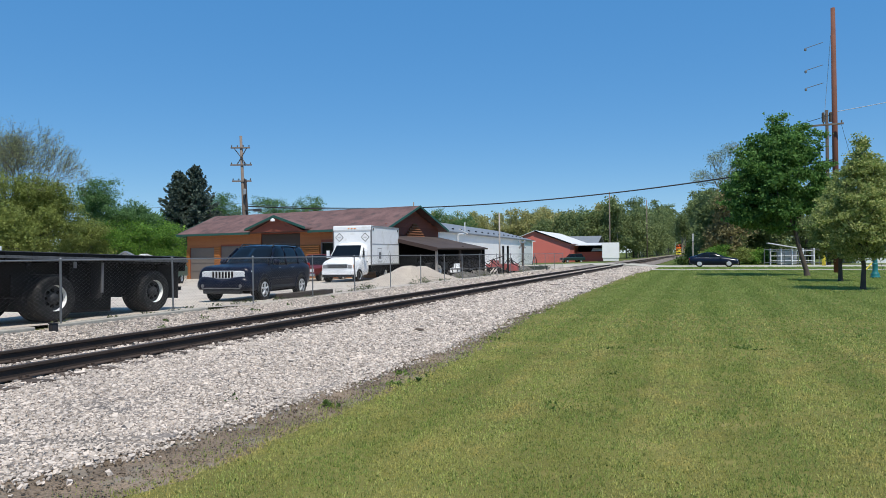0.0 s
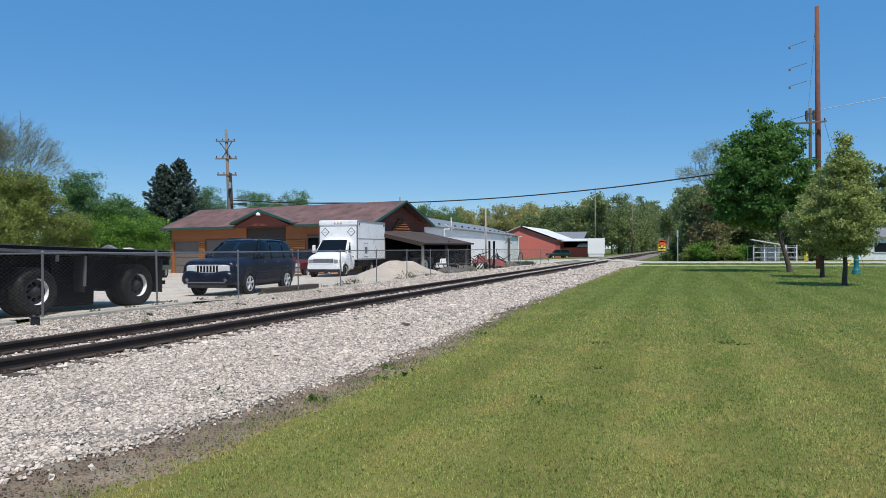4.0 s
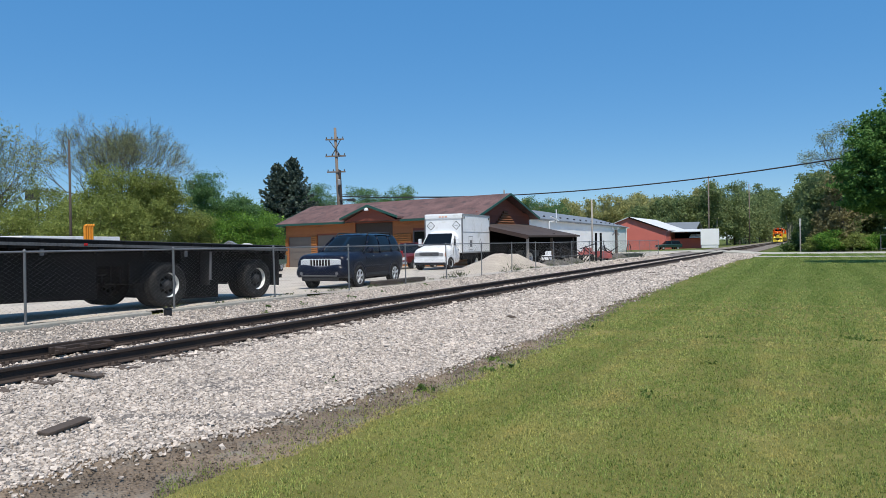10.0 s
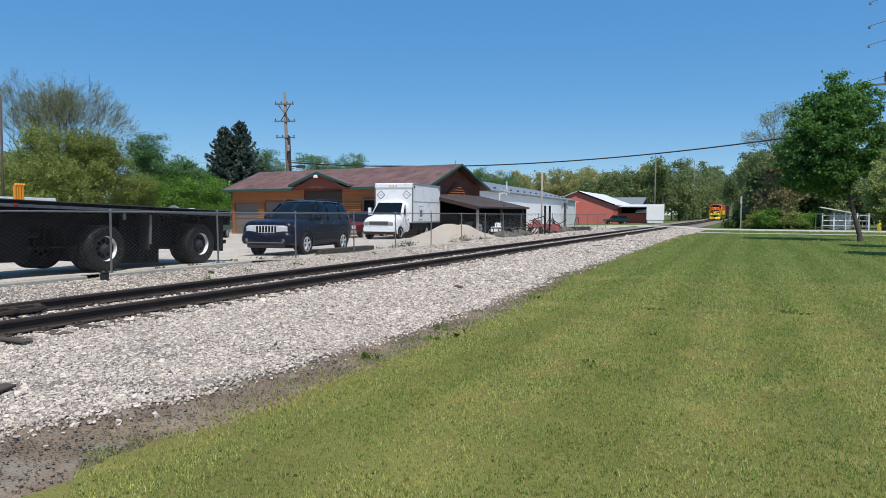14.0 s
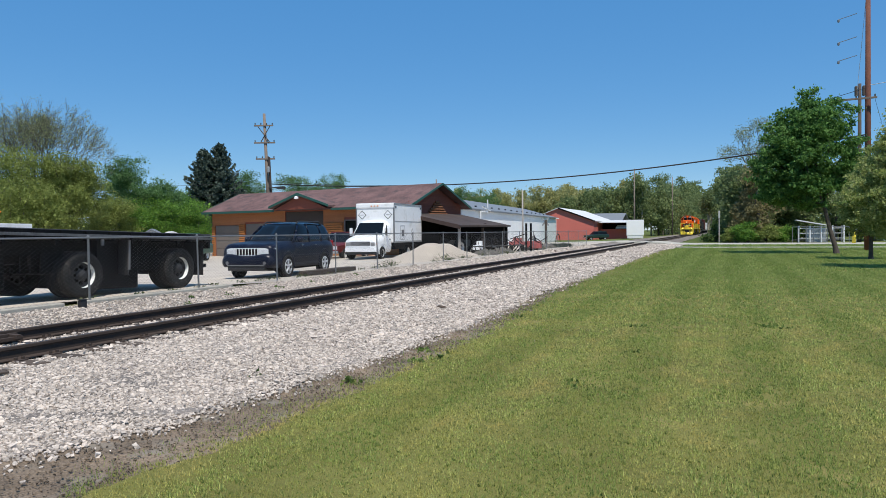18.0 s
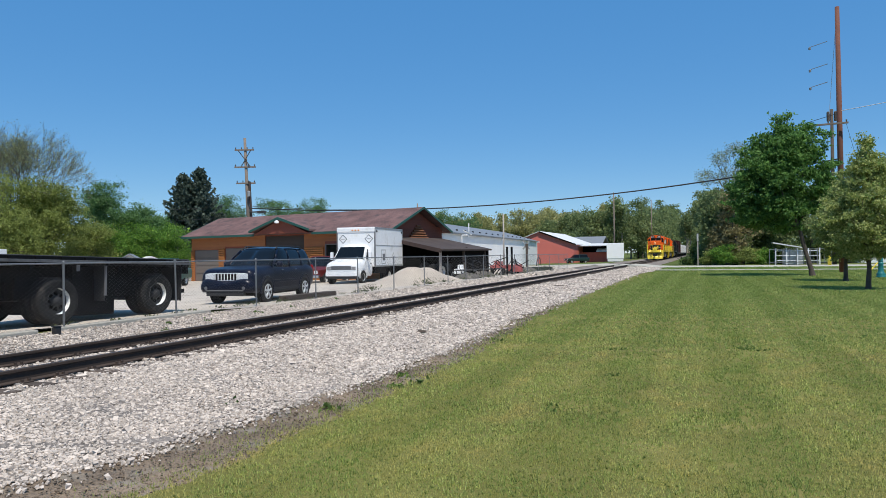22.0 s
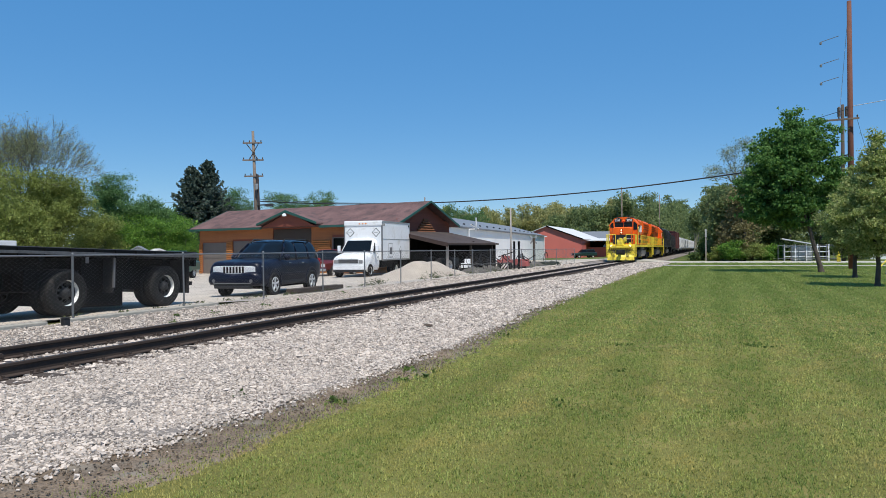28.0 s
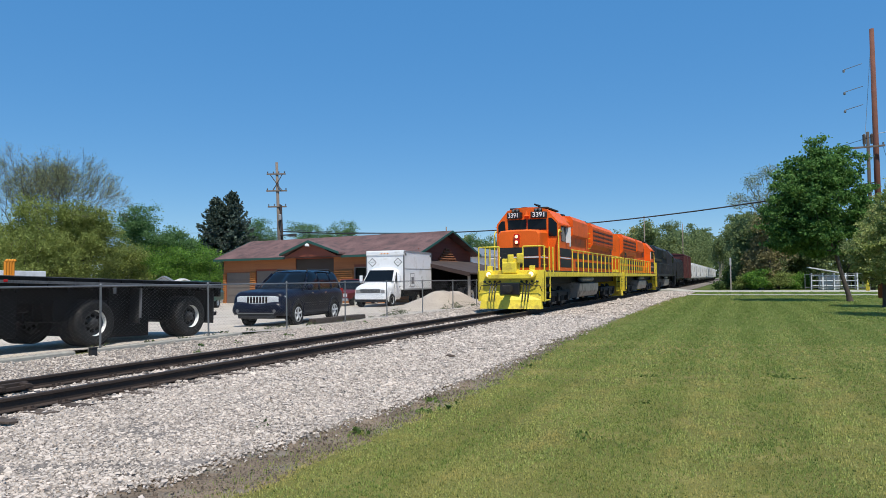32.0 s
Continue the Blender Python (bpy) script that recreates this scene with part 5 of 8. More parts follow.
for s in (1, -1):
    part("windscreen_pillar", rods(((s * 0.93, 1.36, 1.40), (s * 0.80, 0.76, 2.08)), r=0.05, n=8), WHITE, truck, smooth=True)
    part("wiper", rods(((s * 0.1, 1.37, 1.46), (s * 0.62, 1.24, 1.6)), r=0.012), PLASTIC, truck)
for s in (1, -1):
    pts = [(s * 0.985, 1.12, 1.42), (s * 0.985, 0.40, 1.42), (s * 0.872, 0.40, 2.0), (s * 0.872, 0.70, 1.98)]
    pane(truck, "side_window", pts if s > 0 else pts[::-1], GLASSM, 0.012)
    part("door_mirror", B(((s * 1.12, 1.02, 1.38), (s * 1.3, 1.14, 1.82)), bevel=0.03), WHITE, truck)
    part("mirror_arm", rods(((s * 0.98, 1.05, 1.45), (s * 1.15, 1.08, 1.45)), r=0.018), PLASTIC, truck)
    part("mirror_arm", rods(((s * 0.95, 1.05, 1.75), (s * 1.15, 1.08, 1.75)), r=0.018), PLASTIC, truck)
    part("headlight", B(((s * 0.64, 2.30, 0.80), (s * 0.90, 2.425, 1.0)), bevel=0.03), HAZY, truck, "dull headlamp")
    part("turn_signal", B(((s * 0.88, 2.2, 0.8), (s * 0.985, 2.34, 1.0)), bevel=0.02), AMBER, truck)
    part("door_seam", B(((s * 1.0, 1.235, 0.6), (s * 1.018, 1.25, 1.3)), ((s * 1.0, 0.33, 0.6), (s * 1.018, 0.345, 1.3))), PLASTIC, truck)
    part("door_handle", B(((s * 1.0, 0.42, 1.12), (s * 1.03, 0.6, 1.17)), bevel=0.01), PLASTIC, truck)
    arch(truck, s * 0.985, 1.62, 0.42, 0.46, s, WHITE)
    wheel(truck, s * 0.93, 1.62, 0.385, 0.385, 0.235, RIM, s, 8)
    wheel(truck, s * 0.98, -2.2, 0.385, 0.385, 0.235, RIM, s, 8)
    wheel(truck, s * 0.70, -2.2, 0.385, 0.385, 0.235, RIM, s, 8)
part("grille", B(((-0.62, 2.345, 0.8), (0.62, 2.425, 1.03)), bevel=0.03), PLASTIC, truck, "dark grille")
part("grille_surround", B(((-0.64, 2.36, 1.03), (0.64, 2.43, 1.07)), ((-0.64, 2.36, 0.755), (0.64, 2.43, 0.8)), bevel=0.015), WHITE, truck)
for k in range(4):
    part("grille_slat", B(((-0.6, 2.42, 0.825 + k * 0.055), (0.6, 2.432, 0.838 + k * 0.055))), SILVER, truck)
part("bumper", shell([(2.52, [(0.85, 0.46), (0.9, 0.48), (0.9, 0.66), (0.85, 0.68), (0.3, 0.68)]), (2.3, [(1.0, 0.46), (1.02, 0.48), (1.02, 0.66), (1.0, 0.68), (0.3, 0.68)])]), WHITE, truck, "white painted bumper")
part("front_valance", B(((-0.92, 2.2, 0.3), (0.92, 2.44, 0.46)), bevel=0.03), PLASTIC, truck, "black lower valance")
for s in (1, -1):
    part("box_seam", B(((s * 1.222, -4.1, 2.18), (s * 1.232, 0.3, 2.21))), SILVER, box_, "seam between the side panels")
    part("side_door_window", B(((s * 1.234, -1.1, 1.3), (s * 1.242, -0.75, 1.7)), bevel=0.01), GREYB, box_)
    # dark strip that draws the shadow between the box's front and side
    part("front_corner_post", B(((s * 1.17, 0.335, 0.95), (s * 1.245, 0.375, 3.2)), bevel=0.01), GREYB, box_, "dark strip painted for the shadow at the front corner")
part("chassis", B(((-0.42, -4.1, 0.62), (0.42, 2.0, 0.94))), BLACK, truck)
part("fuel_tank", B(((0.5, -1.6, 0.42), (1.1, -0.1, 0.9)), ((0.6, -3.9, 0.6), (1.15, -2.8, 0.93)), bevel=0.04), BLACK, truck)
for s in (1, -1):
    part("under_skirt", B(((s * 0.9, -1.4, 0.55), (s * 1.15, 0.2, 0.95)), bevel=0.02), BLACK, truck)

# ---- black flatbed trailer along the fence, its tail towards +y
trailer = thing("flatbed_trailer", pose(-14.12, 12.8, 0.385) @ pose(0, 0, 0, -1.78) @ pose(0, -12.8, 0), "black flatbed semi-trailer with spread tandem axles beside the fence", "trailer")
TZ = 1.40
part("deck", B(((-1.28, 0.5, TZ - 0.09), (1.28, 15.05, TZ)), bevel=0.01), DECKW, trailer, "worn plank deck")
for s in (1, -1):
    part("side_rail", B(((s * 1.28, 0.5, TZ - 0.17), (s * 1.315, 15.08, TZ + 0.015)), bevel=0.006), BLACK, trailer)
    part("rub_rail", B(((s * 1.36, 0.5, TZ - 0.12), (s * 1.385, 15.08, TZ - 0.06)), bevel=0.005), WORN, trailer, "worn grey rub rail")
    part("deck_edge", B(((s * 1.25, 0.5, TZ + 0.016), (s * 1.312, 15.08, TZ + 0.03))), WORN, trailer)
    part("main_beam", P([(0.5, TZ - 0.62), (6.4, TZ - 0.62), (7.6, TZ - 0.52), (15.0, TZ - 0.5), (15.0, TZ - 0.09), (0.5, TZ - 0.09)], s * 0.5, s * 0.62, "x"), BLACK, trailer, "deep black I-beam")
    for k in range(24):
        y = 0.8 + k * 0.61
        part("stake_pocket", B(((s * 1.315, y - 0.05, TZ - 0.17), (s * 1.36, y + 0.05, TZ - 0.0)), bevel=0.004), BLACK, trailer)
    for k in range(12):
        y = 1.2 + k * 1.15
        part("winch_strap", B(((s * 1.29, y, TZ - 0.3), (s * 1.32, y + 0.07, TZ - 0.16))), GREYB if k % 3 == 0 else BLACK, trailer)
for k in range(30):
    y = 0.7 + k * 0.49
    part("crossmember", B(((-1.28, y - 0.04, TZ - 0.2), (1.28, y + 0.04, TZ - 0.09))), BLACK, trailer)
for y in (11.15, 14.03):
    for s in (1, -1):
        wheel(trailer, s * 1.14, y, 0.51 + 0.031 * (y - 12.8), 0.51, 0.28, BLACKRIM, s, 8, LIP, "outer_wheel")
        wheel(trailer, s * 0.80, y, 0.51 + 0.031 * (y - 12.8), 0.51, 0.28, BLACKRIM, s, 8, None, "inner_wheel")
        part("leaf_spring", P([(y - 0.62, 0.72), (y, 0.56), (y + 0.62, 0.72), (y + 0.62, 0.80), (y, 0.68), (y - 0.62, 0.80)], s * 0.48, s * 0.58, "x"), BLACK, trailer)
        for q in (-0.65, 0.65):
            part("spring_hanger", B(((s * 0.45, y + q - 0.07, 0.66), (s * 0.61, y + q + 0.07, 1.0))), BLACK, trailer)
    part("axle", rods(((-1.1, y, 0.51), (1.1, y, 0.51)), r=0.07, n=12), BLACK, trailer)
for s in (1, -1):
    part("mud_flap", B(((s * 0.62, 12.35, 0.42), (s * 1.26, 12.37, 1.3))), PLASTIC, trailer)
    part("flap_bracket", B(((s * 1.255, 12.34, 0.55), (s * 1.30, 12.38, 1.3))), GREYB, trailer, "grey upright bracket")
    part("tail_mud_flap", B(((s * 0.62, 14.85, 0.35), (s * 1.26, 14.87, 1.3))), PLASTIC, trailer)
    part("tail_lamp", B(((s * 0.8, 15.06, 1.18), (s * 1.1, 15.1, 1.28)), bevel=0.01), REDLENS, trailer)
    part("marker_lamp", B(((s * 1.385, 8.94, TZ - 0.1), (s * 1.40, 9.02, TZ - 0.05)), bevel=0.008), REDLENS, trailer)
    part("landing_leg", B(((s * 0.62, 3.6, 0.05), (s * 0.78, 3.78, TZ - 0.2)), ((s * 0.55, 3.5, 0.0), (s * 0.85, 3.9, 0.05))), BLACK, trailer)
part("under_ride_bar", B(((-1.2, 14.95, 0.55), (1.2, 15.05, 0.65)), ((-0.7, 14.95, 0.6), (-0.6, 15.05, 1.0)), ((0.6, 14.95, 0.6), (0.7, 15.05, 1.0))), BLACK, trailer)
part("tail_beam", B(((-1.3, 15.0, TZ - 0.35), (1.3, 15.08, TZ)), bevel=0.01), BLACK, trailer)
# two made-up black blocks that stand for the dark shade under the deck
part("axle_guard", B(((-1.0, 11.75, 0.1), (0.95, 12.95, 1.28)), bevel=0.02), BLACK, trailer, "added black block darkening the gap between the axles")
part("axle_guard", B(((-1.1, 6.6, 0.2), (0.9, 9.6, 1.28)), bevel=0.02), BLACK, trailer, "added black block darkening the space before the axles")
part("underdeck_box", B(((0.65, 5.1, 0.62), (1.2, 6.3, 1.22)), bevel=0.02), BLACK, trailer)
part("air_tank", lathe(bmesh.new(), [(0.0, -0.45), (0.14, -0.4), (0.16, 0.0), (0.14, 0.4), (0, 0.45)], Matrix.Translation((0.2, 9.9, 0.82)) @ Matrix.Rotation(radians(90), 4, "X"), 14), BLACK, trailer)
# evenly spaced black plates filling the space round the axles
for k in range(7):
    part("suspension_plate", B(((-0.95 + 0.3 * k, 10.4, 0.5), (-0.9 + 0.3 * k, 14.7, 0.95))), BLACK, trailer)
# folded orange straps on the deck
strap = thing("strap_bundle", pose(-13.35, 9.45, 0.40 + TZ + 0.068), "orange bundle of folded webbing standing on the deck", "straps")
STRAPM = mat("orange_webbing", (0.75, 0.27, 0.02), 0.8, vary=0.15, scale=8)
for k in range(4):
    bm = rods(((0, k * 0.055, 0), (0, k * 0.055, 0.34)), ((0, k * 0.055, 0.34), (0, k * 0.055 + 0.05, 0.37)), r=0.028, n=8)
    part("strap_loop", bm, STRAPM, strap)
wshed = thing("white_metal_building", pose(-24.2, 106.0, 0.02, 0, 0, 94.4), "long white metal building with a grey roof", "building")
# local x runs from the far corner back towards the shop (52 m), y away from the track
part("wall", B(((-52, 0, -0.2), (0, 0.15, 3.6)), ((-0.15, 0.15, -0.2), (0, 10, 3.6)), ((-52, 0.15, -0.2), (-51.85, 10, 3.6)), ((-52, 9.85, -0.2), (0, 10, 3.6))), CLEANWHITE, wshed)
roofw = part("roof", P([(-0.1, 3.62), (5, 5.05), (10.5, 3.52), (10.5, 3.62), (5, 5.17), (-0.1, 3.72)], -52.4, 0.4, "x"), GREYROOF, wshed)
part("gable_fill", P([(0.1, 3.5), (9.9, 3.5), (5, 4.98)], -0.16, -0.02, "x"), CLEANWHITE, wshed)
part("gutter", B(((-52.4, -0.2, 3.56), (0.4, -0.1, 3.7))), GREYROOF, wshed, "grey gutter and fascia")
part("base_trim", B(((-52, -0.03, 0.0), (0, 0, 0.3))), WHITEROOF, wshed, "grey base trim")
for k in range(16):
    part("roof_snow_guard", B(((-50 + k * 3.2, 1.0, 3.98), (-49.7 + k * 3.2, 1.15, 4.16))), BLACK, roofw, "small dark roof vent")
for x, z in ((-1.4, 1.0), (-46.5, 1.8)):
    part("downpipe", rods(((x, -0.2, 0), (x, -0.2, 3.5)), ((x, -0.2, 3.5), (x + 0.9, -0.5, 3.55)), r=0.05), WHITE, wshed)
part("exterior_pipe", rods(((-47.5, -0.6, 3.9), (-44.5, -0.6, 3.6)), ((-45.5, -0.6, 3.4), (-45.5, -0.6, 4.6)), r=0.05), WHITE, wshed, "white vent pipes")

red = thing("red_barn", Matrix(), "red metal barn with a pale roof", "barn")
RX0, RXC, RX1, RY = -33.2, -27.2, -21.1, 121.0
part("front_wall", P([(RX0, -0.2), (RX1, -0.2), (RX1, 3.35), (RXC, 5.6), (RX0, 3.35)], RY, RY + 0.15, "y"), REDM, red)
part("side_wall", B(((RX1 - 0.15, RY + 0.15, -0.2), (RX1, RY + 24, 3.3)), ((RX0, RY + 0.15, -0.2), (RX0 + 0.15, RY + 24, 3.3))), REDM, red)
part("roof", P([(RX0 - 0.3, 3.25), (RXC, 5.62), (RX1 + 0.3, 3.25), (RX1 + 0.3, 3.35), (RXC, 5.74), (RX0 - 0.3, 3.35)], RY - 0.3, RY + 24, "y"), WHITEROOF, red, "pale weathered metal roof")
part("rake_trim", P([(RXC, 5.5), (RX1 + 0.32, 3.16), (RX1 + 0.32, 3.38), (RXC, 5.76)], RY - 0.34, RY - 0.3, "y"), DARKIN, red)
part("lean_wall", B(((RX1, RY + 6, -0.2), (RX1 + 6.6, RY + 6.15, 1.9))), REDM, red)
# the bay's inner shade is a flat near-black panel
part("lean_bay", B(((RX1, RY + 9, -0.2), (RX1 + 5.5, RY + 9.1, 3.0))), DARKIN, red, "near-black panel standing for the shade in the open bay")
part("awning", P([(RY + 4.5, 2.0), (RY + 6.5, 2.5), (RY + 6.5, 2.58), (RY + 4.5, 2.08)], RX1 + 3.0, RX1 + 6.6, "x"), WHITEROOF, red, "pale awning")
part("lean_roof", P([(RY + 4, 3.0), (RY + 14, 3.5), (RY + 14, 3.6), (RY + 4, 3.1)], RX1, RX1 + 5.6, "x"), WHITEROOF, red)
part("vent_box", B(((-28.3, RY - 0.06, 2.2), (-27.7, RY, 2.5))), DARKIN, red)
farb = thing("grey_roofed_building", Matrix(), "long low building with a dark grey roof behind the barn", "building")
part("wall", B(((-38, 147, -0.3), (-20.5, 160, 3.2))), mat("pale_blue_siding", (0.42, 0.5, 0.58), 0.6, vary=0.1), farb)
part("roof", P([(146.5, 3.1), (154, 5.2), (160.5, 3.1), (160.5, 3.25), (154, 5.35), (146.5, 3.25)], -42, -20.0, "x"), GREYROOF, farb)
boxt = thing("box_trailer", pose(-13.83, 117.5, 0.25, 0, 0, 7), "white box trailer parked near the crossing", "trailer")
part("body", B(((-1.37, 0, 0.55), (1.37, 6, 3.1)), bevel=0.05), CLEANWHITE, boxt)
part("door_frame", B(((-1.33, -0.015, 0.58), (-1.27, 0, 3.07)), ((1.27, -0.015, 0.58), (1.33, 0, 3.07)), ((-0.012, -0.01, 0.6), (0.012, 0, 3.05))), CLEANWHITE, boxt)
part("skirt", B(((-1.25, 0.05, 0.1), (1.25, 0.1, 0.56))), WHITE, boxt)
for s in (1, -1):
    wheel(boxt, s * 1.15, 4.2, 0.45, 0.45, 0.25, RIM, s, 8)


def pickup(name, m, paint, label, h=0.0):
    """A plain pickup or SUV of the distance, front at +y."""
    t = thing(name, m, label, "car")
    part("body", shell([(2.5, [(0.75, 0.5), (0.85, 0.6), (0.85, 0.9), (0.75, 1.0), (0.3, 1.02)]), (1.0, [(0.86, 0.45), (0.95, 0.55), (0.95, 1.02), (0.85, 1.12), (0.3, 1.14)]), (-2.5, [(0.86, 0.45), (0.95, 0.55), (0.95, 1.05), (0.85, 1.12), (0.3, 1.14)])]), paint, t)
    part("cabin", shell([(1.1, [(0.85, 1.08), (0.8, 1.12), (0.3, 1.14)]), (0.4, [(0.85, 1.08), (0.7, 1.7), (0.3, 1.75)]), (-1.0 - h, [(0.85, 1.08), (0.7, 1.7), (0.3, 1.75)]), (-1.25 - h, [(0.85, 1.08), (0.82, 1.15), (0.3, 1.16)])]), GLASSM, t)
    part("roof", B(((-0.7, -1.0 - h, 1.68), (0.7, 0.4, 1.78)), bevel=0.03), paint, t)
    part("bumper", B(((-0.9, 2.45, 0.45), (0.9, 2.6, 0.62)), bevel=0.02), CHROME, t)
    part("grille", B(((-0.5, 2.47, 0.66), (0.5, 2.52, 0.9)), bevel=0.01), PLASTIC, t)
    for s in (1, -1):
        part("headlight", B(((s * 0.55, 2.46, 0.7), (s * 0.8, 2.52, 0.9)), bevel=0.01), LENS, t)
        part("window_pillar", rods(((s * 0.86, -0.2, 1.1), (s * 0.72, -0.2, 1.7)), r=0.05), paint, t)
        for y in (1.6, -1.55):
            wheel(t, s * 0.82, y, 0.38, 0.38, 0.24, RIM, s, 5)
    return t


pickup("green_suv", pose(-20.2, 118.0, 0.1, 0, 0, 128) @ Matrix.Diagonal((0.8, 0.8, 0.82, 1)), mat("dark_green_car_paint", (0.02, 0.05, 0.045), 0.3, 0.2, coat=0.5), "dark green SUV parked before the barn", 1.0)
pickup("teal_pickup", pose(-31.35, 34.5, 0.03, 0, 0, 200), mat("teal_car_paint", (0.015, 0.13, 0.11), 0.3, 0.2, coat=0.5), "teal pickup parked beside the workshop")
pickup("red_pickup", pose(-23.1, 39.9, 0.03, 0, 0, 184), mat("red_car_paint", (0.15, 0.014, 0.013), 0.35, 0.1, coat=0.3), "red pickup parked between the cars")
# white flatbed truck at the back of the yard
wft = thing("white_flatbed_truck", pose(-34.1, 24.9, 0.02, 0, 0, 18), "white stake truck parked at the back of the yard", "truck")
part("bed", B(((-1.1, -6.5, 0.95), (1.1, 0.6, 1.15)), bevel=0.02), SILVER, wft)
part("cargo", B(((-1.1, -6.5, 1.15), (1.1, 0.5, 2.36)), bevel=0.03), WHITE, wft, "pale load box")
part("side_skirt", B(((1.06, -4.5, 0.66), (1.12, 1.4, 0.88)), bevel=0.01), SILVER, wft, "light grey side bar")
part("chassis", B(((-0.45, -6, 0.6), (0.45, 2.4, 0.95))), BLACK, wft)
part("cab", B(((-1.0, 0.8, 0.5), (1.0, 2.6, 2.0)), bevel=0.1), WHITE, wft)
for s in (1, -1):
    for y in (-5.0, -1.1, 1.8):
        wheel(wft, s * 0.9, y, 0.45, 0.45, 0.25, RIM if s > 0 and y < -2 else BLACKRIM, s, 8)

for x, y, rot, w, d, h, rf, lab in ((-34.4, 35.0, 40, 2.2, 2.6, 2.2, GREYROOF, "low garden shed with a grey gable roof behind the yard"), (-38.4, 41.2, 50, 3.4, 3.0, 2.05, WHITEROOF, "low shed with a pale gable roof behind the yard")):
    shed = thing("garden_shed", pose(x, y, -0.05, 0, 0, rot), lab, "shed")
    part("wall", P([(-w / 2, -0.1), (w / 2, -0.1), (w / 2, h - 0.75), (0, h - 0.12), (-w / 2, h - 0.75)], 0, d, "y"), WHITEROOF, shed)
    for k in (1, -1):
        part("roof_slope", P([(0, h - 0.1), (k * (w / 2 + 0.2), h - 0.86), (k * (w / 2 + 0.2), h - 0.78), (0, h)], -0.2, d + 0.2, "y"), rf, shed)
    part("door", B(((-0.4, -0.03, -0.05), (0.4, 0.0, h - 0.7))), GREYDOOR, shed)

# ---------------------------------------------------------------- sand heap and yard clutter
r = np.random.default_rng(8)
vs, n = [], 34
for j in range(n):
    for i in range(n):
        x, y = (i / (n - 1) - 0.5) * 3.2, (j / (n - 1) - 0.5) * 13.0
        q = math.hypot(x / 1.6, y / 6.5)
        h = (0.5 - 0.5 * math.cos(math.pi * max(0.0, 1 - q))) * 0.8 * (1 + 0.25 * wob(x + 5, y, 0.9))
        vs.append((x, y, h + 0.04 * wob(x, y, 3) * (h > 0.05) - 0.06 * (q > 0.97)))
fs = [(j * n + i, j * n + i + 1, (j + 1) * n + i + 1, (j + 1) * n + i) for j in range(n - 1) for i in range(n - 1)]
tagged(mesh_np("sand_mound", np.array(vs) + np.array([-14.0, 33.6, 0.38]), fs, SAND, smooth=True), "heap of pale sand behind the fence", "sand heap")
tb = thing("landscape_timber", pose(-12.42, 20.6, 0.40), "weathered landscape timbers laid beside the fence", "timber")
for k in range(2):
    part("beam", B(((-0.08 - 0.22 * k, -1.6 + k * 0.15, 0), (0.08 - 0.22 * k, 1.6, 0.14)), bevel=0.015), TIE, tb)


def equipment(name, m, paint, label, wheels, boxes, bars, cat="machine"):
    """A yard machine from its parts: painted boxes, bars and tyres."""
    t = thing(name, m, label, cat)
    for k, (lo, hi) in enumerate(boxes):
        part("body" if k == 0 else "panel", B((lo, hi), bevel=0.03), paint, t)
    for k, (a, b, rr) in enumerate(bars):
        part("bar", rods((a, b), r=rr, n=8), BLACK, t)
    for x, y, rr, w, s in wheels:
        wheel(t, x, y, rr, rr, w, RIM, s, 6)
    return t


REDEQ = mat("red_machine_paint", (0.45, 0.12, 0.11), 0.5, vary=0.2, scale=2)
GREYEQ = mat("grey_machine_paint", (0.045, 0.044, 0.042), 0.6, vary=0.3, scale=2)
equipment("tractor", HM @ pose(2.65, 1.25, 0.2) @ Matrix.Scale(0.82, 4), GREYEQ, "old tractor with lugged tyres under the lean-to", [(0.75, -0.8, 0.72, 0.34, 1), (-0.75, -0.8, 0.72, 0.34, -1), (0.55, 1.2, 0.42, 0.2, 1), (-0.55, 1.2, 0.42, 0.2, -1)], [((-0.3, -0.6, 0.7), (0.3, 1.6, 1.3)), ((-0.25, -1.0, 0.9), (0.25, -0.5, 1.25))], [((0, -0.2, 1.2), (0, 0.1, 1.6), 0.03)], "tractor")
equipment("riding_mower", pose(-14.9, 43.0, 0.3, 0, 0, 190) @ Matrix.Scale(0.75, 4), WHITE, "white riding mower standing under the lean-to", [(0.4, -0.5, 0.28, 0.2, 1), (-0.4, -0.5, 0.28, 0.2, -1), (0.35, 0.7, 0.2, 0.15, 1), (-0.35, 0.7, 0.2, 0.15, -1)], [((-0.35, -0.4, 0.35), (0.35, 0.9, 0.75)), ((-0.25, -0.7, 0.7), (0.25, -0.4, 1.1))], [((0, 0.2, 0.7), (0, 0.0, 1.05), 0.02)], "mower")
for k, (x, y, rot) in enumerate(((-13.9, 41.2, 15), (-13.2, 43.5, 70), (-12.9, 40.0, 100), (-13.4, 42.4, 40), (-12.8, 45.0, 85), (-13.6, 44.4, 120), (-13.0, 49.9, 60), (-13.3, 51.5, 100))):
    equipment("farm_harrow", pose(x, y, 0.36, 0, 0, rot), GREYEQ, "rusty tangle of a farm implement behind the fence", [], [((-0.7, -0.04, 0.42), (0.7, 0.04, 0.5))], [((-0.9 + 0.3 * i, 0, 0.5), (-0.9 + 0.3 * i + 0.1, 0.5 - 0.2 * (i % 2), 0.02), 0.025) for i in range(7)] + [((-0.8, 0, 0.5), (-0.2, 0.1, 1.05), 0.03), ((-0.2, 0.1, 1.05), (0.7, 0, 0.6), 0.03), ((0.5, 0, 0.5), (0.2, 0.4, 0.9), 0.03)], "implement")
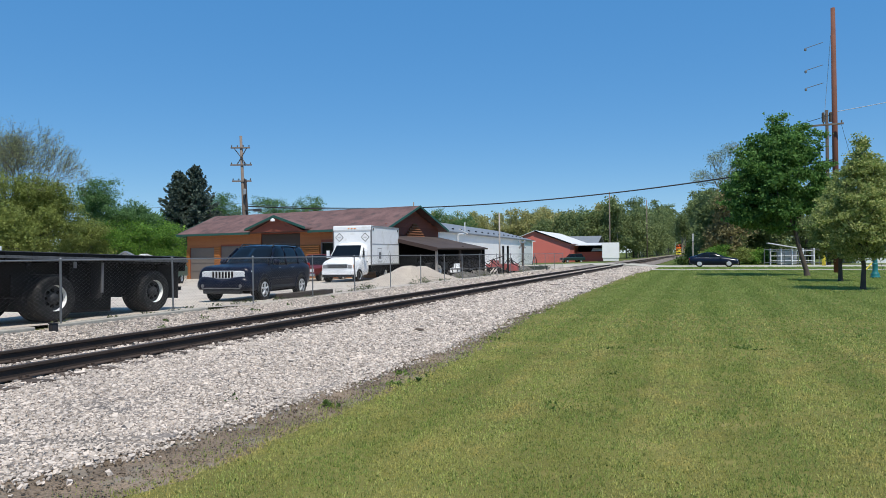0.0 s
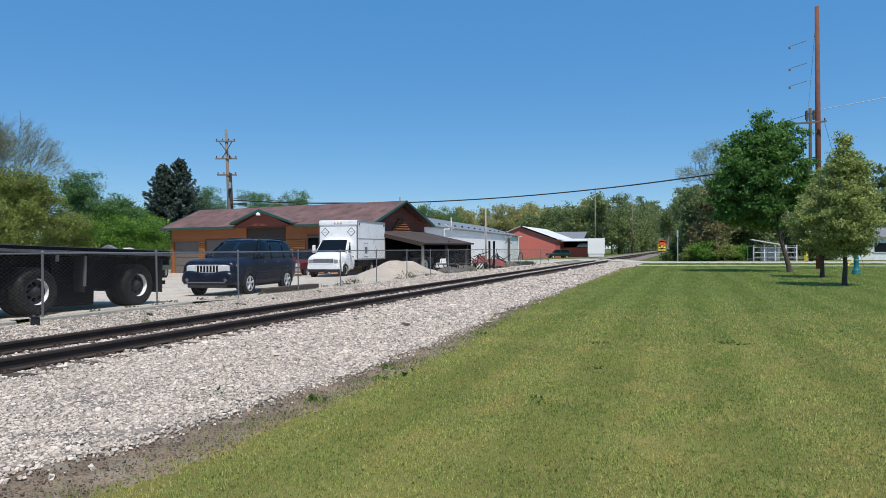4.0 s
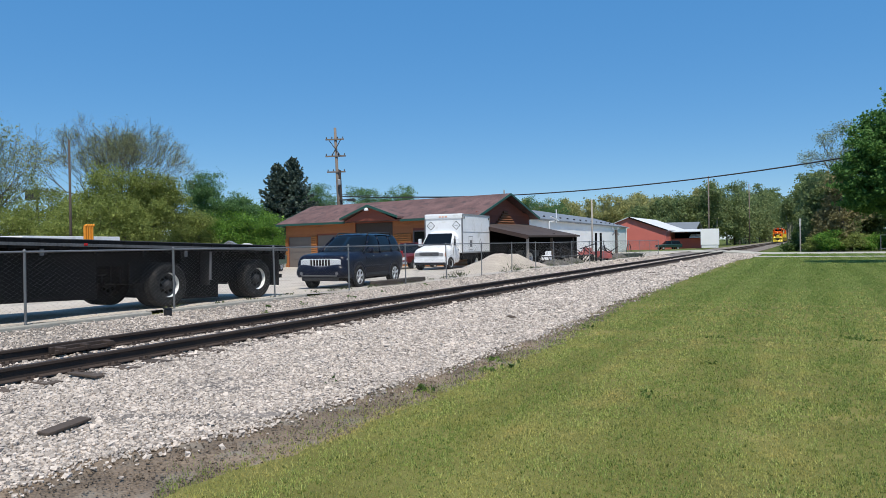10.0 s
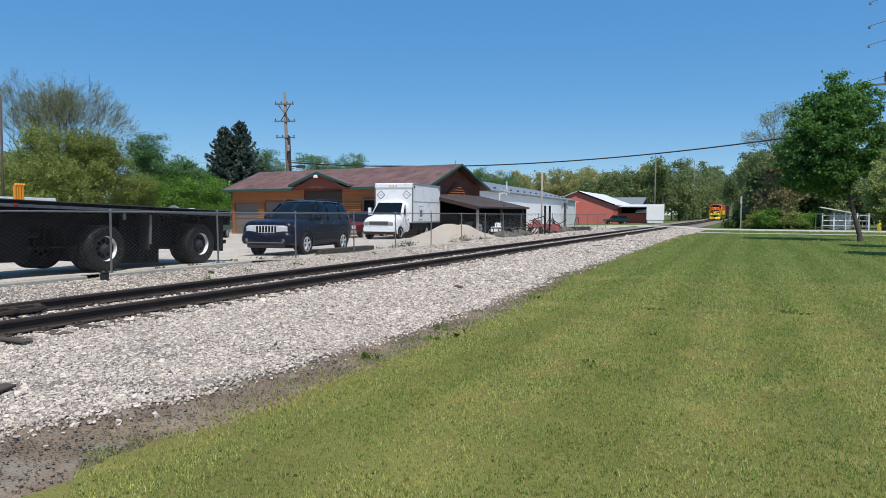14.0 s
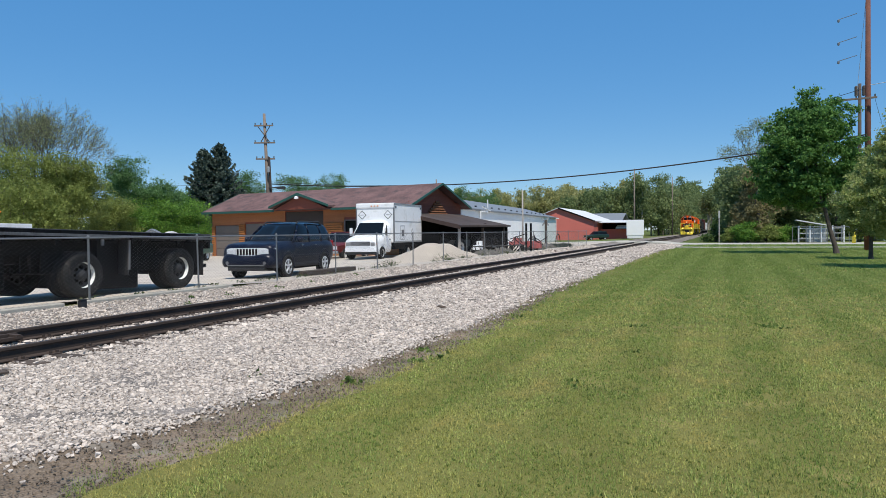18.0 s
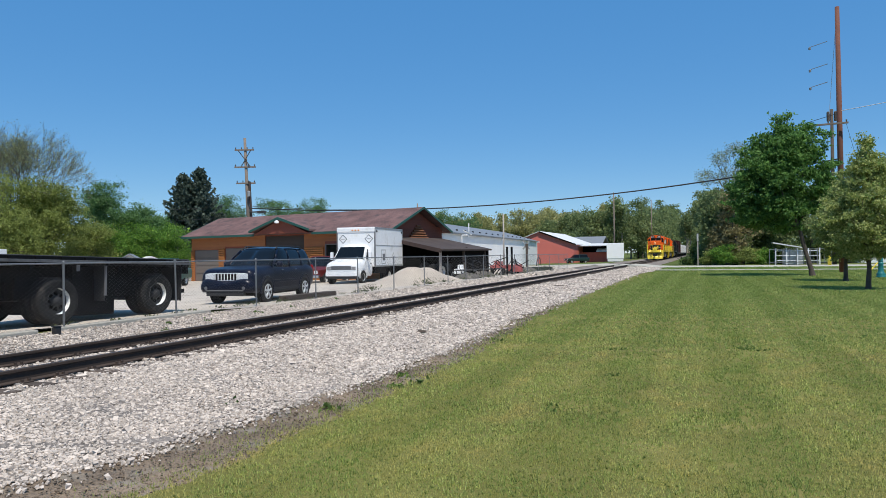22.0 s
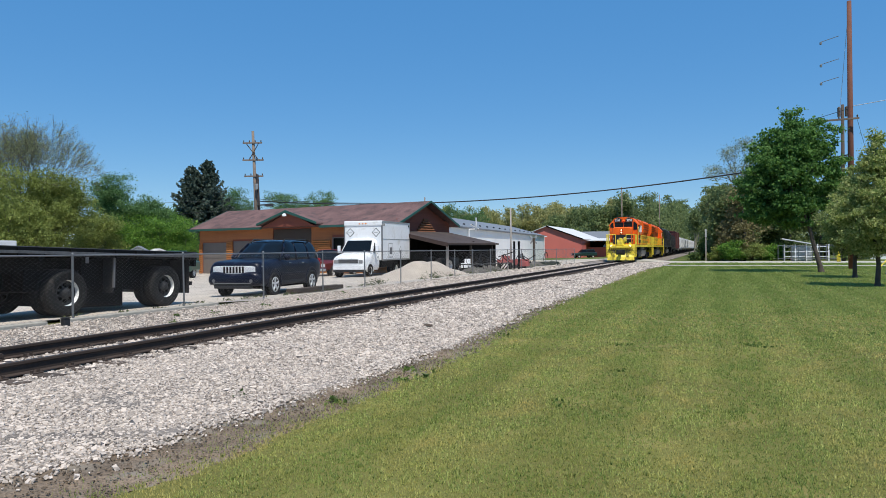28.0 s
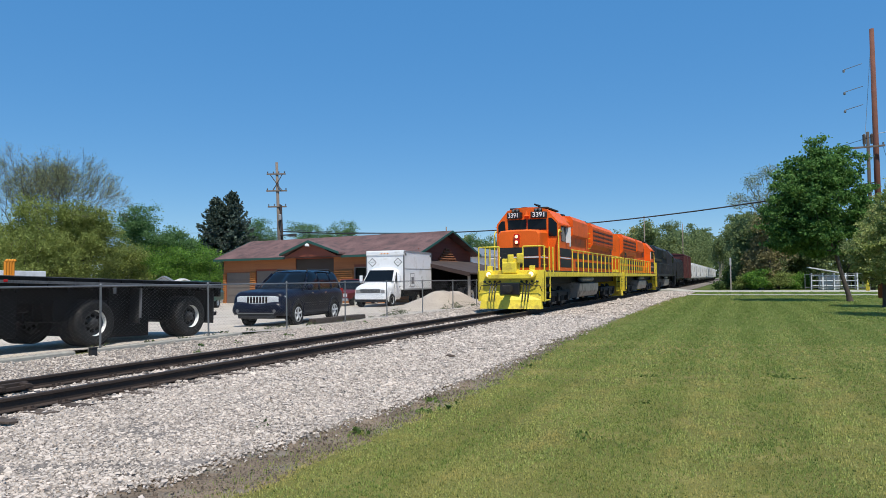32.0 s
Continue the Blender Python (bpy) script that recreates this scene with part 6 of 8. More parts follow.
equipment("red_loader", pose(-12.65, 47.0, 0.3), REDEQ, "faded red loader with black mast uprights behind the fence", [(-1.15, -0.3, 0.25, 0.16, -1), (-0.35, -0.3, 0.25, 0.16, -1)], [((-1.3, -0.35, 0.45), (-0.3, 0.35, 0.72)), ((-1.0, -0.3, 0.72), (-0.55, 0.3, 0.98)), ((0.3, -0.3, 0.25), (0.85, 0.3, 0.6))], [((-0.16, 0, 0.0), (-0.16, 0, 1.97), 0.075), ((0.17, 0, 0.0), (0.17, 0, 1.97), 0.075), ((-1.3, 0, 0.9), (-0.2, 0, 1.25), 0.03), ((0.2, 0, 0.9), (1.0, 0, 0.5), 0.03), ((-1.5, -0.2, 0.3), (-0.9, 0.1, 1.1), 0.025)], "loader")
equipment("red_tiller", pose(-12.8, 48.9, 0.32, 0, 0, 80), REDEQ, "small red and white garden machine behind the fence", [(0.3, 0, 0.22, 0.15, 1), (-0.3, 0, 0.22, 0.15, -1)], [((-0.3, -0.5, 0.25), (0.3, 0.5, 0.7))], [((0, -0.4, 0.6), (0, -1.1, 1.0), 0.025)], "machine")
hoop = thing("plastic_tub", pose(-13.0, 57.6, 0.32), "dull green plastic tub with a raised hoop", "tub")
GREENT2 = mat("dull_green_plastic", (0.04, 0.06, 0.045), 0.6, vary=0.2)
part("tub", lathe(bmesh.new(), [(0.0, 0.0), (1.0, 0.0), (1.1, 0.34), (1.04, 0.34), (0.96, 0.05), (0, 0.05)], Matrix(), 24), GREENT2, hoop)
part("hoop", rods(*[((0, 0.8 * math.cos(radians(a)), 0.45 + 0.7 * math.sin(radians(a))), (0, 0.8 * math.cos(radians(a + 22.5)), 0.45 + 0.7 * math.sin(radians(a + 22.5)))) for a in np.arange(0, 180, 22.5)], r=0.03), BLACK, hoop)
# loose ties and planks along the ballast
for x, y, z, rot, ln in ((-6.05, 4.0, 0.11, 12, 0.5), (-11.45, 24.8, 0.24, 20, 1.3), (-11.5, 26.3, 0.24, 4, 1.5), (-6.6, 43.5, 0.13, 60, 1.7), (-6.9, 35.0, 0.14, 100, 0.5), (-6.2, 33.0, 0.12, 70, 0.45), (-8.0, 5.6, 0.16, 95, 0.5)):
    pl = tagged(part("loose_plank", B(((-0.065, -ln / 2, 0), (0.065, ln / 2, 0.03)), bevel=0.008), TIE), "dark weathered plank lying on the ballast", "plank")
    pl.matrix_world = pose(x, y, z, 2, 3, rot)
st = tagged(part("dark_stone", lathe(bmesh.new(), [(0, 0), (0.07, 0.015), (0.05, 0.045), (0, 0.055)], Matrix.Diagonal((1.6, 0.8, 1, 1)), 8), TIE), "single dark flat stone on the ballast", "stone")
st.matrix_world = pose(-5.75, 14.1, 0.1, 5, 4, 30)
frame_ = thing("rail_joint_frame", pose(-9.84, 6.9, 0.2), "dark steel guard frame lying between the rails", "rail fitting")
part("long_bar", B(((-0.12, -0.5, 0), (-0.06, 0.5, 0.1)), bevel=0.01), RAILM, frame_)
part("long_bar", B(((0.02, -0.5, 0), (0.06, 0.5, 0.06)), bevel=0.01), RAILM, frame_)
for y in (-0.4, 0.0, 0.4):
    part("cross_bar", B(((-0.12, y - 0.04, 0.02), (0.1, y + 0.04, 0.09)), bevel=0.008), RAILM, frame_)
box_b = thing("junction_box", pose(-11.74, 10.14, 0.36), "small black box at the foot of the fence", "box")
part("case", B(((-0.05, -0.07, -0.1), (0.05, 0.07, 0.12)), bevel=0.02), PLASTIC, box_b)
part("lid", B(((-0.06, -0.08, 0.12), (0.06, 0.08, 0.14)), bevel=0.008), PLASTIC, box_b)

# ---------------------------------------------------------------- poles and wires


def pole(name, x, y, z, h, rad, wood, label, lean=(0, 0)):
    t = thing(name, Matrix.Translation((x, y, z)), label, "utility pole")
    part("shaft", rod(bmesh.new(), (0, 0, -0.5), (lean[0], lean[1], h), rad, rad * 0.65, 12), wood, t, smooth=True)
    return t


def arm(t, x, y, z, half, rot, insul=3):
    m = pose(x, y, z, 0, 0, rot)
    bm = bmesh.new()
    box(bm, (-half, -0.06, -0.07), (half, 0.06, 0.07), 0.01, m)
    a = part("crossarm", bm, POLEW, t)
    for k in range(insul):
        px = -half * 0.9 + k * half * 1.8 / max(1, insul - 1)
        part("insulator", lathe(bmesh.new(), [(0.03, 0.07), (0.06, 0.12), (0.04, 0.16), (0.07, 0.2), (0.03, 0.27), (0, 0.28)], m @ Matrix.Translation((px, 0, 0)), 8), GREYEQ, a)
    return a


def wire(name, pts, r, material, label, sag=0.0, n=6, k=28):
    """A hanging wire from point to point as one swept tube, sagging between them."""
    a, b = np.array(pts[0], float), np.array(pts[-1], float)
    t = np.linspace(0, 1, k + 1)
    line = a + (b - a) * t[:, None] - np.array([0, 0, 1]) * (sag * 4 * t * (1 - t))[:, None]
    d = (b - a) / np.linalg.norm(b - a)
    u = np.cross(d, (0.2, 0.1, 1) if abs(d[2]) < 0.8 else (1, 0, 0))
    u /= np.linalg.norm(u)
    w = np.cross(d, u)
    q = np.arange(n) / n * 2 * math.pi
    v = (line[:, None] + r * (np.cos(q)[:, None] * u + np.sin(q)[:, None] * w)[None]).reshape(-1, 3)
    f = [(i * n + j, i * n + (j + 1) % n, (i + 1) * n + (j + 1) % n, (i + 1) * n + j) for i in range(k) for j in range(n)]
    return tagged(mesh_np(name, v, f, material, None, True), label, "wire")


lp = pole("utility_pole", -42.05, 58.4, -0.1, 13.75, 0.2, POLEW, "weathered utility pole with three crossarms and braces", (-0.55, 0))
for z, h in ((12.55, 0.95), (10.85, 1.05), (9.25, 0.95)):
    arm(lp, -0.042 * z + 0.02, -0.15, z, h, 20, 4)
part("brace", rods(((-0.9, -0.15, 10.9), (0.25, -0.15, 12.5)), ((0.15, -0.15, 10.9), (-1.2, -0.15, 12.5)), r=0.045), POLEDARK, lp)
part("riser_pipe", rods(((0.32, -0.1, 3), (0.02, -0.1, 9.4)), r=0.12, n=8), mat("dark_conduit", (0.05, 0.035, 0.03), 0.7), lp, "dark riser conduit")
part("street_light", B(((0.1, -0.4, 6.3), (1.5, -0.2, 6.42)), ((1.1, -0.5, 6.2), (1.9, -0.1, 6.45)), bevel=0.03), GREYEQ, lp, "grey lamp on an arm")
part("transformer", lathe(bmesh.new(), [(0.0, 0), (0.15, 0.02), (0.16, 0.5), (0.08, 0.56), (0, 0.57)], Matrix.Translation((0.1, -0.35, 7.9)), 14), SILVER, lp)
wire("overhead_cable", [(-42.3, 58.4, 6.7), (9.8, 61.3, 8.75)], 0.055, CABLE, "thick black overhead cable across the track", 1.55)
wire("overhead_wire", [(-42.3, 58.4, 6.9), (9.8, 61.3, 8.72)], 0.018, CABLE, "thin black overhead wire across the track", 1.64)
wire("left_wire", [(-42.3, 58.4, 7.0), (-59.0, 37.6, 6.2)], 0.012, CABLE, "dark wire between the poles", 0.5)
wire("left_wire", [(-42.3, 58.4, 6.0), (-59.0, 37.6, 4.6)], 0.012, CABLE, "dark wire between the poles", 0.4)
tp = pole("utility_pole", -39.5, 27.2, -0.1, 8.45, 0.09, POLEDARK, "tall bare wooden pole among the trees")
sp = pole("utility_pole", -59.0, 37.6, -0.1, 7.5, 0.14, POLEDARK, "wooden pole with transformers among the trees")
arm(sp, 0, -0.1, 6.9, 1.1, 30, 3)
for dx in (-0.6, 0.0, 0.6):
    part("transformer", lathe(bmesh.new(), [(0.0, 0), (0.24, 0.02), (0.25, 0.8), (0.1, 0.9), (0, 0.92)], Matrix.Translation((dx, -0.4, 6.1)), 14), GREYEQ, sp)
wp = pole("utility_pole", -20.0, 72.0, 0.2, 5.85, 0.11, POLEGREY, "pale wooden pole before the white building")
pole("utility_pole", -15.3, 129.0, 0.0, 12.6, 0.14, POLEW, "thin wooden pole beside the far track")
pole("utility_pole", -12.2, 177.5, 0.0, 14.4, 0.15, POLEW, "thin wooden pole beside the far track")
pole("utility_pole", -26.5, 64.0, 0.0, 6.9, 0.09, POLEW, "thin wooden pole behind the workshop")
bp = pole("tall_utility_pole", 9.85, 61.3, 0, 20.45, 0.245, POLERED, "very tall red-brown wooden utility pole", (-0.05, 0))
arm(bp, -0.85, -0.35, 11.4, 1.35, -8, 3)
for z in (17.7, 15.95, 14.55):
    part("davit_arm", rods(((-0.75, 0.1, z + 0.2), (-1.95, 0.3, z - 0.08)), r=0.026), STEEL, bp, "slender steel arm")
    part("insulator", lathe(bmesh.new(), [(0.03, 0), (0.09, -0.05), (0.09, -0.2), (0, -0.25)], Matrix.Translation((-1.95, 0.3, z - 0.06)), 8), STEEL, bp)
p2 = pole("utility_pole", 14.7, 97.0, 0, 18.9, 0.26, POLEDARK, "grey wooden pole carrying transformers")
for dx, dy in ((-0.4, -0.15), (0.4, -0.15)):
    part("transformer", lathe(bmesh.new(), [(0.0, 0), (0.18, 0.03), (0.19, 1.1), (0.09, 1.22), (0, 1.25)], Matrix.Translation((dx, dy, 17.4)), 14), POLEDARK, p2)
wire("bright_wire", [(9.9, 61.2, 12.4), (40.0, 55.0, 17.5)], 0.025, PALECABLE, "thin bright wire shining in the sun", 0.6)
wire("bright_wire", [(9.75, 61.2, 20.0), (9.2, 61.8, 12.3)], 0.018, PALECABLE, "thin bright wire down the pole")
wire("side_wire", [(9.6, 61.2, 12.2), (5.0, 63.0, 11.2)], 0.02, CABLE, "thin dark wire at the tall pole")
wire("guy_wire", [(10.3, 61.4, 11.4), (13.4, 63.5, 0.0)], 0.012, CABLE, "thin steel guy wire of the tall pole")
guy = tagged(part("guy_guard", rods(((11.9, 62.5, 0.1), (13.4, 63.5, 1.6)), r=0.05), YELLOW), "yellow plastic guard on a guy wire", "wire guard")
sig = thing("marker_post", pose(-0.95, 98.0, 0.0), "grey weathered marker post beside the track", "post")
part("post", B(((-0.075, -0.06, -0.2), (0.075, 0.06, 4.1)), bevel=0.02), POLEGREY, sig)
part("plate", B(((-0.11, -0.1, 3.1), (0.11, -0.06, 4.1)), bevel=0.01), mat("pale_plate", (0.4, 0.4, 0.38), 0.7, vary=0.2), sig)
xb = thing("crossbuck_sign", pose(-15.8, 65.0, 0.25, 0, 0, 40), "weathered railway crossbuck seen from behind", "sign")
part("post", B(((-0.09, -0.09, -0.2), (0.09, 0.09, 2.5)), bevel=0.01), POLEDARK, xb)
for a in (48, -48):
    bm = bmesh.new()
    box(bm, (-0.5, 0.1, -0.08), (0.5, 0.13, 0.08), 0.005, pose(0, 0, 2.35, 0, a, 0))
    part("board", bm, SILVER, xb)

# ---------------------------------------------------------------- things on the lawn side
lamp = thing("lamp_post", pose(10.1, 50.0, 0.0), "teal cast-iron lamp post with a flared base", "street lamp")
TEAL = mat("teal_paint", (0.012, 0.16, 0.17), 0.45, vary=0.15, scale=3)
part("base", lathe(bmesh.new(), [(0.28, 0), (0.29, 0.08), (0.23, 0.13), (0.26, 0.2), (0.2, 0.3), (0.15, 0.42), (0.14, 0.8), (0.16, 0.86), (0.13, 0.95)], Matrix(), 20), TEAL, lamp, smooth=True)
part("column", lathe(bmesh.new(), [(0.13, 0.95), (0.145, 1.0), (0.125, 1.1), (0.095, 3.2), (0.15, 3.28), (0.1, 3.36)], Matrix(), 16), TEAL, lamp, smooth=True)
part("globe", lathe(bmesh.new(), [(0.08, 3.36), (0.2, 3.5), (0.24, 3.7), (0.16, 3.95), (0, 4.05)], Matrix(), 16), WHITE, lamp, smooth=True)
pav = thing("fenced_shelter", pose(10.5, 95.5, 0.0), "small open shelter with white posts inside a wire fence", "shelter")
for x in (-2.4, -1.2, 0.0, 1.2, 2.4):
    for y in (0.0, 1.8):
        part("post", B(((x - 0.07, y - 0.07, 0), (x + 0.07, y + 0.07, 2.0)), bevel=0.01), WHITE if y == 0 else STEEL, pav)
part("roof", P([(-2.7, 2.65), (0.6, 2.0), (0.6, 2.12), (-2.7, 2.77)], -0.4, 2.4, "y"), WHITEROOF, pav, "sloping pale roof")
for z in (0.5, 1.1, 1.7):
    part("rail", rods(((-2.4, -0.05, z), (2.4, -0.05, z)), r=0.035), WHITE, pav)
part("tank", B(((-1.6, 0.4, 0), (0.6, 1.6, 1.7)), bevel=0.05), SILVER, pav, "pale grey cabinet")
for k in range(10):
    part("fence_post", rods(((-3.2 + k * 0.75, -1.0, 0), (-3.2 + k * 0.75, -1.0, 1.9)), r=0.04), STEEL, pav)
part("fence_rail", rods(((-3.2, -1.0, 1.88), (3.6, -1.0, 1.88)), ((-3.2, -1.0, 0.3), (3.6, -1.0, 0.3)), r=0.03), STEEL, pav)
for x, y in ((13.0, 89.0), (15.2, 95.0)):
    bl = thing("bollard", pose(x, y, 0.0), "yellow steel bollard beside the road", "bollard", "yellow bollards")
    part("pipe", lathe(bmesh.new(), [(0.2, 0), (0.2, 1.15), (0.14, 1.27), (0, 1.3)], Matrix(), 14), YELLOW, bl, smooth=True)
wb = thing("white_low_building", pose(23.0, 108.0, 0.0), "long white low building beyond the road", "building")
part("wall", B(((-4, 0, -0.2), (30, 8, 3.0))), WHITE, wb)
part("roof", P([(-0.5, 2.9), (4, 4.2), (8.5, 2.9), (8.5, 3.05), (4, 4.35), (-0.5, 3.05)], -4.5, 30.5, "x"), GREYROOF, wb)
for k in range(8):
    w_ = part("window", B(((-3 + k * 4, -0.06, 1.0), (-0.8 + k * 4, 0.0, 2.2)), bevel=0.01), GLASSM, wb)
    part("window_frame", B(((-3.1 + k * 4, -0.09, 0.9), (-0.7 + k * 4, -0.03, 1.0)), ((-3.1 + k * 4, -0.09, 2.2), (-0.7 + k * 4, -0.03, 2.3))), WHITE, w_)

# ---------------------------------------------------------------- the trees of the place
rs = np.random.default_rng
maple = lobes(rs(21), -1.9, 0, 6.7, 3.0, 3.0, 3.5, 26, 0.38) + [(-3.5, 0, 8.0, 1.5, 1.5, 1.2), (0.1, 0, 9.1, 1.1, 1.2, 1.1), (-1.5, 0, 10.2, 0.95, 1.0, 0.9), (-0.5, 0, 9.8, 1.0, 1.0, 0.8), (-2.6, 0.4, 9.2, 1.0, 1.0, 0.8), (-4.0, 0, 5.4, 1.3, 1.5, 1.2), (-2.4, 0, 4.0, 2.1, 2.1, 1.0), (-3.6, 0, 4.1, 1.1, 1.2, 0.9), (0.3, 0, 5.4, 1.2, 1.4, 1.2), (0.5, 0.2, 7.3, 1.0, 1.2, 1.2)]
tree("maple_tree", 6.8, 53.5, 0, 3.2, 0.165, maple, LEAF_MAPLE, BARK, 62000, 0.135, "tall dark-green maple tree with a leaning trunk", lean=(-0.75, 0), seed=4, shell=0.2, tips=560, spread=0.24, tip_r=0.013)
pear_crown = []
for z, w in ((1.75, 0.95), (2.3, 1.5), (3.0, 1.75), (3.7, 1.65), (4.4, 1.35), (5.1, 1.0), (5.7, 0.65), (6.25, 0.32)):
    for k in range(6):
        a = k * 1.047 + z * 2.1
        q = w * 0.55 * (0.85 + 0.3 * ((k * 7 + int(z * 10)) % 5) / 4)
        pear_crown.append((q * math.cos(a), q * math.sin(a), z, w * 0.5, w * 0.5, 0.55))
tree("pear_tree", 6.6, 35.0, 0, 1.7, 0.11, pear_crown, LEAF_PEAR, BARK, 34000, 0.08, "small ornamental pear tree with pale fading blossom", seed=6, shell=0.1, tips=520, spread=0.14, tip_r=0.008, group="pear trees on the lawn")
tree("pear_tree", 7.25, 44.2, 0, 1.6, 0.12, [(a, b, c * 0.93, d, e, f) for a, b, c, d, e, f in pear_crown], LEAF_PEAR, BARK, 26000, 0.09, "small ornamental pear tree with pale fading blossom", seed=7, shell=0.1, tips=480, spread=0.14, tip_r=0.008, group="pear trees on the lawn")
# left side: trees behind the yard
vase_tree(-47.3, 36.9, -0.1, 12.7, 6.3, 0.34, 31, 30000, LEAF_PALE, TWIG, "large tree just coming into leaf, grey twigs showing", 9, 7, 0.05)
vase_tree(-49.0, 24.6, -0.1, 11.2, 4.6, 0.25, 36, 6000, LEAF_PALE, TWIG, "broad tree with thin new leaves beside the yard", 6, 5)
vase_tree(-52.5, 29.4, -0.1, 10.4, 4.4, 0.22, 38, 7000, LEAF_PALE, TWIG, "broad tree with thin new leaves beside the yard", 6, 5)
SPRING, BUSHY, BEHIND = "yellow-green tree in fresh spring leaf", "bright green bushy tree beside the workshop", "green tree rising behind the workshop roof"


def grove(rows):
    """Leafy trees: x, y, height, crown radius, leaf, label, seed, leaves."""
    for x, y, h, w, leaf, lab, s, n in rows:
        tree("deciduous_tree", x, y, -0.1, h * 0.24, 0.15, lobes(rs(s), 0, 0, h * 0.62, w * 1.1, w * 1.1, h * 0.49, 24, 0.42), leaf, TWIG, int(n * 2.4), 0.082, lab, seed=s, tips=280, spread=0.32)


grove((
    (-43.4, 30.6, 4.9, 2.5, LEAF_SPRING, SPRING, 41, 13000),
    (-43.2, 33.6, 7.0, 2.6, LEAF_SPRING, SPRING, 42, 16000),
    (-43.2, 36.0, 7.7, 2.2, LEAF_SPRING, SPRING, 48, 24000),
    (-44.5, 34.0, 6.1, 2.8, LEAF_SPRING, SPRING, 40, 14000),
    (-48.5, 28.0, 5.0, 3.0, LEAF_SPRING, SPRING, 47, 12000),
    (-51.0, 22.5, 5.8, 3.0, LEAF_OLIVE, "tree in thin olive leaf beside the yard", 58, 11000),
    (-56.0, 35.5, 7.6, 3.6, LEAF_SPRING, SPRING, 57, 11000)))
grove((
    (-47.0, 46.6, 8.0, 3.1, LEAF_GREEN, "upright green tree behind the yard", 43, 26000),
    (-44.6, 45.6, 5.0, 2.6, LEAF_BRIGHT, BUSHY, 44, 14000),
    (-43.2, 48.6, 4.5, 2.3, LEAF_BRIGHT, BUSHY, 45, 12000),
    (-45.2, 41.6, 4.6, 2.0, LEAF_SPRING, BUSHY, 46, 13000),
    (-49.3, 53.3, 5.3, 2.6, LEAF_BRIGHT, BUSHY, 39, 12000),
    (-57.5, 57.0, 6.4, 3.0, LEAF_OLIVE, "tree in thin olive leaf behind the spruces", 54, 8000),
    (-56.5, 61.0, 6.2, 3.0, LEAF_OLIVE, "tree in thin olive leaf behind the spruces", 55, 8000),
    (-55.5, 64.8, 6.4, 3.0, LEAF_OLIVE, "tree in thin olive leaf behind the spruces", 56, 8000)))
grove((
    (-48.6, 82.2, 8.6, 2.4, LEAF_GREEN, BEHIND, 49, 13000),
    (-51.0, 80.4, 9.1, 2.6, LEAF_GREEN, BEHIND, 59, 13000),
    (-53.2, 79.0, 9.2, 2.6, LEAF_GREEN, BEHIND, 50, 11000),
    (-56.8, 76.0, 9.3, 2.8, LEAF_GREEN, BEHIND, 51, 11000),
    (-59.2, 74.0, 9.2, 2.8, LEAF_GREEN, BEHIND, 60, 11000),
    (-38.4, 103.0, 8.6, 2.6, LEAF_GREEN, "tree with thin spring leaves behind the sheds", 52, 9000),
    (-34.8, 104.4, 7.7, 2.6, LEAF_GREEN, "dark green tree behind the white building", 53, 10000)))
spruce(-47.7, 57.9, -0.1, 11.0, 3.9, 61, "dark blue-green spruce with a pointed top")
spruce(-49.0, 57.0, -0.1, 10.4, 3.6, 62, "dark blue-green spruce with a pointed top")
# far woods
woods("far_woods", [(-4.5, 192, -0.2, 11.5, 1.9), (-4.7, 204, -0.2, 12.4, 2.0), (-4.6, 217, -0.2, 13.4, 2.1), (-4.4, 232, -0.2, 14.4, 2.2)], LEAF_WOOD, "slender young trees leaning out beside the far track", 0.26, 3600, 79, low=0.47, bark=TAN)
r = rs(70)
belt = [(x + r.normal(0, 0.8), 182 + k * 9 + r.normal(0, 2) - (x + 40) * 0.02, -0.2, r.uniform(12.8, 14.4) + k, r.uniform(3.0, 4.2)) for k in (0, 1) for x in np.arange(-114, -20, 2.9)]
woods("far_woods", belt, LEAF_OLIVE, "far belt of woods in thin olive spring leaf", 0.29, 4600, 71, low=0.05, spread=0.6, bark=TAN)
belt = [(x + r.normal(0, 1.0), 176 + r.normal(0, 5), -0.2, r.uniform(11.0, 13.0) + max(0.0, 2.5 - abs(x + 18.5)), r.uniform(3.2, 4.6)) for x in np.arange(-35, -16.0, 1.8)] + [(-17.5 - k * 0.7, 205 + k * 17, -0.2, 16.8 + k * 1.1, 4.2) for k in range(7)]
woods("far_woods", belt, LEAF_WOOD, "far woods closing in beside the track", 0.29, 5600, 72, low=0.05, bark=TAN)
belt = [(-14.8 - r.uniform(0, 1.8), y, -0.2, 13.5 + (y - 180) * 0.066 + r.uniform(-1, 1.5), 2.6) for y in np.arange(180, 440, 8)]
woods("trackside_woods", belt, LEAF_WOOD, "green trees along the far side of the track", 0.4, 3000, 73, low=0.02)
belt = [(4.9 - 0.0235 * y + r.uniform(0, 0.8), y, -0.1, 10 + (y - 112) * 0.045 + r.uniform(-1, 1.5), r.uniform(2.0, 2.5)) for y in np.arange(112, 330, 8)]
woods("trackside_woods", belt, LEAF_WOOD, "green trees along the near side of the track", 0.34, 3600, 74, low=0.03)
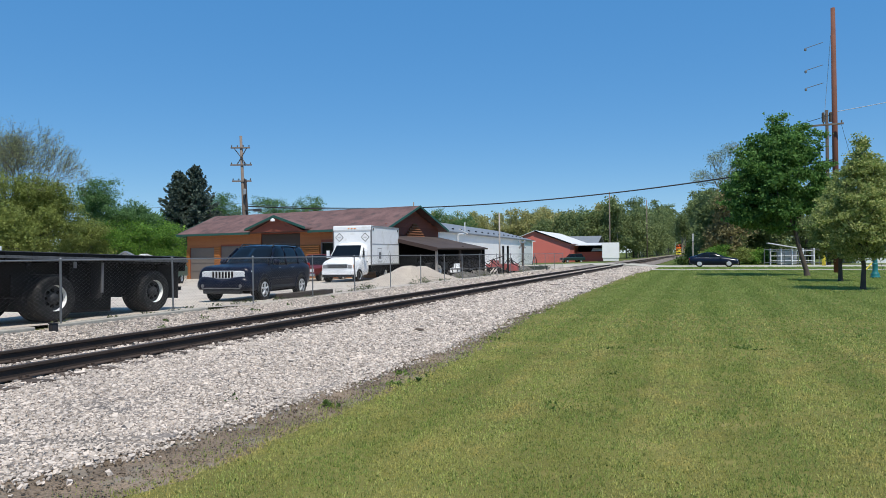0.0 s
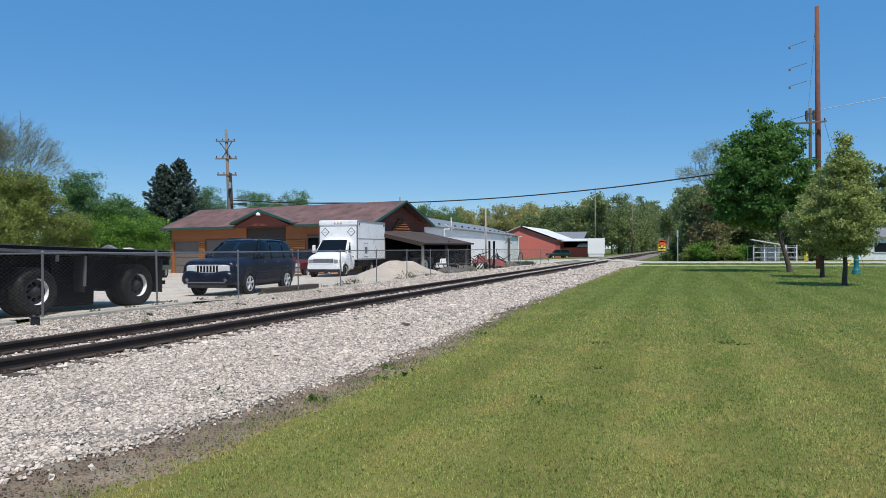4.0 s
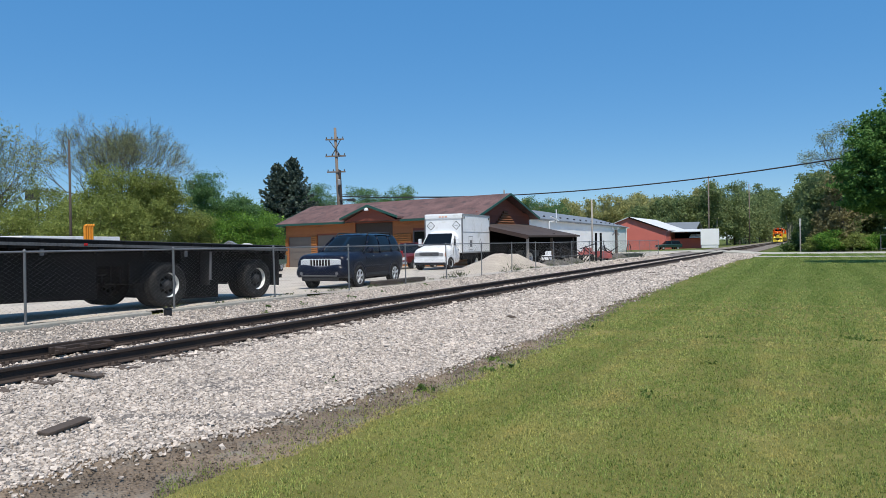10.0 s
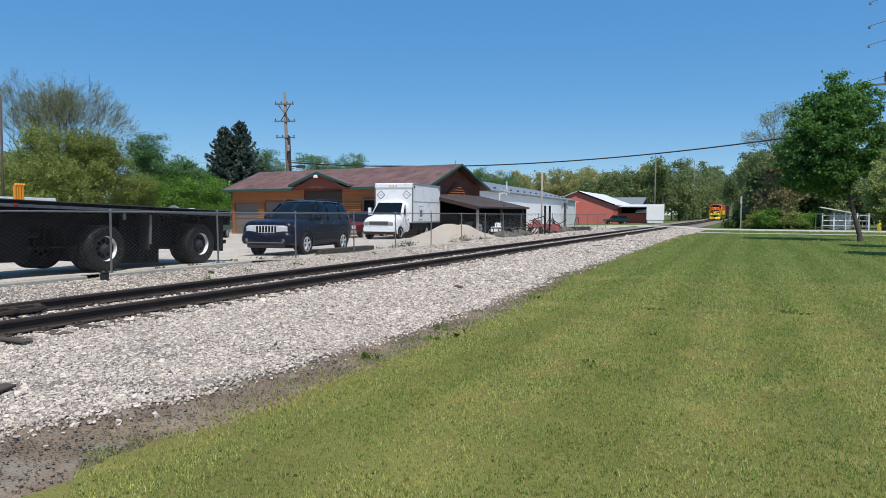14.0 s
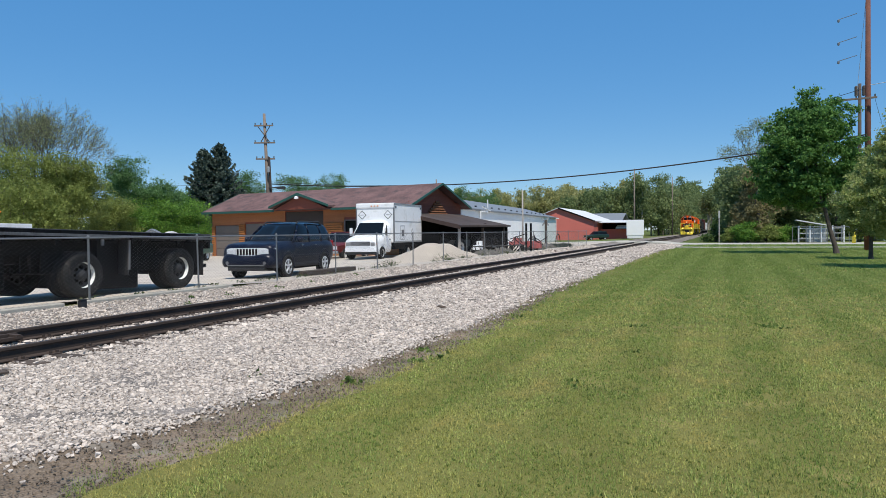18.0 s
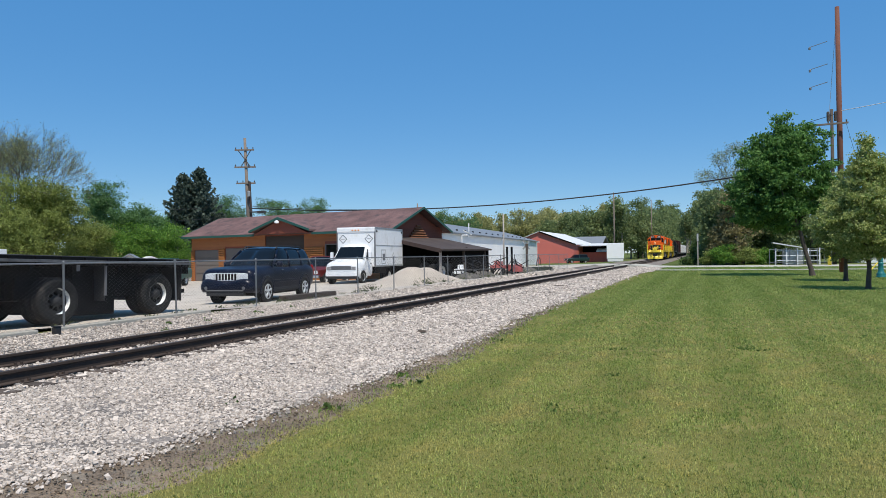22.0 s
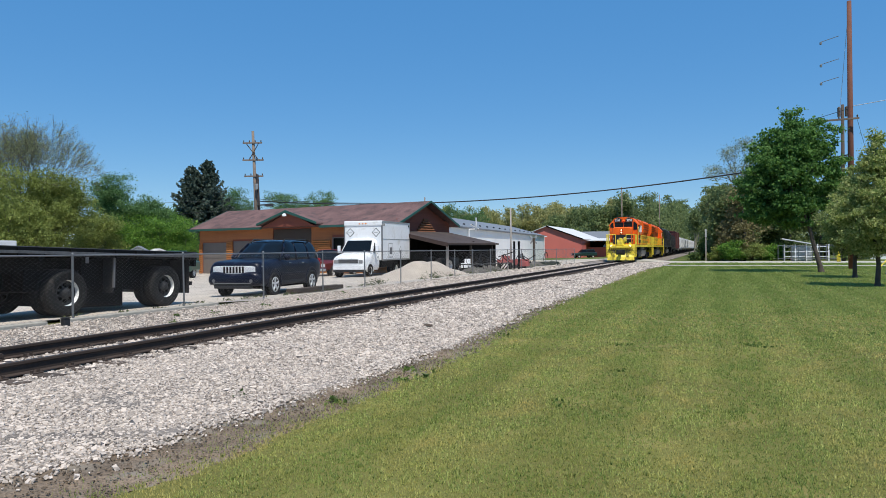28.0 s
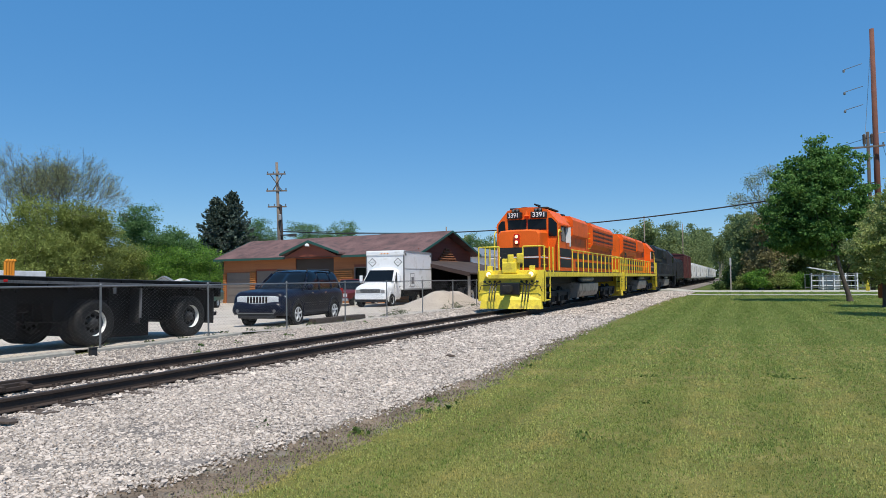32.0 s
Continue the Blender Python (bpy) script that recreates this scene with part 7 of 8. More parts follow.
belt = [(2.5, 104, -0.1, 10.6, 3.2), (6.0, 106, -0.1, 10.5, 3.6), (1.2, 103, -0.1, 9.4, 2.4), (0.9, 106, -0.1, 8.6, 2.1), (9.5, 104, -0.1, 9.5, 3.4), (13.5, 107, -0.1, 10.5, 3.8), (5.0, 110, -0.1, 13, 3.6), (17.5, 109, -0.1, 10, 3.8), (22, 113, -0.1, 11, 4.0), (27, 116, -0.1, 11, 4.0), (33, 119, -0.1, 11, 4.0)]
woods("roadside_woods", [(1.3, 104.5, -0.1, 9.8, 2.3), (2.2, 101.5, -0.1, 9.0, 2.2), (0.7, 112, -0.1, 11.0, 2.4), (0.2, 124, -0.1, 11.4, 2.6), (-0.4, 138, -0.1, 12.0, 2.6)], LEAF_WOOD, "green trees leaning out beside the track", 0.22, 7000, 86, low=0.42, tips=110, spread=0.45)
woods("roadside_woods", belt, LEAF_WOOD, "dense green trees beyond the road", 0.24, 9000, 75, low=0.02, tips=150, spread=0.5)
belt = [(0.9, 110, -0.1, 3.6, 1.1), (0.6, 116, -0.1, 4.0, 1.3), (-0.2, 126, -0.1, 4.4, 1.4), (-0.7, 138, -0.1, 4.6, 1.5), (-1.2, 152, -0.1, 4.8, 1.6)] + [(x, 108 + x * 0.35, -0.1, r.uniform(2.8, 4.2), 2.2) for x in np.arange(7, 48, 2.6)]
woods("undergrowth", belt, LEAF_DARK, "dense green undergrowth beyond the road", 0.24, 2200, 79, low=0.0, spread=0.4)
woods("bronze_tree", [(3.7, 98.2, -0.1, 9.4, 2.2), (2.2, 98.6, -0.1, 6.4, 1.5)], LEAF_BROWN, "tree with bronze young leaves beyond the road", 0.2, 6500, 76, tips=150, spread=0.42, low=0.1)
tree("bare_tree", 3.6, 100.6, -0.1, 6.5, 0.3, [(-1.6, 0, 14.2, 1.3, 1.3, 1.3), (0.4, 0, 15.2, 1.5, 1.4, 1.1), (-3.4, 0, 11.8, 1.6, 1.4, 1.2), (1.6, 0, 12.4, 1.6, 1.5, 2.2), (-0.4, 0, 11.6, 1.8, 1.6, 1.8)], LEAF_PALE, TWIG, 6000, 0.1, "tall bare tree rising over the woods", lean=(-0.5, 0), seed=37, tips=1300, spread=0.3, tip_r=0.0095, shell=0.1)
r = rs(80)
for x, y, h, w, s in ((2.0, 96.4, 3.1, 2.1, 81), (4.6, 97.0, 2.4, 1.9, 82), (6.8, 97.5, 2.3, 1.8, 83), (0.6, 97.0, 2.0, 1.2, 84)):
    tree("shrub", x, y, 0, 0.5, 0.06, lobes(rs(s), 0, 0, h * 0.5, w, w * 0.8, h * 0.5, 12, 0.45), LEAF_BRIGHT if s % 2 else LEAF_SPRING, BARK, 7500, 0.12, "bright green roadside shrub", "shrub", seed=s, tips=160, spread=0.25)
belt = [(x, 165 + r.normal(0, 6), -0.2, r.uniform(16, 24), 7) for x in np.arange(30, 75, 5)] + [(x, 135 + r.normal(0, 5), -0.2, r.uniform(9, 12), 4) for x in np.arange(26, 70, 5)]
woods("far_woods", belt, LEAF_WOOD, "far hillside woods beyond the road", 0.5, 2200, 77, low=0.0)
belt = [(x + r.normal(0, 2), 670 + r.normal(0, 10), -0.2, r.uniform(36, 42), 8) for x in np.arange(-170, 80, 6)]
woods("distant_woods", belt, LEAF_WOOD, "distant woods closing the view along the track", 1.3, 1500, 85, tips=30, spread=1.6, low=0.0, tip_r=0.06)
# brush beside the track past the crossing, weeds at the fence foot
belt = [(-2.5, 101.5, 0.0, 0.8, 0.65), (-1.5, 103.5, 0, 1.1, 0.8)]
woods("brush_pile", belt, LEAF_DARK, "dark pile of brush beside the track", 0.18, 700, 78, spread=0.3)


def weeds(name, spots, leaf, label, size, seed):
    rr = rs(seed)
    pts = []
    for x, y, w, h, n in spots:
        q = rr.normal(0, 1, (n, 3)) * (w, w, h * 0.45)
        pts.append(np.stack([x + q[:, 0], y + q[:, 1], zg(x) + np.abs(q[:, 2])], 1))
    v, f = leaf_cards(np.concatenate(pts), size, rr)
    return tagged(mesh_np(name, v, f, leaf), label, "weeds", kind="stuff")


SOIL = mat("dark_soil", (0.105, 0.092, 0.078), 0.95, vary=0.4, scale=1.5, fine=20, bump=0.03, stain=(0.22, 0.2, 0.17), stain_at=0.62)


def soil_heap(x, y, w, d, h, seed):
    """A low uneven heap of earth on the yard."""
    n, verts, faces = 22, [], []
    for j in range(n + 1):
        for i in range(n + 1):
            u, v = i / n * 2 - 1, j / n * 2 - 1
            q = max(0.0, 1 - u * u - v * v)
            verts.append((x + u * w, y + v * d, float(zg(x)) - 0.03 + h * q ** 0.8 * (0.8 + 0.45 * wob(u * 2 + seed, v * 2, 1.3)) + 0.05 * q * wob(u * 9, v * 9 + seed, 1.0)))
    for j in range(n):
        for i in range(n):
            a = j * (n + 1) + i
            faces.append((a, a + 1, a + n + 2, a + n + 1))
    tagged(mesh_np("soil_heap", np.array(verts), faces, SOIL, smooth=True), "low heap of dark earth with weeds behind the fence", "heap", "earth heaps by the fence")


for k, (x, y, w, d, h) in enumerate(((-13.1, 39.2, 0.7, 1.7, 0.42), (-13.3, 42.6, 0.8, 1.6, 0.5), (-13.2, 50.5, 0.8, 1.9, 0.5), (-13.5, 55.0, 0.9, 2.4, 0.42), (-13.2, 60.5, 0.8, 2.0, 0.35))):
    soil_heap(x, y, w, d, h, k * 3.1)
rr = rs(90)
spots = [(-12.7 + rr.normal(0, 0.3), y, 0.16, 0.3, 60) for y in (30.2, 30.9, 32.0, 36.8, 37.6, 38.4, 39.6, 40.6, 41.7, 43.0, 44.0, 49.4, 50.6, 52.0, 53.5, 55.5, 57.0, 59.0, 61.0)] + [(-12.35 + rr.normal(0, 0.15), y, 0.09, 0.07, 24) for y in (11.2, 12.0, 13.1, 14.2, 15.0, 15.8, 16.6, 17.2, 17.6, 18.3, 18.7, 19.0, 19.6, 20.3, 21.0, 21.8, 22.6, 23.3, 24.1, 24.6, 29.3, 29.8, 31.5, 34.0, 35.5, 39.5, 41.0, 44.5, 47.0)] + [(-12.4, 25.2, 0.18, 0.24, 170), (-12.5, 24.4, 0.13, 0.18, 70), (-12.4, 31.4, 0.16, 0.18, 100), (-12.4, 33.2, 0.14, 0.16, 70)] + [(-13.5 + rr.normal(0, 0.7), y, 0.3, 0.1, 40) for y in np.arange(38, 66, 1.6)]
weeds("fence_weeds", spots, LEAF_WEED, "low dark weeds along the foot of the fence", 0.042, 91)
spots = [(-3.87, 8.62, 0.07, 0.05, 30), (-4.05, 7.17, 0.07, 0.05, 30), (0.71, 13.6, 0.12, 0.07, 90), (-4.1, 9.4, 0.08, 0.04, 20)] + [(float(np.interp(y, EDGE_Y, EDGE_L)) + 0.1, y, 0.07, 0.03, 14) for y in rr.uniform(5, 26, 8)] + [(rr.uniform(-2, 7), rr.uniform(6, 22), 0.08, 0.03, 22) for _ in range(14)]
weeds("lawn_weeds", spots, LEAF_LAWNWEED, "small dark green weeds in the lawn", 0.045, 92)
spots = [(-11.4 + rr.normal(0, 0.2), y, 0.05, 0.05, 22) for y in (12.3, 12.9, 14.0, 16.2, 18.0, 21.0)] + [(-5.2, 6.9, 0.06, 0.05, 12)]
weeds("ballast_weeds", spots, LEAF_DARK, "sparse small weeds in the ballast", 0.05, 93)

# ---------------------------------------------------------------- the train
TRUCKM = mat("bogie_grime", (0.014, 0.013, 0.012), 0.85, vary=0.4, scale=2, stain=(0.035, 0.03, 0.025), stain_at=0.62)
TANKM = mat("grey_fuel_tank", (0.22, 0.213, 0.205), 0.45, 0.3, vary=0.25, scale=1.2, stain=(0.08, 0.075, 0.07), stain_at=0.58)
BLACKST = mat("black_stripe_paint", (0.015, 0.014, 0.014), 0.45, vary=0.2, scale=1.5)
DARKLOCO = mat("dark_grey_loco_paint", (0.022, 0.024, 0.028), 0.5, vary=0.25, scale=1.0, stain=(0.05, 0.045, 0.04), stain_at=0.62)
MAROON = mat("maroon_car_paint", (0.085, 0.02, 0.022), 0.65, vary=0.25, scale=0.8, stain=(0.12, 0.05, 0.035), stain_at=0.6)
HOPGREY = mat("hopper_grey_paint", (0.6, 0.61, 0.62), 0.6, vary=0.15, scale=0.6, stain=(0.27, 0.25, 0.23), stain_at=0.62)
HEADLAMP = glow("lit_headlamp", (1.0, 0.62, 0.27), 2.4)
WHITETXT = mat("white_lettering", (0.8, 0.8, 0.8), 0.5, vary=0.03)


def lettering(parent, text, size, m, material):
    cu = bpy.data.curves.new("lettering", "FONT")
    cu.body, cu.size, cu.align_x, cu.align_y, cu.extrude = text, size, "CENTER", "CENTER", 0.006
    cu.offset = 0.012 * size
    cu.materials.append(material)
    ob = new("lettering", cu)
    ob.parent = parent
    ob.matrix_local = m
    return ob


def bogie(parent, y, axles, gap, r=0.5):
    """A bogie: side frames, springs, wheels on their axles."""
    n = len(axles)
    top = part("bogie_frame", B(*[((s * 0.98, y + axles[0] - 0.75, 0.55), (s * 1.16, y + axles[-1] + 0.75, 0.82)) for s in (1, -1)], ((-1.1, y - 0.3, 0.55), (1.1, y + 0.3, 0.85)), bevel=0.04), TRUCKM, parent, "dark grimy bogie")
    for a in axles:
        for s in (1, -1):
            m = Matrix.Translation((s * 0.76, y + a, r)) @ Matrix.Rotation(radians(90 * s), 4, "Y")
            part("wheel", lathe(bmesh.new(), [(r + 0.03, -0.08), (r + 0.03, -0.04), (r, -0.03), (r, 0.06), (r * 0.88, 0.065), (r * 0.8, 0.01), (r * 0.3, 0.02), (r * 0.28, 0.09), (0, 0.09)], m, 24), TRUCKM, top)
            part("axle_box", B(((s * 1.0, y + a - 0.17, r - 0.2), (s * 1.24, y + a + 0.17, r + 0.22)), bevel=0.03), TRUCKM, top)
    for a0, a1 in zip(axles, axles[1:]):
        for s in (1, -1):
            c = y + (a0 + a1) / 2
            bm = bmesh.new()
            for k in (-0.22, 0.0, 0.22):
                rod(bm, (s * 1.1, c + k, 0.28), (s * 1.1, c + k, 0.6), 0.08, n=8)
            part("spring", bm, TRUCKM, top)
            part("spring_plank", B(((s * 0.98, c - 0.42, 0.2), (s * 1.2, c + 0.42, 0.3))), TRUCKM, top)
    return top


def locomotive(name, paint, trim, number, label, stripes=True, lit=True, hood_number=""):
    """A six-axle diesel with its nose at y = 0 and its length along +y; z = 0 at the rail."""
    t = thing(name, Matrix(), label, "locomotive")
    L, DECK = 22.3, 1.78
    # frame and deck
    part("frame", B(((-0.9, 0.3, 1.15), (0.9, L - 0.3, 1.5))), TRUCKM, t)
    part("deck", B(((-1.53, 0.2, DECK - 0.06), (1.53, L - 0.2, DECK))), BLACKST, t)
    for s in (1, -1):
        part("sill", B(((s * 1.5, 0.3, DECK - 0.28), (s * 1.55, L - 0.3, DECK - 0.06)), bevel=0.01), trim, t, "yellow walkway sill" if stripes else "")
    # pilots at both ends
    for y0, d in ((0.0, 1), (L, -1)):
        p = part("pilot", B(((-1.55, min(y0, y0 + d * 0.12), 0.42), (1.55, max(y0, y0 + d * 0.12), DECK + 0.02)), bevel=0.015), trim, t, "yellow end plate" if stripes else "")
        bm = bmesh.new()
        a, b = y0 - d * 0.42, y0 + d * 0.05
        pts = [[(-1.3, b, 0.95), (0.0, b, 0.98), (1.3, b, 0.95)], [(-1.38, b - d * 0.14, 0.5), (0.0, a + d * 0.12, 0.5), (1.38, b - d * 0.14, 0.5)], [(-1.42, b - d * 0.22, 0.1), (0.0, a, 0.1), (1.42, b - d * 0.22, 0.1)]]
        front = [[bm.verts.new(q) for q in row] for row in pts]
        back = [[bm.verts.new((q[0], b + d * 0.06, q[2])) for q in row] for row in pts]
        for i in range(2):
            for j in range(2):
                bm.faces.new((front[i][j], front[i][j + 1], front[i + 1][j + 1], front[i + 1][j]))
                bm.faces.new((back[i][j], back[i + 1][j], back[i + 1][j + 1], back[i][j + 1]))
        ring_f = [front[0][0], front[0][1], front[0][2], front[1][2], front[2][2], front[2][1], front[2][0], front[1][0]]
        ring_b = [back[0][0], back[0][1], back[0][2], back[1][2], back[2][2], back[2][1], back[2][0], back[1][0]]
        for i in range(8):
            j = (i + 1) % 8
            bm.faces.new((ring_f[j], ring_f[i], ring_b[i], ring_b[j]))
        bmesh.ops.recalc_face_normals(bm, faces=bm.faces)
        part("plough", bm, trim, p, "yellow snow plough" if stripes else "")
        part("anticlimber", B(((-1.0, min(y0 - d * 0.25, y0), 1.42), (1.0, max(y0 - d * 0.25, y0), 1.62)), bevel=0.03), trim, p)
        part("draft_box", B(((-0.45, min(y0 - d * 0.2, y0), 0.72), (0.45, max(y0 - d * 0.2, y0), 1.25)), bevel=0.03), BLACKST, p)
        cp = part("coupler", B(((-0.14, min(y0 - d * 0.62, y0), 0.86), (0.14, max(y0 - d * 0.62, y0), 1.1)), ((-0.2, min(y0 - d * 0.75, y0 - d * 0.5), 0.82), (0.2, max(y0 - d * 0.75, y0 - d * 0.5), 1.14)), bevel=0.05), TRUCKM, p, "rusty knuckle coupler")
        for s in (1, -1):
            for k in range(3):
                x = s * (0.62 + k * 0.13)
                part("air_hose", rods(((x, y0 - d * 0.08, 1.25), (x + s * 0.03, y0 - d * 0.34, 0.8)), ((x + s * 0.03, y0 - d * 0.34, 0.8), (x, y0 - d * 0.42, 0.42)), r=0.024, n=6), BLACKST, p, "black air hose")
            lamp = part("ditch_light_housing", lathe(bmesh.new(), [(0.2, 0), (0.2, 0.16), (0.16, 0.2), (0.14, 0.2)], Matrix.Translation((s * 0.98, y0, 1.62)) @ Matrix.Rotation(radians(90 * d), 4, "X"), 16), trim, p)
            part("ditch_light", lathe(bmesh.new(), [(0.11, 0.2), (0.085, 0.235), (0, 0.245)], Matrix.Translation((s * 0.98, y0, 1.62)) @ Matrix.Rotation(radians(90 * d), 4, "X"), 16), HEADLAMP if (lit and d > 0) else LENS, lamp, "lit ditch light" if (lit and d > 0) else "")
            part("lamp_bracket", B(((s * 0.98 - 0.13, min(y0, y0 + d * 0.05), 1.7), (s * 0.98 + 0.13, max(y0, y0 + d * 0.05), 2.0)), bevel=0.02), trim, p)
            # steps
            sy = y0 + d * 0.55
            part("step_well", B(((s * 1.2, sy - 0.4, 0.42), (s * 1.24, sy + 0.4, DECK)), ((s * 1.5, min(y0 + d * 0.92, y0 + d * 1.0), 0.55), (s * 1.56, max(y0 + d * 0.92, y0 + d * 1.0), DECK)), ((s * 1.5, min(y0, y0 + d * 0.14), 0.42), (s * 1.56, max(y0, y0 + d * 0.14), DECK)), bevel=0.008), trim, p)
            for k in range(4):
                z = 0.45 + k * 0.33
                part("step", B(((s * 1.24, sy - 0.38, z), (s * 1.55, sy + 0.38, z + 0.04))), trim if k == 0 else BLACKST, p)
            # corner hand rails and the end rails
            part("grab_rail", rods(((s * 1.52, y0 + d * 0.05, 0.9), (s * 1.52, y0 + d * 0.05, 2.85)), ((s * 1.52, y0 + d * 0.95, 0.9), (s * 1.52, y0 + d * 0.95, 2.85)), ((s * 0.55, y0 + d * 0.06, DECK), (s * 0.55, y0 + d * 0.06, 2.85)), ((s * 0.55, y0 + d * 0.06, 2.85), (s * 1.52, y0 + d * 0.05, 2.85)), r=0.034, n=8), trim, p, "yellow hand rail" if stripes else "")
        for s in (1, -1):
            for k in range(4):
                x = s * (0.5 + 0.24 * k)
                part("hose_connector", lathe(bmesh.new(), [(0.05, 0), (0.055, 0.08), (0.03, 0.1), (0, 0.1)], Matrix.Translation((x, y0, 1.3)) @ Matrix.Rotation(radians(90 * d), 4, "X"), 8), BLACKST, p, "black hose connector")
            sag = [(s * (0.5 + 0.72 * u), y0 - d * 0.12, 1.3 - 0.14 * math.sin(math.pi * u)) for u in np.linspace(0, 1, 7)]
            part("jumper_hose", rods(*zip(sag, sag[1:]), r=0.02, n=6), BLACKST, p, "black jumper hose")
            part("uncoupling_lever", rods(((s * 0.2, y0 - d * 0.2, 1.18), (s * 1.35, y0 - d * 0.16, 1.12)), ((s * 1.35, y0 - d * 0.16, 1.12), (s * 1.45, y0 - d * 0.12, 0.85)), r=0.018, n=6), BLACKST, p)
        part("walkway_gate", B(((-0.42, min(y0 + d * 0.02, y0 + d * 0.1), 1.8), (0.42, max(y0 + d * 0.02, y0 + d * 0.1), 2.32)), bevel=0.04), trim, p)
        part("control_box", B(((-0.36, min(y0 - d * 0.16, y0 + d * 0.1), 1.66), (0.3, max(y0 - d * 0.16, y0 + d * 0.1), 2.15)), ((-0.12, min(y0 - d * 0.1, y0), 2.1), (0.16, max(y0 - d * 0.1, y0), 2.5)), ((0.3, min(y0 - d * 0.1, y0), 2.1), (0.62, max(y0 - d * 0.1, y0), 2.55)), bevel=0.05), trim, p)
        part("end_chain", rods(((-0.55, y0 + d * 0.06, 2.6), (0, y0 + d * 0.06, 2.48)), ((0, y0 + d * 0.06, 2.48), (0.55, y0 + d * 0.06, 2.6)), r=0.015), BLACKST, p)
    # nose: orange above, banded below
    nose = part("nose", shell([(1.25, [(0.93, DECK), (0.95, 2.9), (0.93, 3.46), (0.84, 3.58), (0.4, 3.62)]), (1.38, [(1.0, DECK), (1.0, 2.9), (1.0, 3.52), (0.9, 3.66), (0.4, 3.69)]), (2.9, [(1.0, DECK), (1.0, 2.9), (1.0, 3.58), (0.9, 3.72), (0.4, 3.75)])]), paint, t)
    if stripes:
        for z0, z1, mt in ((2.46, 2.86, BLACKST), (2.38, 2.43, WHITETXT), (1.95, 2.34, BLACKST)):
            part("nose_stripe", B(((-0.945, 1.232, z0), (0.945, 1.256, z1))), mt, nose)
            for s in (1, -1):
                part("nose_stripe", B(((s * 0.995, 1.39, z0), (s * 1.008, 2.88, z1))), mt, nose)
    part("nose_door", B(((-0.85, 1.222, 1.85), (-0.35, 1.262, 2.8)), bevel=0.01), BLACKST if stripes else paint, nose)
    hl = part("headlight_housing", B(((-0.21, 1.16, 2.99), (0.07, 1.26, 3.48)), bevel=0.05), trim if not stripes else REDLENS, nose)
    for z in (3.1, 3.36):
        part("headlight", lathe(bmesh.new(), [(0.075, 0.0), (0.066, 0.03), (0, 0.04)], Matrix.Translation((-0.07, 1.16, z)) @ Matrix.Rotation(radians(90), 4, "X"), 16), HEADLAMP if lit else LENS, hl, "lit twin headlight" if lit else "")
    # cab
    roof = [(1.54, 3.74), (1.54, 4.06), (0.98, 4.72), (0.5, 4.83), (0.2, 4.85)]
    cabp = part("cab", shell([(2.74, [(1.5, DECK)] + roof), (2.9, [(1.55, DECK)] + roof), (5.3, [(1.55, DECK)] + roof)]), paint, t)
    for a, b in ((-0.92, -0.06), (0.06, 0.92)):
        part("windscreen_gasket", B(((a - 0.035, 2.715, 3.745), (b + 0.035, 2.745, 4.265)), bevel=0.012), BLACKST, cabp)
        part("windscreen", B(((a, 2.70, 3.78), (b, 2.735, 4.23)), bevel=0.02), GLASSM, cabp)
    for s in (1, -1):
        q = [(1.06, 3.42), (1.46, 3.42), (1.46, 4.02), (1.40, 4.1), (1.2, 4.3), (1.06, 4.3)] if s > 0 else [(1.08, 3.70), (1.44, 3.70), (1.45, 4.0), (1.38, 4.1), (1.26, 4.22), (1.12, 4.22)]
        part("corner_window", P([(s * w, z) for w, z in q], 2.705, 2.745, "y"), GLASSM, cabp, "tall corner window")
        part("side_window", B(((s * 1.535, 3.2, 3.2), (s * 1.562, 4.1, 3.92)), ((s * 1.535, 4.2, 3.2), (s * 1.562, 5.0, 3.92)), bevel=0.01), GLASSM, cabp)
        part("window_shade", B(((s * 1.54, 3.1, 3.94), (s * 1.72, 5.1, 3.97))), paint, cabp)
        bm = bmesh.new()
        turn = pose(s * 0.6, 2.66, 4.46, 0, 0, s * 18)
        box(bm, (-0.39, -0.1, -0.155), (0.39, 0.14, 0.155), 0.05, turn)
        board = part("number_board", bm, BLACKST, cabp, "black number board")
        if number:
            lettering(board, number, 0.315, turn @ pose(0, -0.108, 0, 90), WHITETXT)
        part("cab_hand_rail", rods(((s * 1.58, 2.5, DECK), (s * 1.58, 2.5, 3.55)), ((s * 1.58, 2.5, 3.55), (s * 1.58, 2.66, 3.72)), ((s * 1.58, 2.66, 3.72), (s * 1.58, 3.1, 3.66)), r=0.032, n=8), trim, cabp, "yellow hand rail" if stripes else "")
        for k in range(3):
            part("grab_iron", rods(((s * 1.0, 1.7, 2.05 + 0.42 * k), (s * 1.05, 1.7, 2.05 + 0.42 * k)), ((s * 1.05, 1.7, 2.05 + 0.42 * k), (s * 1.05, 2.2, 2.05 + 0.42 * k)), ((s * 1.05, 2.2, 2.05 + 0.42 * k), (s * 1.0, 2.2, 2.05 + 0.42 * k)), r=0.02), trim, cabp)
        part("roof_lamp_pair", B(((s * 0.56 - 0.2, 2.66, 4.64), (s * 0.56 + 0.2, 2.84, 4.78)), bevel=0.05), BLACKST, cabp)
        for dx in (-0.1, 0.1):
            part("roof_lamp", lathe(bmesh.new(), [(0.06, 0), (0.05, 0.02), (0, 0.025)], Matrix.Translation((s * 0.56 + dx, 2.66, 4.71)) @ Matrix.Rotation(radians(90), 4, "X"), 12), GREYB, cabp, "small unlit roof lamp")
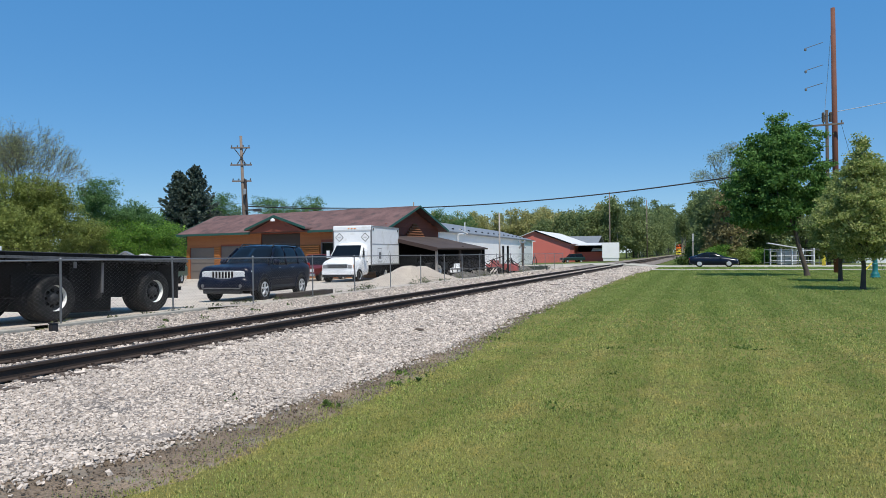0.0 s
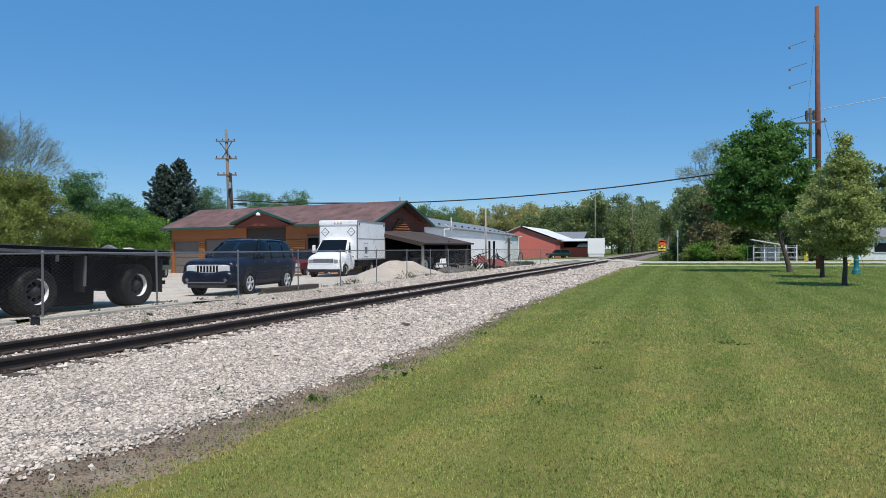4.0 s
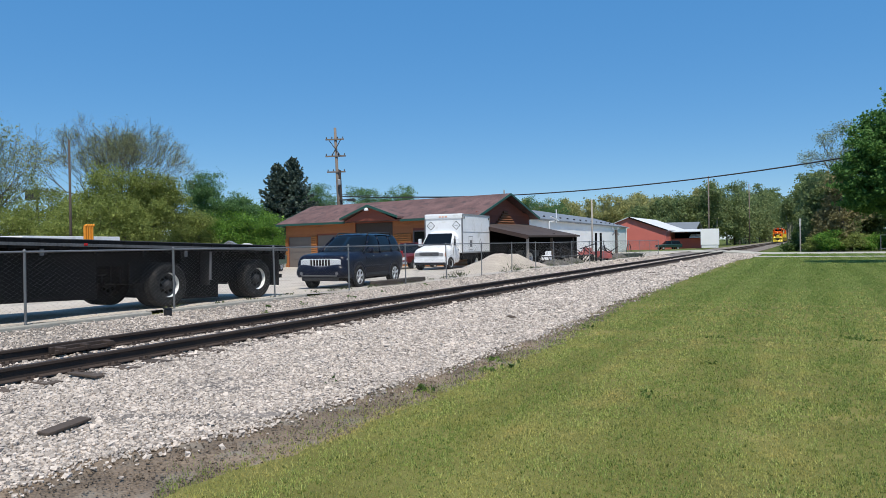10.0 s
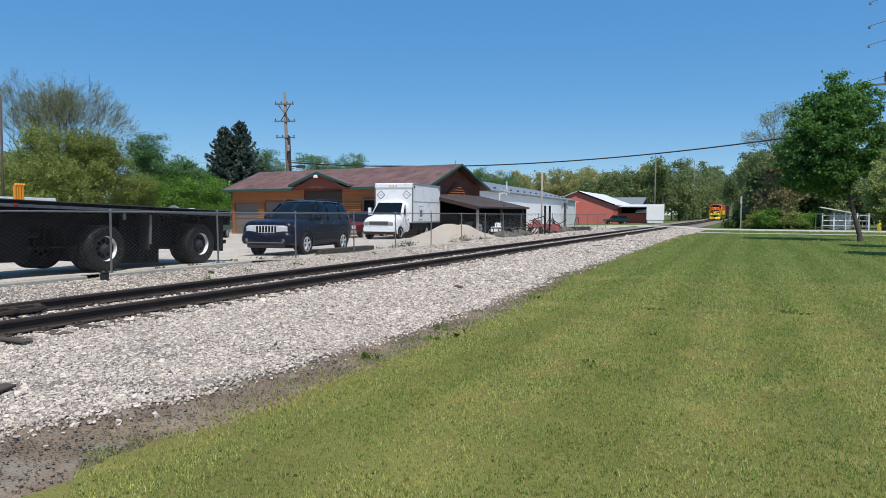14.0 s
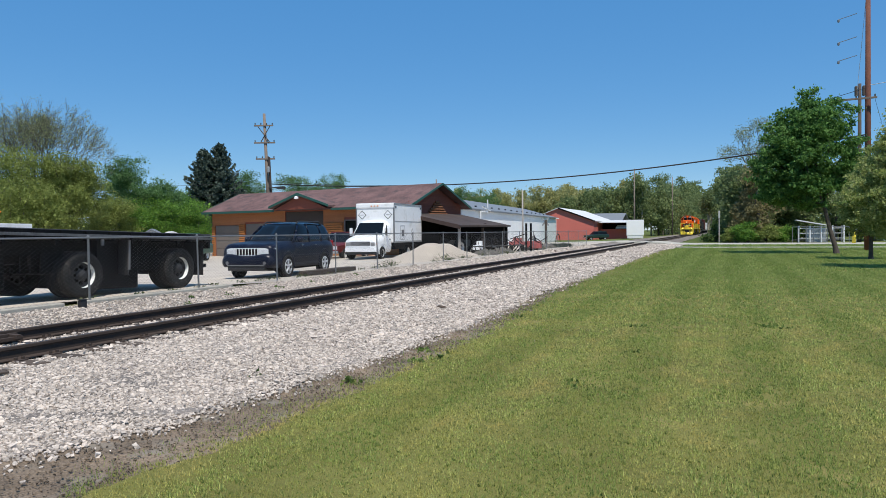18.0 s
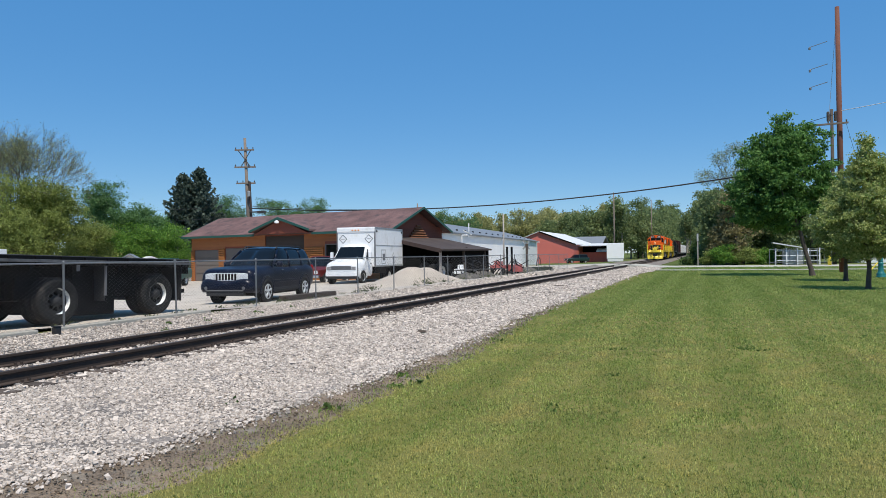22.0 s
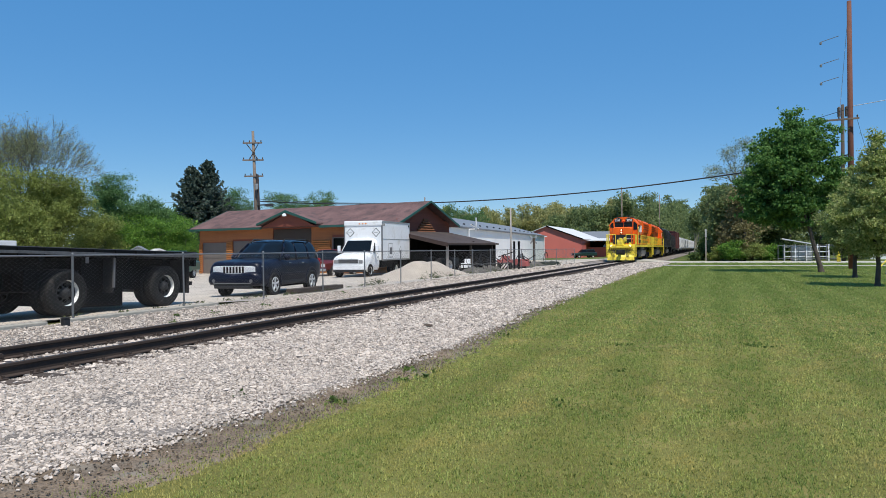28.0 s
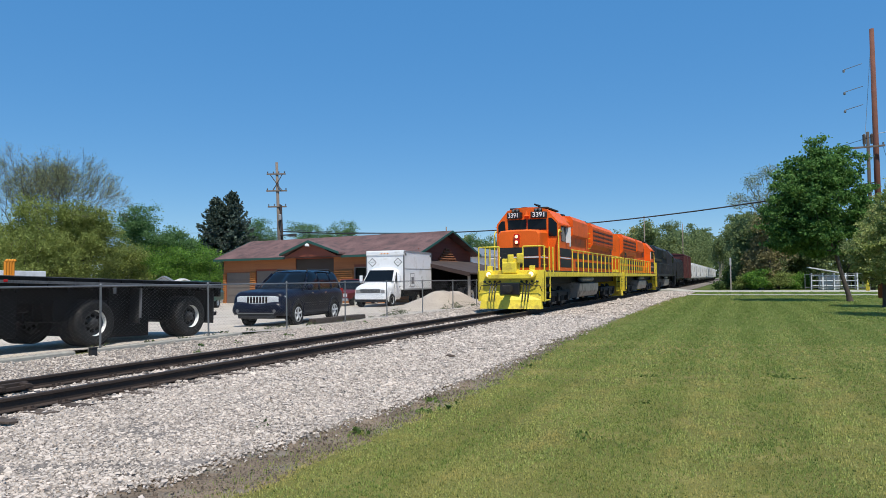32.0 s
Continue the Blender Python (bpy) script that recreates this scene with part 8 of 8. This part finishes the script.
        if stripes:
            for z0, z1, mt in ((2.46, 2.86, BLACKST), (2.38, 2.43, WHITETXT), (1.95, 2.34, BLACKST)):
                part("cab_stripe", B(((s * 1.545, 2.92, z0), (s * 1.558, 5.28, z1))), mt, cabp)
    part("wind_deflector", B(((1.56, 4.12, 3.15), (1.8, 4.16, 3.9)), bevel=0.01), WHITETXT, cabp, "pale wind deflector beside the cab window")
    part("roof_panel", B(((-0.94, 3.0, 4.79), (0.94, 5.3, 4.87)), bevel=0.02), TRUCKM, cabp, "grimy dark roof panel")
    part("bell", lathe(bmesh.new(), [(0.0, 0.22), (0.06, 0.2), (0.09, 0.05), (0.15, 0)], Matrix.Translation((0, 2.62, 4.42)), 12), paint, cabp)
    part("horn", rods(((0.3, 3.6, 5.0), (0.3, 3.1, 5.02)), ((0.42, 3.6, 4.98), (0.42, 3.2, 4.98)), ((0.36, 3.6, 4.84), (0.36, 3.6, 5.0)), r=0.045, n=8), BLACKST, cabp)
    part("roof_antenna", B(((-0.5, 3.5, 4.84), (-0.2, 3.9, 4.95)), ((-0.05, 4.3, 4.84), (0.1, 4.5, 5.0)), bevel=0.02), BLACKST, cabp)
    # long hood
    hood = part("long_hood", shell([(5.3, [(0.98, DECK), (0.98, 4.45), (0.8, 4.68), (0.3, 4.74)]), (L - 1.5, [(0.98, DECK), (0.98, 4.45), (0.8, 4.68), (0.3, 4.74)])]), paint, t)
    if hood_number:
        lettering(hood, hood_number, 0.34, pose(-0.1, L - 1.488, 3.7, 90, 0, 180), BLACKST)
    part("radiator_section", shell([(12.9, [(1.0, 3.2), (1.2, 3.45), (1.2, 4.52), (1.05, 4.74), (0.3, 4.8)]), (L - 1.9, [(1.0, 3.2), (1.2, 3.45), (1.2, 4.52), (1.05, 4.74), (0.3, 4.8)])]), paint, hood)
    part("brake_blister", shell([(7.6, [(1.0, 3.65), (1.16, 3.75), (1.16, 4.55), (1.0, 4.76), (0.3, 4.82)]), (11.6, [(1.0, 3.65), (1.16, 3.75), (1.16, 4.55), (1.0, 4.76), (0.3, 4.82)])]), paint, hood)
    for s in (1, -1):
        for k in range(7):
            z = 3.55 + k * 0.135
            part("radiator_slat", B(((s * 1.19, 13.1, z), (s * 1.225, L - 2.1, z + 0.06))), BLACKST if (not stripes or k % 2) else paint, hood)
        part("intake_grille", B(((s * 0.985, 6.0, 3.3), (s * 1.0, 7.3, 4.1)), bevel=0.005), BLACKST, hood, "dark air intake")
        for k in range(9):
            y = 5.7 + k * 1.42
            part("hood_door", B(((s * 0.975, y, 1.9), (s * 0.995, y + 1.28, 3.02)), bevel=0.006), paint, hood)
            part("door_latch", B(((s * 0.99, y + 0.6, 2.9), (s * 1.01, y + 0.68, 2.96))), BLACKST, hood)
        if stripes:
            for z0, z1 in ((2.5, 2.82), (2.02, 2.34)):
                part("hood_stripe", B(((s * 0.99, 5.32, z0), (s * 1.003, L - 1.55, z1))), BLACKST, hood)
        for y in (13.1, 14.9, 16.7, 18.5):
            part("panel_seam", B(((s * 1.19, y - 0.012, 3.48), (s * 1.207, y + 0.012, 4.5))), BLACKST, hood)
        for y in (5.6, 6.3, 7.5, 11.8, 12.4):
            part("panel_seam", B(((s * 0.97, y - 0.012, 3.06), (s * 0.99, y + 0.012, 4.4))), BLACKST, hood)
        for k in range(4):
            part("ladder_rung", rods(((s * 0.98, 12.55, 3.2 + 0.3 * k), (s * 1.06, 12.55, 3.2 + 0.3 * k)), ((s * 1.06, 12.55, 3.2 + 0.3 * k), (s * 1.06, 12.85, 3.2 + 0.3 * k)), r=0.016), trim, hood)
        if number:
            lettering(hood, number, 0.5, pose(s * 1.215, L - 3.0, 3.15, 90, 0, 90 if s > 0 else -90), BLACKST)
        # side hand rail
        n = 14
        for k in range(n + 1):
            y = 1.6 + k * (L - 3.2) / n
            if 2.4 < y < 5.4:
                continue
            part("stanchion", rods(((s * 1.52, y, DECK - 0.2), (s * 1.52, y, 2.86)), r=0.034, n=6), trim, t, "yellow stanchion" if stripes else "")
        part("side_rail", rods(((s * 1.52, 5.5, 2.86), (s * 1.52, L - 1.0, 2.86)), r=0.03, n=6), trim, t, "yellow hand rail" if stripes else "")
        part("battery_box", B(((s * 1.0, 5.4, DECK), (s * 1.4, 7.0, 2.35)), bevel=0.03), paint, hood)
        part("ladder_mark", B(((s * 1.51, 5.0, 3.0), (s * 1.56, 5.25, 3.8)), bevel=0.02), WHITETXT if stripes else paint, hood)
    for k in range(3):
        part("radiator_fan", lathe(bmesh.new(), [(0.62, 0), (0.62, 0.14), (0.5, 0.18), (0, 0.18)], Matrix.Translation((0, 13.9 + k * 1.4, 4.79)), 20), BLACKST, hood, "black roof fan")
    for k in range(2):
        part("brake_fan", lathe(bmesh.new(), [(0.55, 0), (0.55, 0.12), (0.45, 0.16), (0, 0.16)], Matrix.Translation((0, 8.4 + k * 1.6, 4.8)), 20), BLACKST, hood)
    part("exhaust_stack", B(((-0.25, 11.9, 4.7), (0.25, 12.6, 4.95)), bevel=0.03), BLACKST, hood)
    # underneath
    tank = part("fuel_tank", shell([(8.0, [(0.8, 0.32), (1.3, 0.42), (1.42, 0.7), (1.42, 1.12), (0.9, 1.2), (0.3, 1.2)]), (13.2, [(0.8, 0.32), (1.3, 0.42), (1.42, 0.7), (1.42, 1.12), (0.9, 1.2), (0.3, 1.2)])]), TANKM, t, "grey streaked fuel tank")
    for s in (1, -1):
        part("air_reservoir", lathe(bmesh.new(), [(0, -1.6), (0.17, -1.5), (0.17, 1.5), (0, 1.6)], Matrix.Translation((s * 1.2, 10.6, 1.36)) @ Matrix.Rotation(radians(90), 4, "X"), 12), TANKM, tank)
    bogie(t, 4.1, (-2.0, -0.2, 1.9), 0)
    bogie(t, L - 4.1, (-1.9, 0.2, 2.0), 0)
    return t


def hopper(label, paint):
    """A covered hopper car: ribbed curved sides, sloping ends, hatches and running board."""
    t = thing("hopper_car", Matrix(), label, "hopper car", "hopper cars of the train")
    L = 15.2
    half = [(0.5, 1.15), (1.35, 1.35), (1.5, 1.9), (1.5, 3.5), (1.2, 3.95), (0.3, 4.1)]
    part("hull", shell([(1.6, [(w * 0.96, max(z, 2.3)) for w, z in half]), (1.9, [(w, max(z, 1.9)) for w, z in half]), (3.4, half), (L - 3.4, half), (L - 1.9, [(w, max(z, 1.9)) for w, z in half]), (L - 1.6, [(w * 0.96, max(z, 2.3)) for w, z in half])]), paint, t)
    part("underframe", B(((-0.4, 0.2, 0.95), (0.4, L - 0.2, 1.3)), ((-1.4, 0.2, 1.15), (1.4, 0.9, 1.35)), ((-1.4, L - 0.9, 1.15), (1.4, L - 0.2, 1.35))), TRUCKM, t)
    for s in (1, -1):
        part("side_sill", B(((s * 1.42, 0.3, 1.15), (s * 1.54, L - 0.3, 1.38)), bevel=0.01), paint, t)
        for k in range(9):
            y = 2.3 + k * (L - 4.6) / 8
            part("rib", P([(s * 1.48, 1.4), (s * 1.6, 1.5), (s * 1.6, 3.5), (s * 1.25, 3.95), (s * 1.2, 3.9), (s * 1.49, 3.45)], y - 0.06, y + 0.06, "y"), paint, t)
        for y in (0.35, L - 0.35):
            part("end_ladder", rods(((s * 1.45, y, 1.2), (s * 1.45, y, 3.9)), ((s * 1.1, y, 1.2), (s * 1.1, y, 3.9)), *[((s * 1.1, y, 1.4 + 0.35 * k), (s * 1.45, y, 1.4 + 0.35 * k)) for k in range(7)], r=0.025), paint, t)
    part("running_board", B(((-0.5, 0.6, 4.16), (0.5, L - 0.6, 4.2)), ((-0.05, 0.6, 3.4), (0.05, 1.7, 4.16)), ((-0.05, L - 1.7, 3.4), (0.05, L - 0.6, 4.16))), paint, t)
    for k in range(3):
        part("outlet_hopper", P([(3.2 + k * 3.2, 1.5), (5.8 + k * 3.2, 1.5), (4.9 + k * 3.2, 0.55), (4.1 + k * 3.2, 0.55)], -0.9, 0.9, "x"), paint, t)
    bogie(t, 1.9, (-0.9, 0.9), 0, 0.44)
    bogie(t, L - 1.9, (-0.9, 0.9), 0, 0.44)
    for y in (0.2, L - 0.2):
        part("coupler", B(((-0.14, y - 0.5, 0.86), (0.14, y + 0.5, 1.1)), bevel=0.03), TRUCKM, t)
    return t


def boxcar():
    t = thing("boxcar", Matrix(), "maroon ribbed boxcar coupled behind the locomotives", "boxcar")
    L = 16.6
    part("body", B(((-1.5, 0.6, 1.15), (1.5, L - 0.6, 4.85)), bevel=0.04), MAROON, t)
    part("roof", P([(-1.55, 4.82), (1.55, 4.82), (1.4, 4.95), (0, 5.08), (-1.4, 4.95)], 0.5, L - 0.5, "y"), MAROON, t)
    part("underframe", B(((-0.4, 0.2, 0.95), (0.4, L - 0.2, 1.2))), TRUCKM, t)
    for s in (1, -1):
        for k in range(13):
            y = 0.9 + k * (L - 1.8) / 12
            part("rib", B(((s * 1.5, y - 0.05, 1.2), (s * 1.56, y + 0.05, 4.8))), MAROON, t)
        part("sliding_door", B(((s * 1.5, 6.2, 1.2), (s * 1.58, 9.3, 4.7)), bevel=0.01), MAROON, t)
        part("end_ladder", rods(((s * 1.4, 0.52, 1.2), (s * 1.4, 0.52, 4.7)), ((s * 1.0, 0.52, 1.2), (s * 1.0, 0.52, 4.7)), *[((s * 1.0, 0.52, 1.4 + 0.35 * k), (s * 1.4, 0.52, 1.4 + 0.35 * k)) for k in range(10)], r=0.025), MAROON, t)
    for k in range(7):
        part("end_rib", B(((-1.4, 0.55, 1.5 + k * 0.45), (1.4, 0.61, 1.62 + k * 0.45)), bevel=0.02), MAROON, t)
    bogie(t, 2.2, (-0.9, 0.9), 0, 0.44)
    bogie(t, L - 2.2, (-0.9, 0.9), 0, 0.44)
    return t


TRAIN = [
    (locomotive("locomotive", ORANGE, YELLOW, "3391", "orange diesel locomotive with black stripes and yellow railings, headlights lit"), 0.0, 0),
    (locomotive("locomotive", ORANGE, YELLOW, "3390", "orange diesel locomotive running cab-last behind the first one", lit=False, hood_number="3390"), 23.1 + 22.3, 180),
    (locomotive("dark_locomotive", DARKLOCO, DARKLOCO, "", "dark grey diesel locomotive coupled third in the train", stripes=False, lit=False), 46.2 + 22.3, 180),
    (hopper("dark grey covered hopper car behind the locomotives", DARKLOCO), 69.4, 0),
    (boxcar(), 85.4, 0)]
first = hopper("pale grey covered hopper car with ribbed sides", HOPGREY)
TRAIN.append((first, 102.6, 0))
for k in range(1, 9):
    TRAIN.append((copy_thing(first, Matrix()), 102.6 + 16.0 * k, 0))

# ---------------------------------------------------------------- the car on the road, front at +y
road_car = thing("saloon_car", pose(0, 85, 0.05, 0, 0, -90), "dark blue saloon car driving along the road", "car")
CARBLUE = mat("dark_blue_car_paint", (0.006, 0.01, 0.024), 0.25, 0.0, vary=0.08, spec=0.3)
part("body", sleek([
    (2.40, [(0.50, 0.34), (0.58, 0.42), (0.58, 0.56), (0.50, 0.64), (0.0, 0.67)]),
    (2.28, [(0.74, 0.26), (0.82, 0.38), (0.82, 0.62), (0.70, 0.73), (0.0, 0.77)]),
    (1.80, [(0.82, 0.22), (0.90, 0.36), (0.91, 0.68), (0.78, 0.83), (0.0, 0.88)]),
    (1.10, [(0.83, 0.20), (0.91, 0.34), (0.92, 0.74), (0.82, 0.92), (0.0, 0.98)]),
    (-0.20, [(0.83, 0.20), (0.91, 0.34), (0.92, 0.78), (0.84, 0.95), (0.0, 1.0)]),
    (-1.50, [(0.83, 0.20), (0.91, 0.34), (0.92, 0.84), (0.82, 1.0), (0.0, 1.05)]),
    (-2.20, [(0.78, 0.28), (0.87, 0.42), (0.87, 0.84), (0.74, 0.99), (0.0, 1.04)]),
    (-2.42, [(0.62, 0.36), (0.72, 0.46), (0.73, 0.82), (0.62, 0.93), (0.0, 0.97)])], 13, 40), CARBLUE, road_car, smooth=True)
SALOON = [
    (1.25, [(0.76, 0.86), (0.72, 0.90), (0.60, 0.93), (0.30, 0.95), (0.0, 0.955)]),
    (0.75, [(0.80, 0.88), (0.72, 1.06), (0.62, 1.15), (0.34, 1.19), (0.0, 1.20)]),
    (0.20, [(0.83, 0.88), (0.70, 1.25), (0.60, 1.36), (0.34, 1.41), (0.0, 1.42)]),
    (-0.35, [(0.84, 0.88), (0.70, 1.29), (0.60, 1.41), (0.34, 1.465), (0.0, 1.475)]),
    (-0.95, [(0.84, 0.88), (0.70, 1.26), (0.60, 1.37), (0.34, 1.425), (0.0, 1.435)]),
    (-1.55, [(0.80, 0.90), (0.70, 1.12), (0.58, 1.20), (0.34, 1.24), (0.0, 1.25)]),
    (-2.10, [(0.72, 0.94), (0.66, 1.0), (0.54, 1.03), (0.30, 1.05), (0.0, 1.055)])]
part("glasshouse", sleek(SALOON, 11, 30), GLASSM, road_car, "dark window glass", smooth=True)
part("roof", sleek([(y, [(w * 1.012 + 0.004, z + 0.012) for w, z in h[2:]]) for y, h in SALOON[2:6]], 9, 18), CARBLUE, road_car, smooth=True)
for s in (1, -1):
    for y in (1.45, -1.38):
        arch(road_car, s * 0.88, y, 0.335, 0.37, s, CARBLUE)
        w_ = wheel(road_car, s * 0.85, y, 0.33, 0.33, 0.21, ALLOY, s, 5, rim=0.72)
        part("wheel_disc", lathe(bmesh.new(), [(0, 0.02), (0.16, 0.016), (0.225, 0.0)], Matrix.Translation((s * 0.952, y, 0.33)) @ Matrix.Rotation(radians(90 * s), 4, "Y"), 18), ALLOY, w_, "bright alloy wheel face")
    part("headlight", B(((s * 0.5, 2.12, 0.60), (s * 0.82, 2.30, 0.72)), bevel=0.03), LENS, road_car)
    part("tail_lamp", B(((s * 0.5, -2.40, 0.74), (s * 0.8, -2.24, 0.88)), bevel=0.03), REDLENS, road_car)
    part("window_pillar", rods(((s * 0.845, -0.40, 0.93), (s * 0.715, -0.42, 1.27)), ((s * 0.715, -0.42, 1.27), (s * 0.61, -0.42, 1.42)), r=0.03), CARBLUE, road_car)
    part("window_pillar", rods(((s * 0.82, -1.45, 0.95), (s * 0.72, -1.25, 1.17)), ((s * 0.72, -1.25, 1.17), (s * 0.6, -1.1, 1.36)), r=0.05), CARBLUE, road_car)
    part("door_mirror", B(((s * 0.9, 0.62, 0.94), (s * 1.06, 0.78, 1.08)), bevel=0.04), CARBLUE, road_car)
    part("side_trim", rods(((s * 0.846, 1.0, 0.90), (s * 0.852, -1.7, 0.96)), r=0.012), CHROME, road_car, "thin bright trim under the windows")
for ob in [o for o in road_car.children_recursive if o.type == "MESH"]:
    ob.data.transform(Matrix.Scale(1.07, 4))

# ---------------------------------------------------------------- what moves


def train_y(t):
    """Where the nose of the train stands along the track: it gathers speed."""
    return 346.0 - 7.62 * t - 0.0705 * t * t


def motions():
    for ob, dy, turn in TRAIN:
        walk(ob, [(t, pose(TRACK_X, train_y(t) + dy, RAIL_Z, 0, 0, turn)) for t in range(0, 33, 2)])
    walk(road_car, [(t, pose(x, 84.0, 0.05, 0, 0, -90)) for t, x in ((0.0, 1.33), (0.5, 6.6), (1.0, 11.9), (1.5, 17.4), (2.0, 23.0), (4.0, 46.0), (8.0, 90.0), (32.0, 90.2))])


motions()
